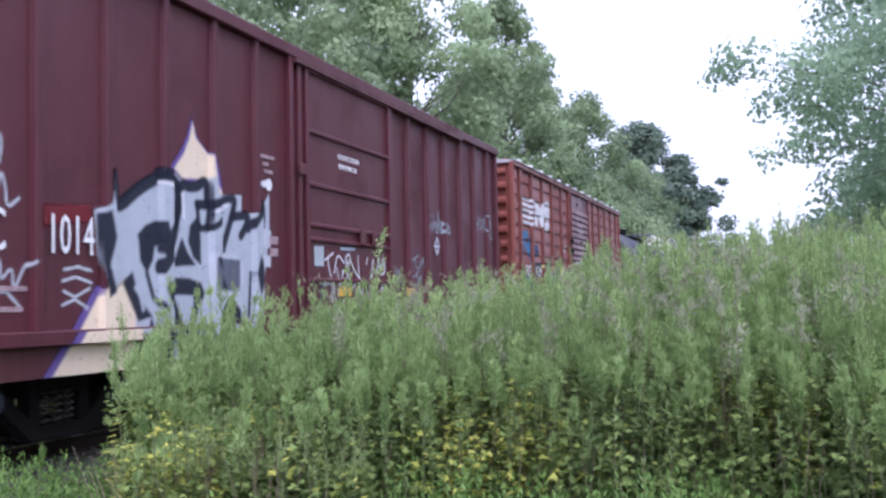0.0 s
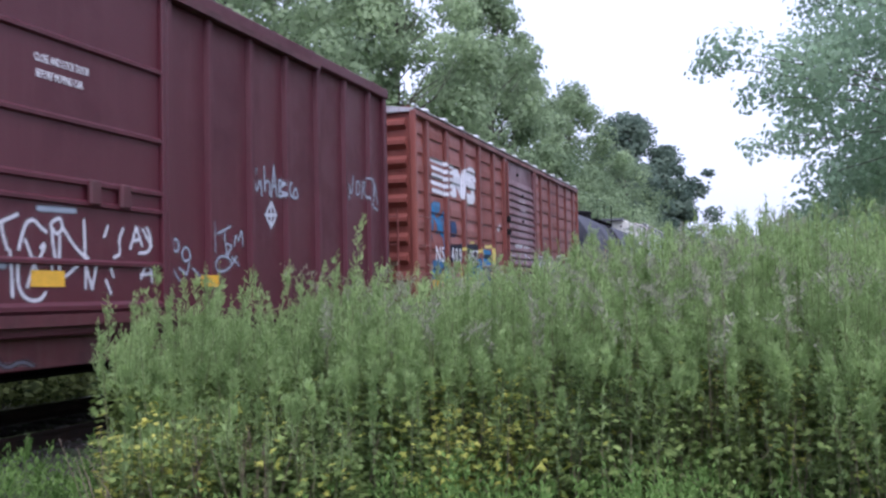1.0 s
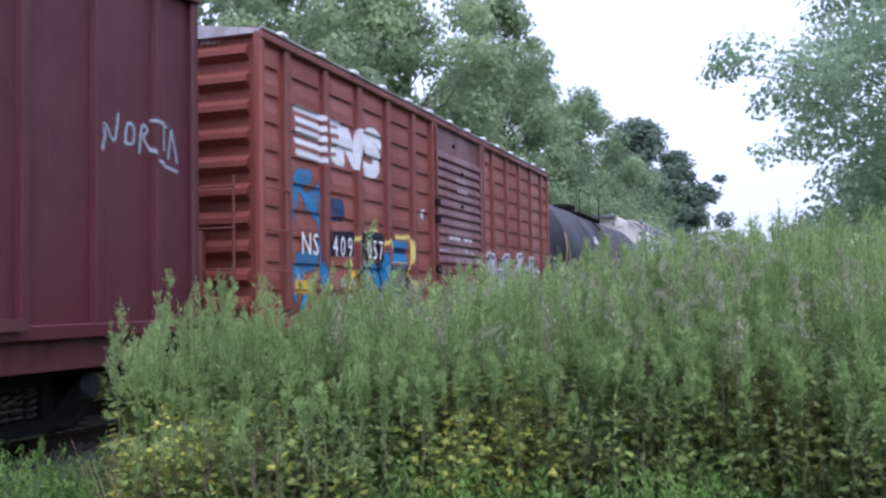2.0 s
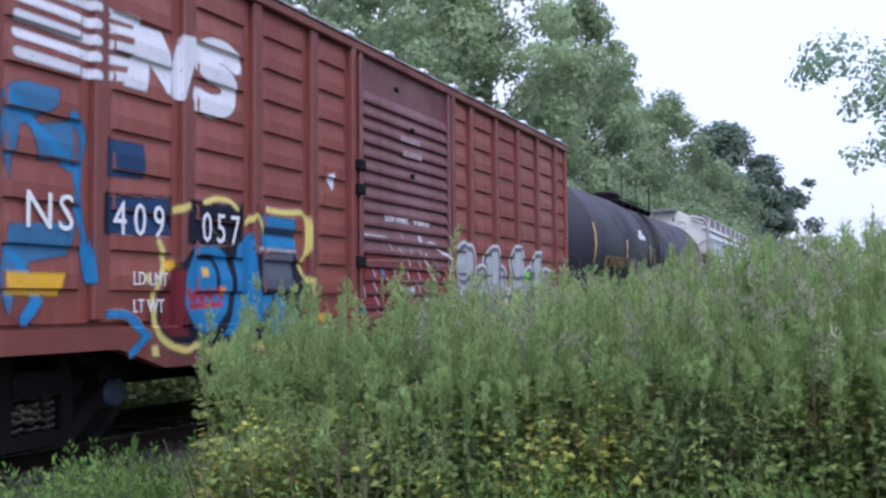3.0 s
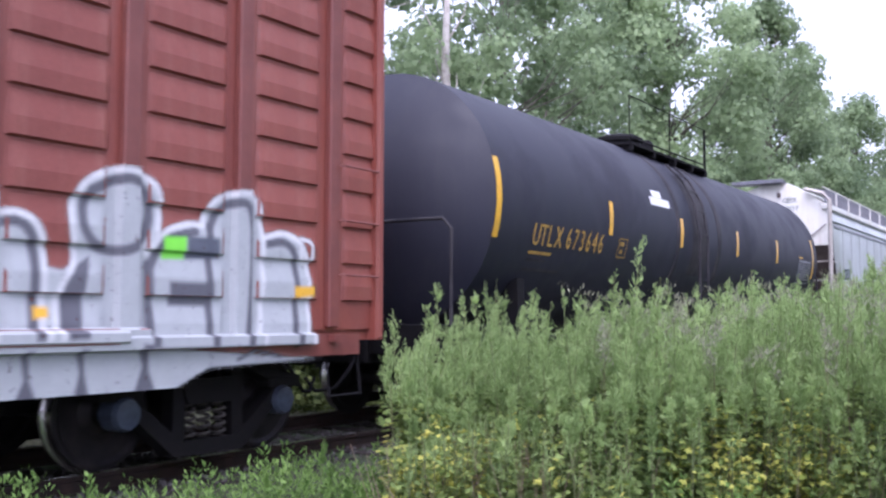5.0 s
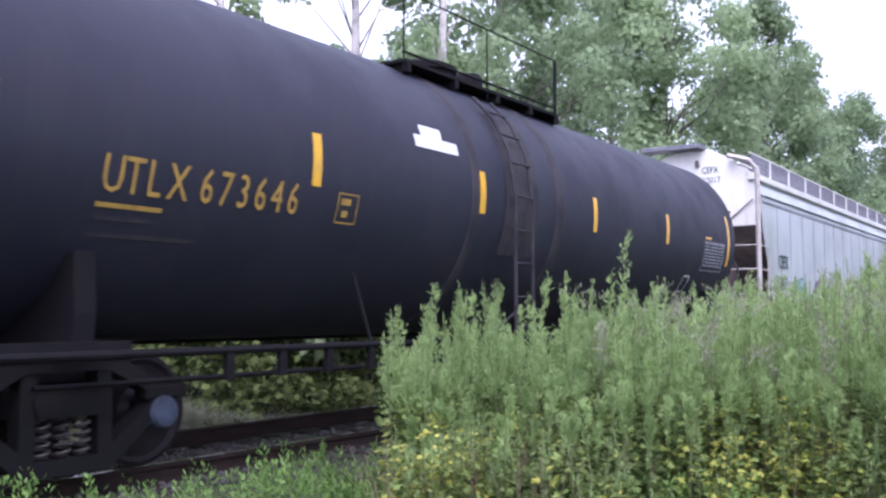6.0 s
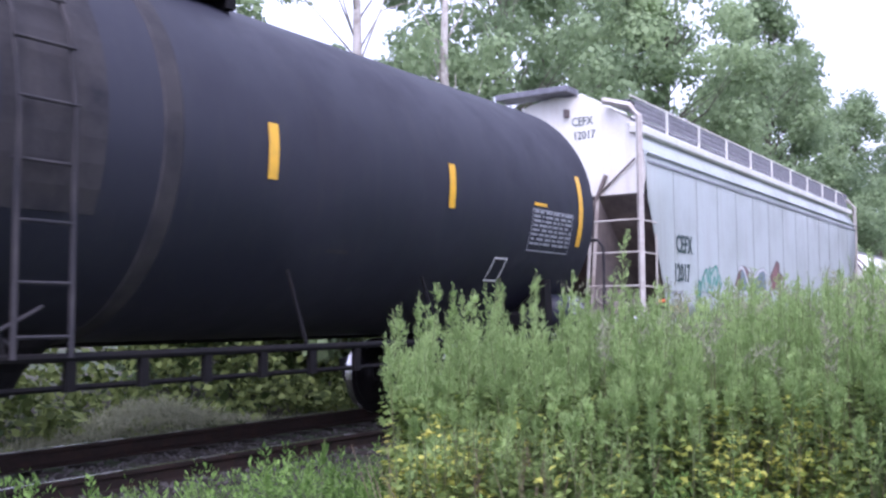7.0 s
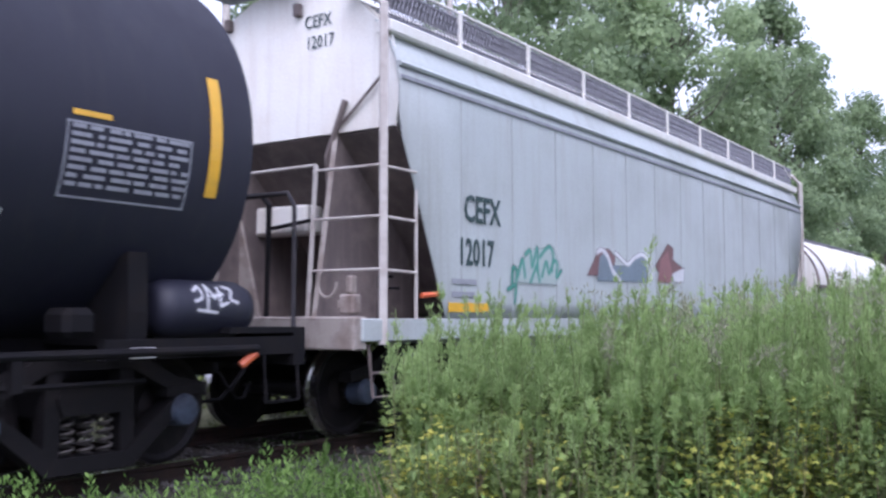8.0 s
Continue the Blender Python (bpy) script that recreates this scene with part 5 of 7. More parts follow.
def build_weeds():
    rng = np.random.default_rng(11)
    # front wall of the weed stand
    n = 860
    az = np.radians(rng.uniform(-14, 36.4, n))
    deep = rng.random(n) ** 1.15 * 2.5
    dist = weed_edge(az) + deep
    x, y = -dist * np.sin(az), dist * np.cos(az)
    ok = x > -5.0
    x, y, deep = x[ok], y[ok], deep[ok]
    h = rng.normal(1.55, 0.16, len(x)) * (0.62 + 0.38 * smooth(-0.1, 1.1, deep)) - 0.27 * smooth(-2.4, -3.7, x) + 0.05 * np.sin(5 * x + 3 * y)
    mugwort("mugwort", rng, x, y, h, 42, "in a dense stand", LEAF_WEED, LEAF_PLUME, yellow=0.6)
    # young plants along its foot, many of them turning yellow
    az = np.radians(np.concatenate([rng.uniform(-14, 37.0, 230), rng.uniform(22, 36.6, 90)]))
    dist = weed_edge(az) + rng.uniform(-0.25, 0.3, 320)
    mugwort("young_mugwort", rng, -dist * np.sin(az), dist * np.cos(az), rng.uniform(0.45, 0.9, 320), 34, "at the foot of the stand", LEAF_WEED, LEAF_PLUME, yellow=0.6, branches=2, buds=4, top_share=0.7)
    # bare and dry stems at the foot of the stand
    k = 260
    az = np.radians(np.concatenate([rng.uniform(-14, 37, 140), rng.uniform(27, 37.2, 120)]))
    dist = weed_edge(az) + rng.uniform(-0.3, 0.2, k)
    foot = np.stack([-dist * np.sin(az), dist * np.cos(az), ground_z(-dist * np.sin(az), dist * np.cos(az))], 1)
    head = foot + np.stack([rng.normal(0, 0.14, k), rng.normal(0, 0.14, k), rng.uniform(0.3, 0.8, k)], 1)
    tagged(new("dry_stalks", stems_mesh("dry_stalks", foot, head, np.full(k, 0.0048), DRY_STEM)), "bare brown stalks at the front of the weeds", "weeds", kind="stuff")
    az = np.radians(rng.uniform(34.2, 36.6, 26))
    dist = rng.uniform(6.9, 7.9, 26)
    mugwort("edge_mugwort", rng, -dist * np.sin(az), dist * np.cos(az), rng.uniform(0.8, 1.45, 26), 60, "at the ragged edge by the track", LEAF_WEED, LEAF_PLUME, yellow=0.45)
    # deeper rows, seen from the waist up
    x, y, d = weed_spots(rng, 1250, -16, 35.8, 8.6, 18, 0.7)
    ok = x > -5.0
    x, y = x[ok], y[ok]
    mugwort("back_mugwort", rng, x, y, rng.normal(1.58, 0.15, len(x)) - 0.2 * smooth(-2.5, -4.4, x), 16, "further back in the stand", LEAF_WEED, LEAF_PLUME, size=1.3, branches=9, buds=12)
    x = rng.uniform(-5.0, 7, 1300)
    y = 16 + 62 * rng.random(1300) ** 1.5
    mugwort("far_mugwort", rng, x, y, rng.normal(1.5, 0.2, 1300), 6, "along the track", LEAF_WEED, LEAF_PLUME, size=2.2, branches=6, buds=6)
    # taller stalks scattered in the stand
    az, dd = np.radians(rng.uniform(-10, 32, 60)), rng.uniform(6.9, 10.0, 60)
    mugwort("tall_mugwort", rng, -dd * np.sin(az), dd * np.cos(az), rng.normal(1.68, 0.09, 60), 50, "standing above the rest", LEAF_WEED, LEAF_PLUME, size=0.95, slim=0.85, branches=16, buds=18)
    # the tallest at the edge beside the track, each swaying in the train's draught
    for a, d, h in ((36.9, 7.1, 1.66), (35.7, 7.3, 1.76), (34.2, 7.1, 1.72), (32.9, 7.2, 1.74), (32.4, 7.1, 1.8), (31.6, 7.4, 1.84), (30.5, 7.1, 1.7), (29.6, 7.3, 1.88), (28.2, 7.2, 1.76), (27.4, 7.4, 1.86), (25.6, 7.3, 1.8), (24.7, 7.1, 2.16)):
        x, y = -d * math.sin(radians(a)), d * math.cos(radians(a))
        stalk = thing("mugwort_stalk", "tall green feathery weed stalk swaying beside the track", "weed", pose(x, y, float(ground_z(x, y))), "tall stalks at the edge")
        mugwort("stalk", rng, np.array([x]), np.array([y]), np.array([h]), 60, "", LEAF_WEED, LEAF_PLUME, size=0.95, slim=0.85, branches=18, buds=20, holder=stalk)
        STALKS.append((stalk, x, y, float(ground_z(x, y)), 0.35 if h > 2 else 1.0))
    # pale dry seed heads among them, bending over
    x, y, d = weed_spots(rng, 190, -12, 25, 6.9, 12.0, 0.9)
    n, m = len(x), 90
    i = np.repeat(np.arange(n), m)
    t = rng.random(n * m)
    z0 = ground_z(x, y) + rng.uniform(0.95, 1.45, n)
    lean = rng.normal(0, 0.16, (n, 2))
    p = np.stack([x[i] + lean[i, 0] * t * (1 + t), y[i] + lean[i, 1] * t * (1 + t), z0[i] + 0.42 * t - 0.12 * t * t], 1) + rng.normal(0, 0.018, (n * m, 3))
    way = unit(rng.normal(0, 0.55, (n * m, 3)) + np.array([0, 0, 0.9]))
    out = unit(np.cross(way, rng.normal(0, 1, (n * m, 3))))
    me = leaf_mesh("dry_seed_heads", p, way, out, rng.uniform(0.025, 0.07, n * m), np.full(n * m, 0.009), rng.random(n * m), LEAF_DRY)
    tagged(new("dry_seed_heads", me), "pale dry grass seed heads among green weeds", "weeds", kind="stuff")
    foot = np.stack([x, y, ground_z(x, y) + 0.5], 1)
    head = np.stack([x, y, z0 + 0.05], 1)
    tagged(new("dry_grass_stems", stems_mesh("dry_grass_stems", foot, head, np.full(n, 0.004), DRY_STEM)), "thin dry grass stems among green weeds", "weeds", kind="stuff")
    # low grass and young plants between the camera and the track
    n, m = 5400, 30
    x, y = rng.uniform(-5.75, 2.2, n), rng.uniform(2.2, 7.4, n)
    d, az = np.hypot(x, y), np.degrees(np.arctan2(-x, y))
    patch = np.sin(2.3 * x + 1.1 * y) * np.cos(1.7 * y - 0.8 * x)
    ok = (d > 3.4) & ((az > 36.6) | (d < 6.8)) & ((x > -5.3) | (rng.random(n) < 0.4)) & (rng.random(n) < 0.75 + 0.5 * patch)
    x, y, patch = x[ok], y[ok], patch[ok]
    n = len(x)
    h = rng.uniform(0.1, 0.3, n) * (1.0 + 0.4 * smooth(-3.8, -4.8, x) + 0.6 * smooth(4.6, 5.8, np.hypot(x, y)) * smooth(-4.2, -3.2, x)) * (1 + 0.4 * patch)
    i = np.repeat(np.arange(n), m)
    t = rng.random(n * m)
    a = rng.uniform(0, 2 * np.pi, n * m)
    side = np.stack([np.cos(a), np.sin(a), np.zeros_like(a)], 1)
    p = np.stack([x[i], y[i], ground_z(x, y)[i] + h[i] * t], 1) + side * (0.07 * rng.random(n * m) * (1 - 0.6 * t))[:, None]
    way = unit(side * (1 - 0.4 * t)[:, None] + np.array([0, 0, 1]) * (0.3 + 0.6 * t)[:, None])
    out = unit(np.cross(way, rng.normal(0, 0.4, (n * m, 3)) + np.array([0, 0, 1.0])))
    broad = (rng.random(n) < 0.5)[i]
    me = leaf_mesh("low_plants", p, way, out, rng.uniform(0.028, 0.062, n * m), np.where(broad, rng.uniform(0.013, 0.024, n * m), rng.uniform(0.006, 0.012, n * m)), 0.5 + rng.normal(0, 0.2, n)[i] + rng.normal(0, 0.12, n * m), LEAF_GRASS)
    tagged(new("low_plants", me), "bright green low grass and seedlings beside the track", "grass", kind="stuff")


def build_sprouts():
    """A few young stalks that stand clear of the low grass."""
    rng = np.random.default_rng(77)
    az = np.radians(np.array([41.3, 47.0, 50.5, 53.0, 44.5, 38.5, 39.5]))
    d = np.array([6.2, 6.0, 5.8, 5.6, 6.4, 6.6, 6.3])
    h = np.array([0.82, 0.5, 0.5, 0.55, 0.55, 0.5, 0.5])
    mugwort("sprout", rng, -d * np.sin(az), d * np.cos(az), h, 40, "standing in low grass", LEAF_GRASS, LEAF_GRASS, size=0.7, slim=0.9)


build_sprouts()


def build_brush():
    """Vines and dry growth behind the far rail, seen under the cars."""
    rng = np.random.default_rng(21)
    n = 52000
    y = rng.uniform(1, 46, n)
    depth = rng.random(n)
    x = -9.9 - 3.6 * depth + rng.normal(0, 0.15, n)
    top = 0.2 + 3.6 * depth ** 1.3 + 0.35 * np.sin(y * 1.3) + 0.25 * np.sin(y * 3.1)
    z = ground_z(x, y) + np.clip(top, 0.1, 5) * rng.random(n) ** 0.7
    p = np.stack([x, y, z], 1)
    way = unit(rng.normal(0, 0.7, (n, 3)) + np.array([0.5, 0, -0.1]))
    out = unit(np.cross(way, rng.normal(0, 0.6, (n, 3)) + np.array([0, 0, 1.0])))
    ln = rng.uniform(0.07, 0.19, n)
    me = leaf_mesh("vines", p, way, out, ln, ln * 0.8, rng.normal(0.5, 0.3, n), LEAF_VINE)
    tagged(new("vines", me), "tangled broad-leaved vines behind the track", "vines", kind="stuff")
    n = 7000
    y = rng.normal(8.2, 0.9, n)
    x = rng.normal(-10.0, 0.3, n)
    z = ground_z(x, y) + 0.4 * np.exp(-((y - 8.2) / 0.9) ** 2) * rng.random(n)
    p = np.stack([x, y, z], 1)
    way = unit(rng.normal(0, 0.8, (n, 3)) + np.array([0.2, 0, 0.5]))
    out = unit(np.cross(way, rng.normal(0, 1, (n, 3))))
    me = leaf_mesh("dry_grass", p, way, out, rng.uniform(0.05, 0.2, n), np.full(n, 0.012), rng.random(n), LEAF_DRY)
    tagged(new("dry_grass", me), "mound of dry grass beside the far rail", "grass", kind="stuff")


def tree(name, label, x, y, height, radius, leaf, count, mat, seed, bare=0.3, bark=None, clumps=40, squash=1.0, lean=(0, 0), clump_r=0.3, limb=0.0022, reach=()):
    """A tapered trunk with limbs; the crown is leaf clumps round the limb ends, uneven, with gaps."""
    rng, twig = np.random.default_rng(seed), np.random.default_rng(seed + 500)
    bark = bark or BARK
    z0 = float(ground_z(x, y))
    tr = thing(name, label, "tree", pose(x, y, z0))
    bm = bmesh.new()
    top = Vector((lean[0], lean[1], height * 0.9))
    bend = Vector((rng.normal(0, 0.25), rng.normal(0, 0.25), 0))
    spine = [Vector((0, 0, -0.1)), top * 0.3 + bend, top * 0.6 - bend * 0.5, top]
    tube(bm, spine, 0.022 * height, 8, taper=0.03)
    part("trunk", bm, bark, tr, smooth=True)
    bm = bmesh.new()
    cs = []
    for k in range(clumps):
        t = bare + (1 - bare) * rng.random() ** 0.9
        w = math.sin(math.pi * min(max((t - bare) / (1.02 - bare), 0.04), 1) ** 0.75) ** 0.7
        a = rng.uniform(0, 2 * math.pi)
        r = radius * w * math.sqrt(rng.uniform(0.1, 1.0))
        c = Vector((top.x * t + r * math.cos(a), top.y * t + r * math.sin(a), height * t * squash + (1 - squash) * height * 0.5))
        cs.append((c, radius * clump_r * rng.uniform(0.6, 1.25)))
        s = top * max(t - twig.uniform(0.03, 0.16), 0.12)
        mid = s.lerp(c, 0.45) + Vector((twig.normal(0, 0.02), twig.normal(0, 0.02), twig.normal(0, 0.02))) * height
        tube(bm, [s, mid, s.lerp(c, 0.85)], limb * height, 5, taper=0.008)
    for dx, dy, dz, r in reach:
        c = Vector((dx, dy, dz))
        cs.append((c, r))
        tube(bm, [top * 0.3, (top * 0.3).lerp(c, 0.5) + Vector((0, 0, 0.3)), c], limb * height, 5, taper=0.008)
    part("limb", bm, bark, tr, smooth=True)
    per = np.array([c[1] ** 2 for c in cs])
    per = np.maximum((per / per.sum() * count).astype(int), 5)
    i = np.repeat(np.arange(len(cs)), per)
    n = len(i)
    cc = np.array([tuple(c[0]) for c in cs])[i]
    cr = np.array([c[1] for c in cs])[i]
    ball = unit(rng.normal(0, 1, (n, 3)))
    off = ball * (rng.random(n) ** 0.3 * (1 + rng.normal(0, 0.12, n)))[:, None] * cr[:, None]
    off[:, 2] *= 0.75
    p = cc + off
    facing = unit(ball + rng.normal(0, 0.45, (n, 3)) + np.array([0, 0, 0.25]))
    way = unit(np.cross(facing, rng.normal(0, 1, (n, 3))) + np.array([0, 0, -0.25]))
    out = unit(np.cross(facing, way))
    ln = leaf * rng.uniform(0.6, 1.4, n)
    tone = rng.uniform(-0.28, 0.28, len(cs))[i] + twig.uniform(-0.1, 0.1)
    me = leaf_mesh("crown", p, way, out, ln, ln * 0.75, 0.5 + tone + rng.normal(0, 0.07, n), mat)
    ob = new("crown", me)
    ob.parent = tr
    return tr


def build_trees():
    # row behind the train, from near to far
    tree("slender_tree", "slender pale-barked tree with sparse leaves", -16.5, 20.5, 15, 2.0, 0.2, 2600, LEAF_TREE, 31, 0.35, PALE_BARK, 16)
    tree("slender_tree", "slender pale-barked tree with sparse leaves", -15.5, 23.5, 15, 2.2, 0.2, 3600, LEAF_TREE, 32, 0.3, PALE_BARK, 20)
    tree("slender_tree", "leaning pale-barked tree behind the train", -18, 17.0, 14, 1.6, 0.2, 1200, LEAF_TREE, 33, 0.5, PALE_BARK, 10)
    spec = [(-17, 29, 15, 4.2, 41), (-19, 36, 18, 5.2, 42), (-15.5, 41, 17, 4.6, 43), (-21.5, 49, 20, 5.4, 44), (-15.9, 58, 19.9, 4.5, 46), (-18, 72, 18, 6, 47), (-15, 78, 17, 5.2, 48)]
    for x, y, h, r, sd in spec:
        tree("woodland_tree", "leafy green woodland tree behind the train", x, y, h, r, 0.24, 11000 if y < 37 else 24000, LEAF_TREE, sd, 0.16, clumps=60 if y < 37 else 100, clump_r=0.23)
    # the last two are added behind the cars to block light onto the vines
    for x, y, h, r, sd in ((-12.5, 30, 5.5, 3.0, 51), (-13, 38, 7, 3.4, 52), (-12.5, 47, 8, 3.5, 53), (-12.5, 58, 9, 4, 54), (-12, 70, 10, 4.5, 55), (-12, 88, 13, 5, 56), (-13, 22, 4.0, 2.4, 57), (-12.6, 12.5, 4.4, 2.4, 58), (-12.4, 16.8, 4.6, 2.5, 59)):
        tree("shrub_tree", "low green tree close behind the train", x, y, h, r, 0.22, 10000, LEAF_TREE, sd, 0.08, clumps=50, clump_r=0.25)
    tree("dark_tree", "dark green full-crowned tree far along the track", -12.9, 96, 18.2, 5.2, 0.36, 19000, LEAF_FAR, 61, 0.06, clumps=130, clump_r=0.19)
    tree("dark_tree", "dark green full-crowned tree far along the track", -9.6, 98, 15.2, 4.6, 0.36, 15000, LEAF_FAR, 62, 0.06, clumps=110, clump_r=0.19,
         reach=((3.6, 0, 11.0, 0.9), (4.6, 0, 8.6, 1.0), (5.2, 0, 6.8, 1.0), (4.0, 0, 5.2, 1.4), (4.2, 0, 12.6, 0.6)))
    tree("dark_tree", "low dark green tree far along the track", -11.6, 92, 12.5, 5.0, 0.34, 12000, LEAF_FAR, 63, 0.05, clumps=90, clump_r=0.22)
    # poplars on the near side, branches reaching over the weeds
    tree("poplar_tree", "large poplar with fluttering blue-green leaves beyond the weeds", 5.9, 25, 15, 5.4, 0.14, 80000, LEAF_BLUE, 71, 0.06, clumps=230, clump_r=0.18, limb=0.0018,
         reach=((-6.6, -1.5, 6.3, 0.8), (-7.1, -1.5, 6.0, 0.5), (-5.2, -1.5, 6.0, 0.9), (-6.0, -1.5, 5.2, 0.6), (-5.3, -1.5, 4.2, 0.6), (-6.1, -1.5, 4.0, 0.4), (-4.6, -1.5, 3.3, 0.7)))
    tree("poplar_tree", "full green poplar behind its neighbour", 7.0, 33, 16, 6.2, 0.2, 30000, LEAF_BLUE, 73, 0.03, clumps=120, clump_r=0.22)
    tree("bush", "dense green bush under the poplar", 3.6, 27, 4.6, 3.4, 0.15, 12000, LEAF_BLUE, 72, 0.05, clumps=50, clump_r=0.25)
    # low hazy wood where the track runs out
    for k in range(9):
        tree("distant_tree", "pale hazy tree in the distance", -22 + 9 * k, 215 + 7 * (k % 3), 9 + 2 * (k % 4), 7, 0.9, 1800, LEAF_TREE, 80 + k, 0.05, clumps=22)


build_weeds()
build_brush()
build_trees()


def maroon_piece(p):
    p.poly(CREAM_SPRAY, [(-5.64, 1.41), (-5.96, 0.98), (-6.29, 0.66), (-5.28, 0.62), (-4.76, 0.65), (-4.96, 1.16), (-5.31, 1.54)])
    p.stroke(PURPLE_SPRAY, 0.09, [(-5.66, 1.41), (-5.97, 1.02), (-6.29, 0.66)])
    p.poly(PURPLE_SPRAY, [(-4.12, 3.29), (-4.21, 3.06), (-4.34, 2.88), (-4.52, 2.69), (-4.29, 2.59), (-3.74, 2.44), (-3.59, 2.5), (-3.74, 2.92), (-3.98, 3.05), (-4.04, 3.15)])
    p.poly(CREAM_SPRAY, [(-4.09, 3.25), (-4.16, 3.04), (-4.27, 2.86), (-4.44, 2.69), (-4.29, 2.6), (-3.81, 2.65), (-3.74, 2.45), (-3.6, 2.5), (-3.69, 2.58), (-3.76, 2.9), (-3.92, 3), (-4.04, 3.07)])
    p.poly(SILVER_SPRAY, [(-5.7, 2.15), (-5.52, 2.22), (-5.45, 2.51), (-5.38, 2.5), (-5.36, 2.2), (-5.13, 2.36), (-4.78, 2.57), (-4.41, 2.64), (-4.2, 2.53), (-3.7, 2.69), (-3.68, 2.49), (-3.09, 2.54), (-3.1, 2.33), (-2.7, 2.36), (-2.44, 2.63), (-2.45, 2.08), (-2.58, 1.59), (-2.73, 1.12), (-3.38, 0.62), (-4.68, 0.7), (-5.03, 1.16), (-5.23, 1.54), (-5.53, 1.35), (-5.66, 1.74)])
    p.poly(BLACK_SPRAY, [(-5.09, 1.01), (-4.78, 0.97), (-4.71, 0.69), (-3.84, 0.72), (-3.34, 0.61), (-3.25, 0.49), (-5.09, 0.58)])
    p.poly(SILVER_SPRAY, [(-5.09, 1.26), (-4.71, 1.16), (-4.3, 0.95), (-3.8, 0.98), (-3.8, 0.72), (-4.71, 0.71), (-4.84, 0.97), (-5.09, 1.01)])
    p.poly(BLACK_SPRAY, [(-5.67, 2.12), (-5.52, 2.16), (-5.45, 1.91), (-5.55, 1.65), (-5.44, 1.38), (-5.14, 1.6), (-5.03, 1.33), (-4.82, 1.16), (-5.05, 1.11), (-5.3, 1.49), (-5.56, 1.34), (-5.64, 1.69)])
    p.stroke(BLACK_SPRAY, 0.14, [(-5.43, 2.49), (-5.4, 2.17), (-5.02, 2.43), (-4.64, 2.6), (-4.4, 2.55), (-4.32, 2.38), (-4.45, 2.1), (-4.67, 1.84)])
    p.poly(BLACK_SPRAY, [(-5.06, 1.96), (-4.94, 2.06), (-4.77, 2.12), (-4.63, 2.12), (-4.6, 2.02), (-4.66, 1.9), (-4.78, 1.85), (-4.81, 1.72), (-4.91, 1.58), (-5.02, 1.71), (-5.04, 1.89)])
    p.stroke(BLACK_SPRAY, 0.14, [(-4.71, 2.6), (-4.54, 2.6), (-4.41, 2.53), (-4.36, 2.42), (-4.4, 2.21), (-4.46, 1.96), (-4.6, 1.75), (-4.71, 1.65)])
    p.stroke(BLACK_SPRAY, 0.12, [(-4.36, 2.42), (-4.29, 2.55), (-4.18, 2.52), (-4.02, 2.54), (-3.84, 2.64), (-3.83, 2.38)])
    p.poly(BLACK_SPRAY, [(-4.31, 1.98), (-4.49, 1.66), (-4.05, 1.69), (-4.2, 1.82)])
    p.poly(BLACK_SPRAY, [(-4.16, 2.11), (-4.03, 2.21), (-3.96, 2.11), (-3.95, 1.69), (-4.1, 1.77), (-4.2, 1.94)])
    p.stroke(BLACK_SPRAY, 0.11, [(-4.02, 2.35), (-3.79, 2.36), (-3.53, 2.43), (-3.23, 2.5), (-3.31, 2.28), (-3.43, 2.06), (-3.55, 1.82)])
    p.stroke(BLACK_SPRAY, 0.08, [(-4.02, 2.35), (-3.99, 2.09), (-3.83, 2.1), (-3.79, 2.36)])
    p.stroke(BLACK_SPRAY, 0.08, [(-3.83, 2.1), (-3.66, 2.16), (-3.56, 2.26), (-3.61, 2.31)])
    p.stroke(BLACK_SPRAY, 0.11, [(-3.32, 2.27), (-2.93, 2.32), (-3.01, 2.17), (-3.12, 2.06)])
    p.stroke(BLACK_SPRAY, 0.1, [(-2.95, 2.15), (-2.75, 2.33), (-2.57, 2.54), (-2.64, 1.86)])
    p.stroke(PALE_SPRAY, 0.05, [(-3.78, 1.81), (-3.09, 1.82), (-3.09, 1.38), (-3.78, 1.39), (-3.78, 1.81)])
    p.poly(STEEL_SPRAY, [(-3.73, 1.78), (-3.14, 1.78), (-3.15, 1.42), (-3.74, 1.42)])
    p.poly(BLACK_SPRAY, [(-4.63, 1.47), (-4.44, 1.55), (-4.18, 1.55), (-3.95, 1.5), (-3.87, 1.37), (-3.98, 1.28), (-4.1, 1.37), (-4.44, 1.37), (-4.58, 1.4)])
    p.stroke(BLACK_SPRAY, 0.14, [(-4.59, 1.44), (-4.49, 1.27), (-4.35, 1.05), (-4.17, 0.7)])
    p.stroke(BLACK_SPRAY, 0.1, [(-4.06, 1.37), (-4.05, 1.23), (-4.15, 1.04), (-4.27, 0.93)])
    p.stroke(SILVER_SPRAY, 0.05, [(-5.09, 1.44), (-5.02, 1.38), (-4.97, 1.23)])
    p.poly(BLACK_SPRAY, [(-3.68, 1.05), (-3.37, 1.37), (-3.13, 1.2), (-3.08, 0.9), (-3.25, 0.68), (-3.33, 1.1), (-3.55, 0.78)])
    p.poly(BLACK_SPRAY, [(-4.71, 1.16), (-4.48, 0.96), (-4.44, 0.71), (-4.58, 0.7), (-4.65, 0.92)])
    p.poly(BLACK_SPRAY, [(-3.8, 0.98), (-3.68, 0.69), (-3.96, 0.68)])
    p.poly(BLACK_SPRAY, [(-3.04, 0.95), (-3.1, 0.61), (-3.32, 0.62)])
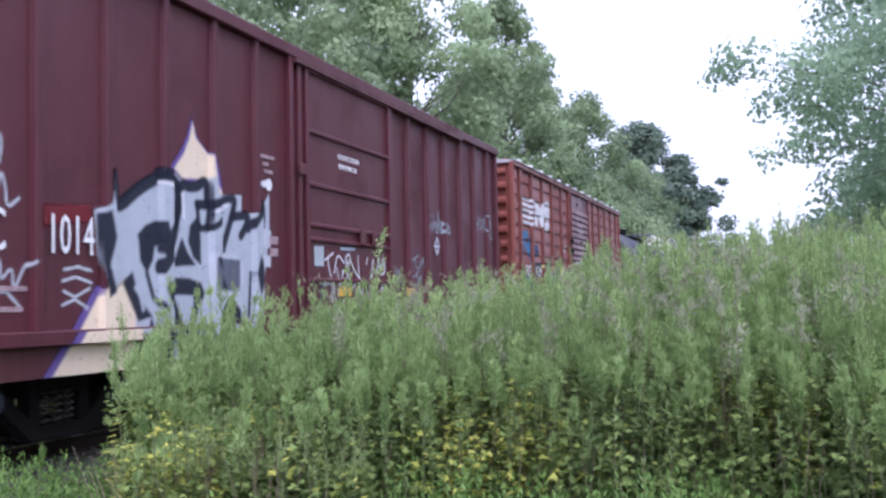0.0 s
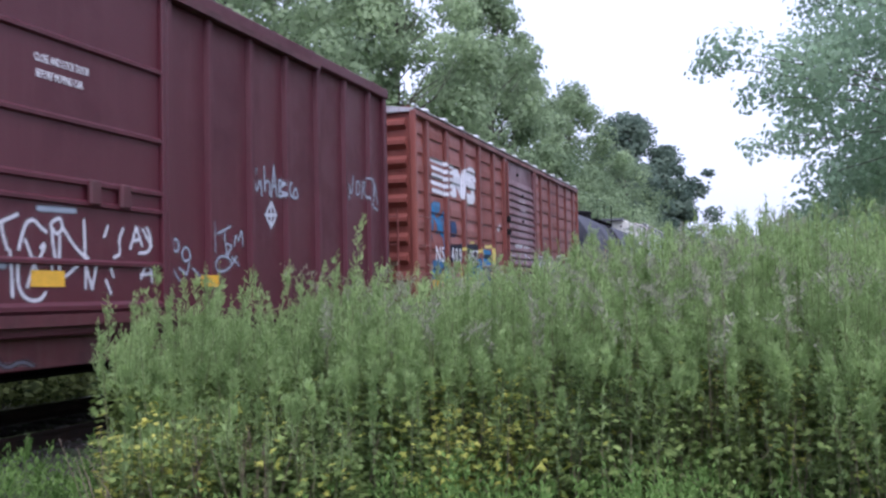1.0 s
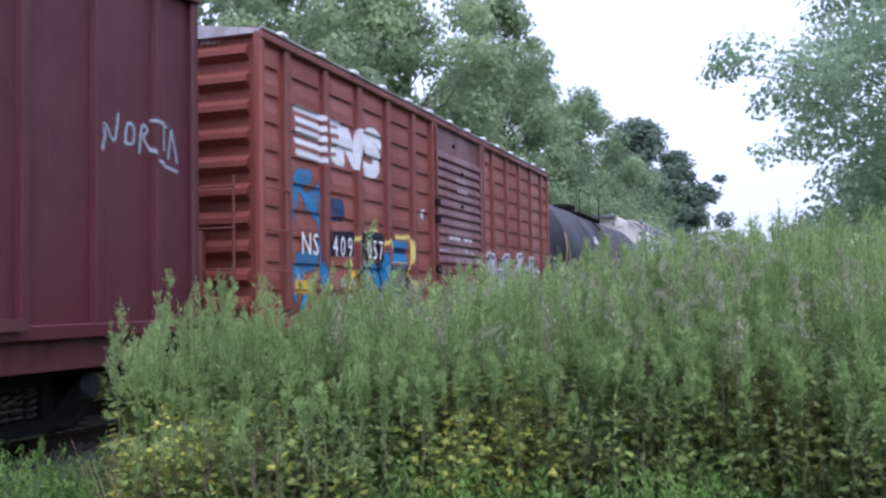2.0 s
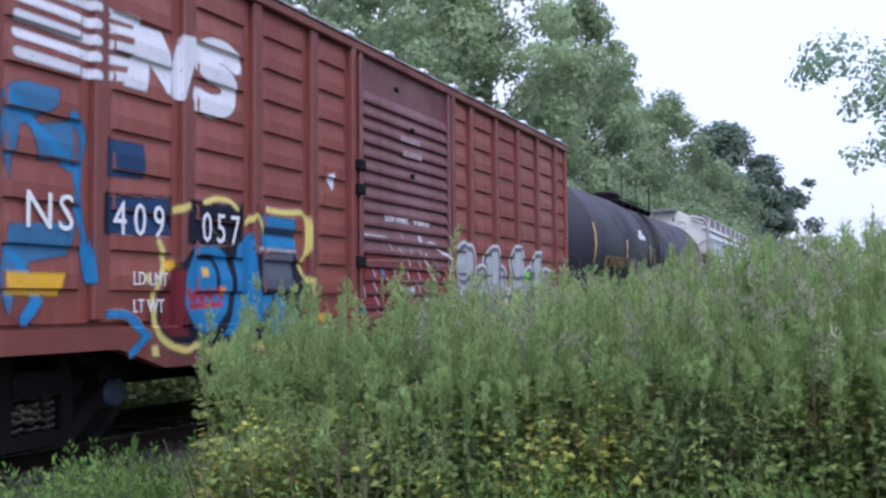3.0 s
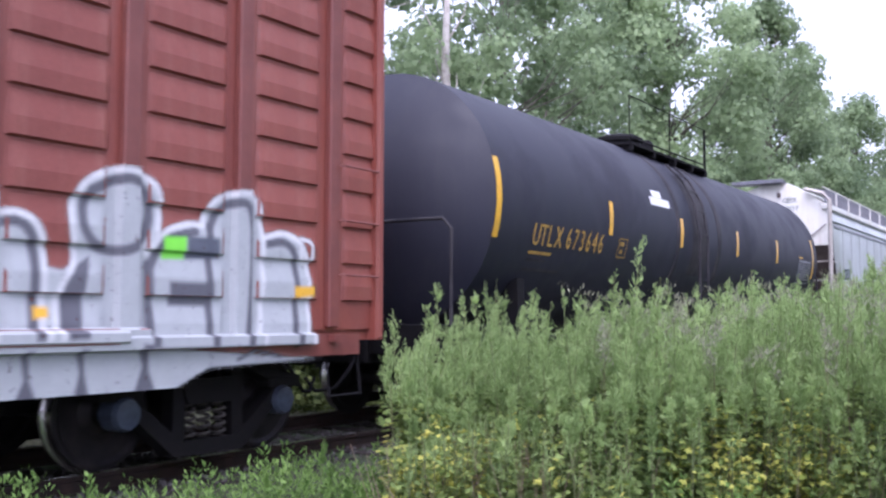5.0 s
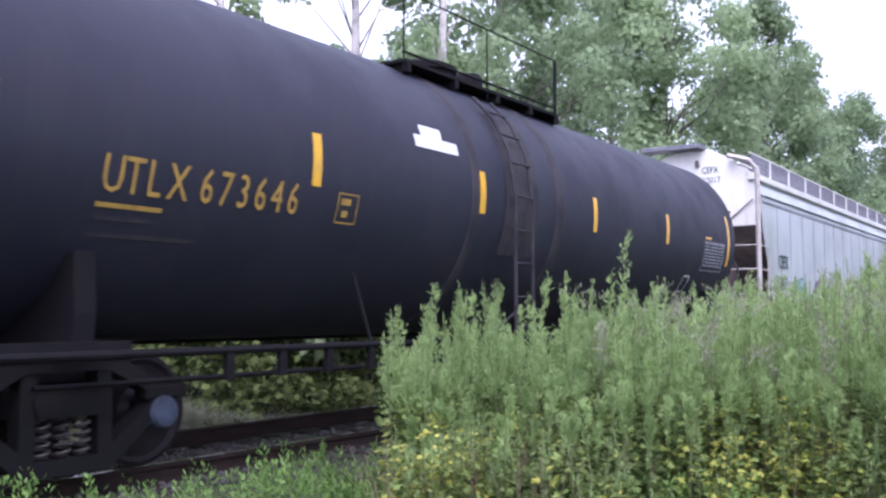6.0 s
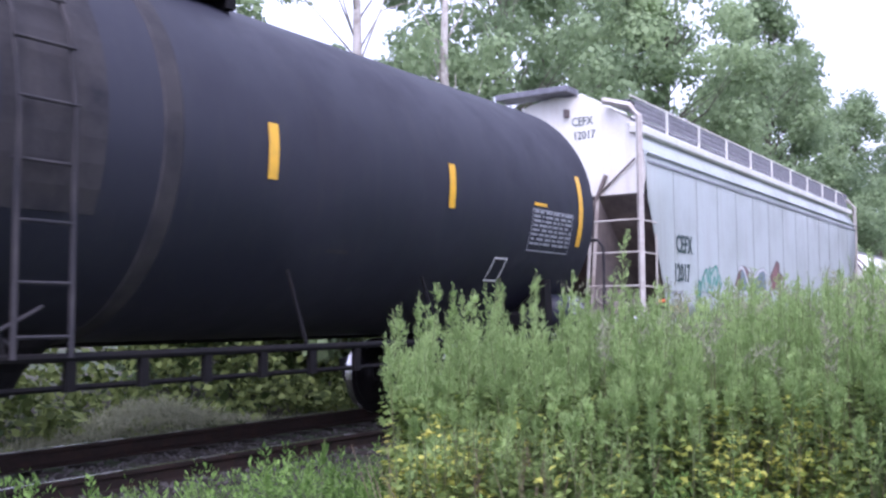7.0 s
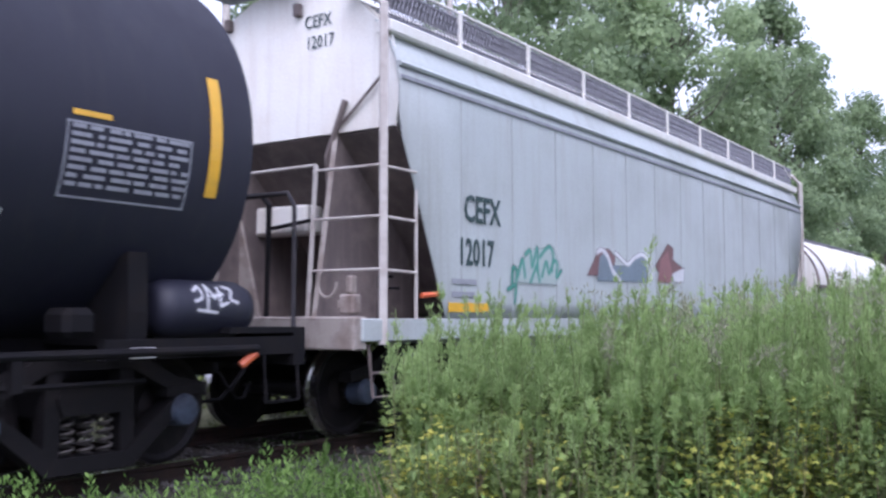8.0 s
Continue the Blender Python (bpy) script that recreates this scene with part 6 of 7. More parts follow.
    p.poly(BLACK_SPRAY, [(-4.07, 0.94), (-3.98, 0.87), (-4.15, 0.84)])
    p.poly(BLACK_SPRAY, [(-4.84, 1.16), (-4.75, 0.97), (-4.91, 0.98)])
    p.poly(BLACK_SPRAY, [(-2.76, 1.86), (-2.64, 1.64), (-2.77, 1.34), (-2.86, 1.63)])
    p.stroke(BLACK_SPRAY, 0.06, [(-4.91, 1.58), (-4.81, 1.35), (-4.65, 1.23)])
    p.stroke(BLACK_SPRAY, 0.06, [(-3.67, 1.77), (-3.46, 1.45)])
    p.stroke(BLACK_SPRAY, 0.06, [(-2.91, 1.63), (-2.96, 1.12)])
    p.stroke(WHITE_SPRAY, 0.04, [(-4.71, 2.51), (-4.54, 2.51), (-4.47, 2.42)])
    p.stroke(WHITE_SPRAY, 0.04, [(-4.29, 2.44), (-4.27, 2.19)])
    p.stroke(WHITE_SPRAY, 0.04, [(-3.75, 2.29), (-3.39, 2.4)])
    p.poly(WHITE_SPRAY, [(-2.66, 2.74), (-2.56, 2.78), (-2.43, 2.76), (-2.48, 2.69), (-2.62, 2.69)])
    p.poly(WHITE_SPRAY, [(-1.47, 2), (-1.15, 2.02), (-1.16, 1.73), (-1.48, 1.72)])
    p.poly(PALE_SPRAY, [(-2.65, 2.18), (-2.41, 2.17), (-2.42, 1.95), (-2.66, 1.96)])
    p.poly(PALE_SPRAY, [(-2.66, 1.87), (-2.42, 1.86), (-2.42, 1.71), (-2.66, 1.72)])
    p.stroke(PALE_SPRAY, 0.028, [(-6.97, 2.92), (-6.92, 2.67), (-6.83, 2.67), (-6.85, 2.43), (-6.96, 2.37)])
    p.stroke(PALE_SPRAY, 0.028, [(-6.91, 2.15), (-6.83, 2.39), (-6.79, 2.25), (-6.77, 2.07), (-6.64, 2.17)])
    p.stroke(PALE_SPRAY, 0.028, [(-6.96, 1.65), (-6.84, 1.67), (-6.85, 1.47), (-6.71, 1.61), (-6.7, 1.38), (-6.58, 1.61), (-6.49, 1.65)])
    p.stroke(PALE_SPRAY, 0.028, [(-6.96, 1.38), (-6.78, 1.4), (-6.62, 1.26)])
    p.stroke(PALE_SPRAY, 0.028, [(-6.1, 1.59), (-5.92, 1.62), (-5.74, 1.59)])
    p.stroke(PALE_SPRAY, 0.028, [(-6.12, 1.49), (-5.95, 1.53), (-5.74, 1.48)])
    p.stroke(PALE_SPRAY, 0.028, [(-6.1, 1.4), (-5.96, 1.35), (-5.76, 1.43)])
    p.stroke(PALE_SPRAY, 0.028, [(-6.12, 1.28), (-5.96, 1.33), (-5.79, 1.25)])
    p.poly(DARKRED_SPRAY, [(-6.42, 2.14), (-5.72, 2.2), (-5.72, 2.03), (-6.42, 1.95)])


def maroon_tags(p):
    p.stroke(WHITE_SPRAY, 0.03, [(-1.03, 1.85), (-0.75, 1.96)])
    p.stroke(WHITE_SPRAY, 0.03, [(-0.94, 1.89), (-0.92, 1.8), (-0.87, 1.67)])
    p.stroke(WHITE_SPRAY, 0.03, [(-0.84, 1.66), (-0.82, 1.48), (-0.81, 1.28)])
    p.stroke(WHITE_SPRAY, 0.03, [(-0.74, 1.67), (-0.69, 1.82), (-0.64, 1.91), (-0.56, 1.93), (-0.48, 1.87), (-0.41, 1.83)])
    p.stroke(WHITE_SPRAY, 0.03, [(-0.75, 1.55), (-0.75, 1.38), (-0.69, 1.28), (-0.59, 1.24), (-0.48, 1.25), (-0.42, 1.31)])
    p.stroke(WHITE_SPRAY, 0.03, [(-0.66, 1.75), (-0.6, 1.63), (-0.53, 1.5), (-0.48, 1.41)])
    p.stroke(WHITE_SPRAY, 0.03, [(-0.54, 1.6), (-0.6, 1.46), (-0.64, 1.36)])
    p.stroke(WHITE_SPRAY, 0.03, [(-0.48, 1.69), (-0.44, 1.73)])
    p.stroke(WHITE_SPRAY, 0.03, [(-0.49, 1.6), (-0.43, 1.71)])
    p.stroke(WHITE_SPRAY, 0.03, [(-0.35, 1.91), (-0.33, 1.75), (-0.3, 1.61)])
    p.stroke(WHITE_SPRAY, 0.03, [(-0.33, 1.93), (-0.23, 1.97), (-0.2, 1.88), (-0.27, 1.81), (-0.34, 1.87)])
    p.stroke(WHITE_SPRAY, 0.03, [(-0.2, 1.88), (-0.09, 1.76), (0.05, 1.65), (0.14, 1.62)])
    p.stroke(WHITE_SPRAY, 0.03, [(0.08, 1.96), (0.09, 1.79), (0.1, 1.57), (0.1, 1.35)])
    p.stroke(WHITE_SPRAY, 0.03, [(-0.24, 1.8), (-0.25, 1.56), (-0.24, 1.43)])
    p.stroke(WHITE_SPRAY, 0.03, [(0.01, 1.56), (-0.17, 1.45)])
    p.stroke(WHITE_SPRAY, 0.03, [(-0.34, 1.56), (-0.34, 1.43)])
    p.stroke(WHITE_SPRAY, 0.03, [(0.1, 1.57), (0.19, 1.34), (0.26, 1.58)])
    p.stroke(WHITE_SPRAY, 0.03, [(0.42, 1.93), (0.37, 1.83)])
    p.stroke(WHITE_SPRAY, 0.03, [(0.65, 1.92), (0.58, 1.8), (0.61, 1.67), (0.51, 1.64)])
    p.stroke(WHITE_SPRAY, 0.03, [(0.76, 1.73), (0.86, 1.95), (0.95, 1.77)])
    p.stroke(WHITE_SPRAY, 0.03, [(0.8, 1.81), (0.92, 1.83)])
    p.stroke(WHITE_SPRAY, 0.03, [(1.03, 1.95), (1.1, 1.86), (1.08, 1.71), (0.9, 1.69)])
    p.stroke(WHITE_SPRAY, 0.03, [(0.96, 1.93), (1.11, 1.77)])
    p.stroke(WHITE_SPRAY, 0.03, [(0.46, 1.53), (0.5, 1.46)])
    p.stroke(WHITE_SPRAY, 0.03, [(0.39, 1.42), (0.46, 1.3)])
    p.stroke(WHITE_SPRAY, 0.03, [(0.93, 1.44), (0.98, 1.54), (1.06, 1.58), (1.11, 1.5), (1.11, 1.41)])
    p.stroke(WHITE_SPRAY, 0.03, [(0.93, 1.48), (1.1, 1.49)])
    p.stroke(HAZE_SPRAY, 0.028, [(1.53, 2.07), (1.54, 1.79)])
    p.stroke(HAZE_SPRAY, 0.028, [(1.57, 1.79), (1.58, 1.87), (1.66, 1.86), (1.68, 1.75), (1.59, 1.73), (1.57, 1.79)])
    p.stroke(HAZE_SPRAY, 0.028, [(1.73, 1.72), (1.78, 1.79), (1.87, 1.77), (1.9, 1.66), (1.77, 1.63), (1.73, 1.72)])
    p.stroke(HAZE_SPRAY, 0.028, [(1.56, 1.55), (1.68, 1.43)])
    p.stroke(HAZE_SPRAY, 0.028, [(1.68, 1.56), (1.82, 1.49), (1.87, 1.61)])
    p.stroke(HAZE_SPRAY, 0.028, [(1.94, 1.56), (2.14, 1.45)])
    p.stroke(HAZE_SPRAY, 0.028, [(2.39, 2.09), (2.4, 1.76)])
    p.stroke(HAZE_SPRAY, 0.028, [(2.46, 1.97), (2.75, 2.07)])
    p.stroke(HAZE_SPRAY, 0.028, [(2.6, 2.01), (2.62, 1.83), (2.67, 1.73), (2.62, 1.73)])
    p.stroke(HAZE_SPRAY, 0.028, [(2.67, 1.73), (2.76, 1.84), (2.65, 1.86)])
    p.stroke(HAZE_SPRAY, 0.028, [(2.82, 1.84), (2.85, 1.99), (2.92, 1.89), (2.99, 2.07), (3.02, 1.85)])
    p.stroke(HAZE_SPRAY, 0.028, [(2.4, 1.62), (2.48, 1.71), (2.67, 1.71), (2.78, 1.63), (2.61, 1.54), (2.43, 1.54), (2.4, 1.62)])
    p.stroke(HAZE_SPRAY, 0.028, [(2.78, 1.63), (2.87, 1.72)])
    p.stroke(HAZE_SPRAY, 0.028, [(2.76, 1.71), (2.92, 1.61)])
    p.poly(PLATE_SPRAY, [(-1.35, 2.03), (-1.05, 2.04), (-1.06, 1.76), (-1.35, 1.76)])
    p.stroke(HAZE_SPRAY, 0.05, [(-0.51, 2.03), (-0.04, 2.04)])
    p.stroke(HAZE_SPRAY, 0.05, [(-1.09, 1.52), (-0.9, 1.53)])
    p.stroke(STEEL_SPRAY, 0.05, [(-1.12, 1.5), (-1.16, 1.4), (-1.15, 1.26)])
    for line in ([(3.28, 2.8), (3.36, 2.5), (3.46, 2.72), (3.5, 2.5)], [(3.56, 2.86), (3.58, 2.52), (3.58, 2.68), (3.7, 2.7), (3.7, 2.52)], [(3.74, 2.5), (3.82, 2.9), (3.88, 2.52)],
                 [(3.77, 2.64), (3.87, 2.65)], [(3.95, 2.52), (3.95, 2.76), (4.05, 2.7), (3.97, 2.62), (4.08, 2.55), (3.95, 2.52)], [(4.26, 2.72), (4.13, 2.72), (4.13, 2.54), (4.26, 2.54)], [(4.33, 2.56), (4.42, 2.7), (4.5, 2.56), (4.36, 2.54)]):
        p.stroke(HAZE_SPRAY, 0.036, line)
    p.stroke(PALE_SPRAY, 0.045, [(3.74, 2.43), (3.58, 2.26), (3.73, 2.11), (3.87, 2.28), (3.74, 2.43)])
    p.stroke(PALE_SPRAY, 0.045, [(3.58, 2.26), (3.87, 2.28)])
    p.stroke(PALE_SPRAY, 0.045, [(3.73, 2.41), (3.72, 2.11)])
    for line in ([(6.02, 2.66), (6.12, 2.98), (6.28, 2.72), (6.34, 3.04)], [(6.44, 2.78), (6.46, 2.98), (6.58, 2.98), (6.58, 2.78), (6.44, 2.78)], [(6.66, 2.72), (6.7, 3.02), (6.82, 2.96), (6.7, 2.88), (6.86, 2.74)],
                 [(6.84, 3.06), (7.12, 3.04)], [(6.98, 3.04), (6.98, 2.78)], [(7.14, 2.72), (7.2, 3.02), (7.3, 2.7)], [(6.9, 2.66), (7.3, 2.6)]):
        p.stroke(HAZE_SPRAY, 0.034, line)
    p.stroke(GREY_SPRAY, 0.04, [(-1.28, 0.86), (-1.13, 0.7), (-0.97, 0.83), (-0.82, 0.68), (-0.61, 0.75), (-0.4, 0.62)])
    p.stroke(GREY_SPRAY, 0.04, [(-0.31, 0.62), (0.26, 0.59)])


def russet_mark(p):
    p.stroke(WHITE_SPRAY, 0.085, [(-6.73, 3.75), (-5.91, 3.74)])
    p.stroke(WHITE_SPRAY, 0.085, [(-6.73, 3.6), (-5.91, 3.59)])
    p.stroke(WHITE_SPRAY, 0.085, [(-6.73, 3.46), (-5.91, 3.45)])
    p.stroke(WHITE_SPRAY, 0.085, [(-6.73, 3.32), (-5.91, 3.31)])
    p.stroke(WHITE_SPRAY, 0.085, [(-6.73, 3.17), (-5.9, 3.16)])
    p.stroke(WHITE_SPRAY, 0.085, [(-5.75, 3.74), (-5.38, 3.75)])
    p.stroke(WHITE_SPRAY, 0.085, [(-5.75, 3.61), (-5.38, 3.63)])
    p.stroke(WHITE_SPRAY, 0.085, [(-5.74, 3.47), (-5.38, 3.49)])
    p.stroke(WHITE_SPRAY, 0.085, [(-5.74, 3.34), (-5.38, 3.37)])
    p.stroke(WHITE_SPRAY, 0.085, [(-5.74, 3.2), (-5.38, 3.23)])
    p.poly(WHITE_SPRAY, [(-5.43, 3.73), (-5.05, 3.75), (-4.91, 3.47), (-4.8, 3.78), (-4.54, 3.8), (-4.79, 3.15), (-5.01, 3.18), (-5.2, 3.41), (-5.28, 3.14), (-5.58, 3.14), (-5.46, 3.42)])
    p.stroke(WHITE_SPRAY, 0.235, [(-3.94, 3.7), (-4.12, 3.77), (-4.39, 3.75), (-4.51, 3.64), (-4.42, 3.54), (-4.16, 3.53), (-4, 3.44), (-4.08, 3.24), (-4.34, 3.18), (-4.56, 3.23)])
    p.poly(TEAL_SPRAY, [(-6.79, 2.92), (-6.64, 2.97), (-6.28, 2.97), (-6.33, 2.81), (-6.69, 2.61), (-6.74, 2.38), (-6.78, 2.2), (-6.86, 2.59)])
    p.poly(TEAL_SPRAY, [(-6.59, 2.63), (-6.12, 2.75), (-6.15, 2.44), (-6.49, 2.37)])
    p.poly(TEAL_SPRAY, [(-6.78, 1.86), (-6.11, 1.92), (-6.17, 1.65), (-6.58, 1.58), (-6.77, 1.17), (-6.85, 1.45)])
    p.stroke(BLUE_SPRAY, 0.1, [(-6.15, 2.77), (-6.01, 2.7), (-6.11, 2.2), (-5.94, 1.47)])
    p.stroke(BLUE_SPRAY, 0.1, [(-6.79, 2.83), (-6.17, 2.37)])
    p.stroke(BLUE_SPRAY, 0.1, [(-6.73, 1.63), (-6.48, 1.29), (-6.63, 1.14)])
    p.poly(GOLD_SPRAY, [(-6.8, 1.5), (-6.22, 1.5), (-6.27, 1.32), (-6.78, 1.33)])
    p.poly(NAVY_SPRAY, [(-5.78, 2.66), (-5.29, 2.67), (-5.29, 2.36), (-5.78, 2.34)])
    p.poly(BLACK_SPRAY, [(-5.83, 2.19), (-4.9, 2.24), (-4.9, 1.88), (-5.83, 1.84)])
    p.poly(BLACK_SPRAY, [(-4.73, 2.23), (-3.78, 2.28), (-3.78, 1.84), (-4.73, 1.82)])


def russet_blue(p):
    p.poly(BLACK_SPRAY, [(-4.72, 2.17), (-3.83, 2.25), (-3.83, 1.84), (-4.66, 1.77), (-4.88, 1.57), (-5.07, 1.34), (-5.14, 1.03), (-4.97, 0.91), (-4.58, 0.88), (-3.94, 0.8), (-3.24, 0.86), (-2.83, 0.94), (-2.61, 1.22), (-2.68, 1.65), (-2.83, 1.81), (-3.63, 1.77), (-3.94, 1.83)])
    p.poly(DARKRED_SPRAY, [(-4.88, 1.57), (-5.05, 1.32), (-5.09, 1.07), (-4.94, 0.96), (-4.68, 0.95), (-4.75, 1.25), (-4.74, 1.58)])
    p.poly(BLUE_SPRAY, [(-4.63, 1.74), (-4.56, 1.8), (-4.24, 1.82), (-4.06, 1.7), (-3.98, 1.45), (-4.02, 1.2), (-4.16, 1.04), (-4.45, 0.97), (-4.65, 1.06), (-4.77, 1.25), (-4.75, 1.53)])
    p.poly(BLUE_SPRAY, [(-3.91, 1.84), (-3.67, 1.99), (-3.58, 1.56), (-3.46, 1.14), (-3.58, 1.03), (-3.85, 1), (-3.95, 0.95), (-4.16, 0.94), (-4.02, 1.09), (-3.9, 1.35), (-3.93, 1.71)])
    p.poly(BLUE_SPRAY, [(-3.53, 2.19), (-2.83, 2.18), (-2.81, 1.86), (-3.53, 1.83)])
    p.poly(BLUE_SPRAY, [(-3.56, 1.33), (-3.11, 1.36), (-2.81, 1.13), (-2.9, 0.92), (-3.28, 0.92), (-3.5, 1.09)])
    p.poly(STEEL_SPRAY, [(-3.51, 1.78), (-2.87, 1.81), (-2.87, 1.4), (-3.51, 1.42)])
    p.stroke(BLACK_SPRAY, 0.06, [(-4.49, 1.7), (-4.31, 1.71), (-4.22, 1.59), (-4.22, 1.42)])
    p.stroke(BLACK_SPRAY, 0.07, [(-4.06, 1.8), (-3.94, 1.6), (-3.96, 1.35), (-4.05, 1.15), (-4.24, 1)])
    p.stroke(BLACK_SPRAY, 0.06, [(-3.5, 2.02), (-3.29, 2.01), (-2.83, 2.01)])
    p.stroke(PALE_SPRAY, 0.03, [(-3.56, 1.83), (-2.83, 1.83)])
    p.stroke(BLACK_SPRAY, 0.06, [(-3.2, 1.3), (-3.37, 1.14), (-3.52, 1.01)])
    p.stroke(RED_SPRAY, 0.06, [(-4.72, 1.37), (-4.67, 1.27), (-4.62, 1.4), (-4.56, 1.27), (-4.51, 1.4), (-4.45, 1.27), (-4.38, 1.4), (-4.31, 1.3), (-4.24, 1.41), (-4.13, 1.32)])
    p.stroke(RED_SPRAY, 0.06, [(-4.69, 1.23), (-4.17, 1.25)])
    p.poly(ORANGE_SPRAY, [(-4.2, 1.42), (-4.11, 1.42), (-4.09, 1.36), (-4.18, 1.34)])
    p.poly(GOLD_SPRAY, [(-4.47, 1.6), (-4.37, 1.6), (-4.37, 1.52), (-4.47, 1.51)])
    p.stroke(YELLOW_SPRAY, 0.07, [(-4.72, 2.17), (-4.85, 2.12)])
    p.stroke(YELLOW_SPRAY, 0.07, [(-5.1, 1.81), (-4.99, 1.64), (-5.13, 1.41), (-5.18, 1.16), (-5.12, 0.98), (-4.96, 0.88), (-4.7, 0.81), (-4.57, 0.88), (-4.43, 0.8), (-4.29, 0.8), (-4.19, 0.86), (-4.07, 0.78), (-3.89, 0.77), (-3.75, 0.86), (-3.57, 0.82), (-3.4, 0.86), (-3.18, 0.77)])
    p.stroke(YELLOW_SPRAY, 0.07, [(-3.55, 0.82), (-3.16, 0.75), (-2.83, 0.8), (-2.58, 0.92), (-2.44, 1.16), (-2.49, 1.5), (-2.67, 1.59), (-2.73, 1.73), (-2.53, 1.82), (-2.53, 2.3), (-3.05, 2.24), (-3.53, 2.26)])
    p.stroke(YELLOW_SPRAY, 0.06, [(-4.43, 2.23), (-4.25, 2.29), (-4.02, 2.29), (-3.91, 2.22)])
    p.poly(GOLD_SPRAY, [(-5.01, 1.64), (-4.88, 1.67), (-4.82, 1.61), (-4.91, 1.55), (-4.99, 1.56)])
    p.stroke(YELLOW_SPRAY, 0.06, [(-3.73, 2.08), (-3.59, 2.19), (-3.49, 2.02)])
    p.poly(YELLOW_SPRAY, [(-5.29, 1.52), (-5.22, 1.53), (-5.19, 1.45), (-5.26, 1.43), (-5.3, 1.47)])
    p.poly(YELLOW_SPRAY, [(-5.21, 0.88), (-5.12, 0.89), (-5.1, 0.78), (-5.19, 0.79)])
    p.poly(YELLOW_SPRAY, [(-2.53, 1.55), (-2.43, 1.55), (-2.41, 1.47), (-2.51, 1.45)])
    p.poly(NAVY_SPRAY, [(-5.72, 2.16), (-4.99, 2.21), (-4.95, 1.88), (-5.72, 1.85)])
    p.stroke(BLUE_SPRAY, 0.07, [(-5.7, 1.17), (-5.49, 1.17), (-5.38, 1.04), (-5.24, 0.97)])
    p.stroke(BLUE_SPRAY, 0.07, [(-5.46, 0.83), (-5.27, 0.97), (-5.41, 1.12)])
    p.stroke(PALE_SPRAY, 0.04, [(-2.47, 0.94), (-2.34, 0.97), (-2.37, 0.83), (-2.45, 0.81)])
    p.stroke(PALE_SPRAY, 0.04, [(-2.3, 0.95), (-2.19, 0.95)])
    p.stroke(PALE_SPRAY, 0.04, [(-2.25, 0.95), (-2.25, 0.79)])
    p.stroke(PALE_SPRAY, 0.04, [(-2.15, 0.92), (-2.03, 0.92), (-2.06, 0.82), (-2.15, 0.81)])
    p.stroke(PALE_SPRAY, 0.04, [(-1.99, 0.95), (-1.93, 0.79), (-1.87, 0.92), (-1.82, 0.78), (-1.77, 0.95)])
    p.poly(GOLD_SPRAY, [(-2.49, 1.14), (-2.03, 1.14), (-2.03, 1.04), (-2.48, 1.03)])
    p.poly(WHITE_SPRAY, [(-2.1, 2.78), (-1.94, 2.82), (-1.91, 2.7), (-1.99, 2.6), (-2.07, 2.69)])


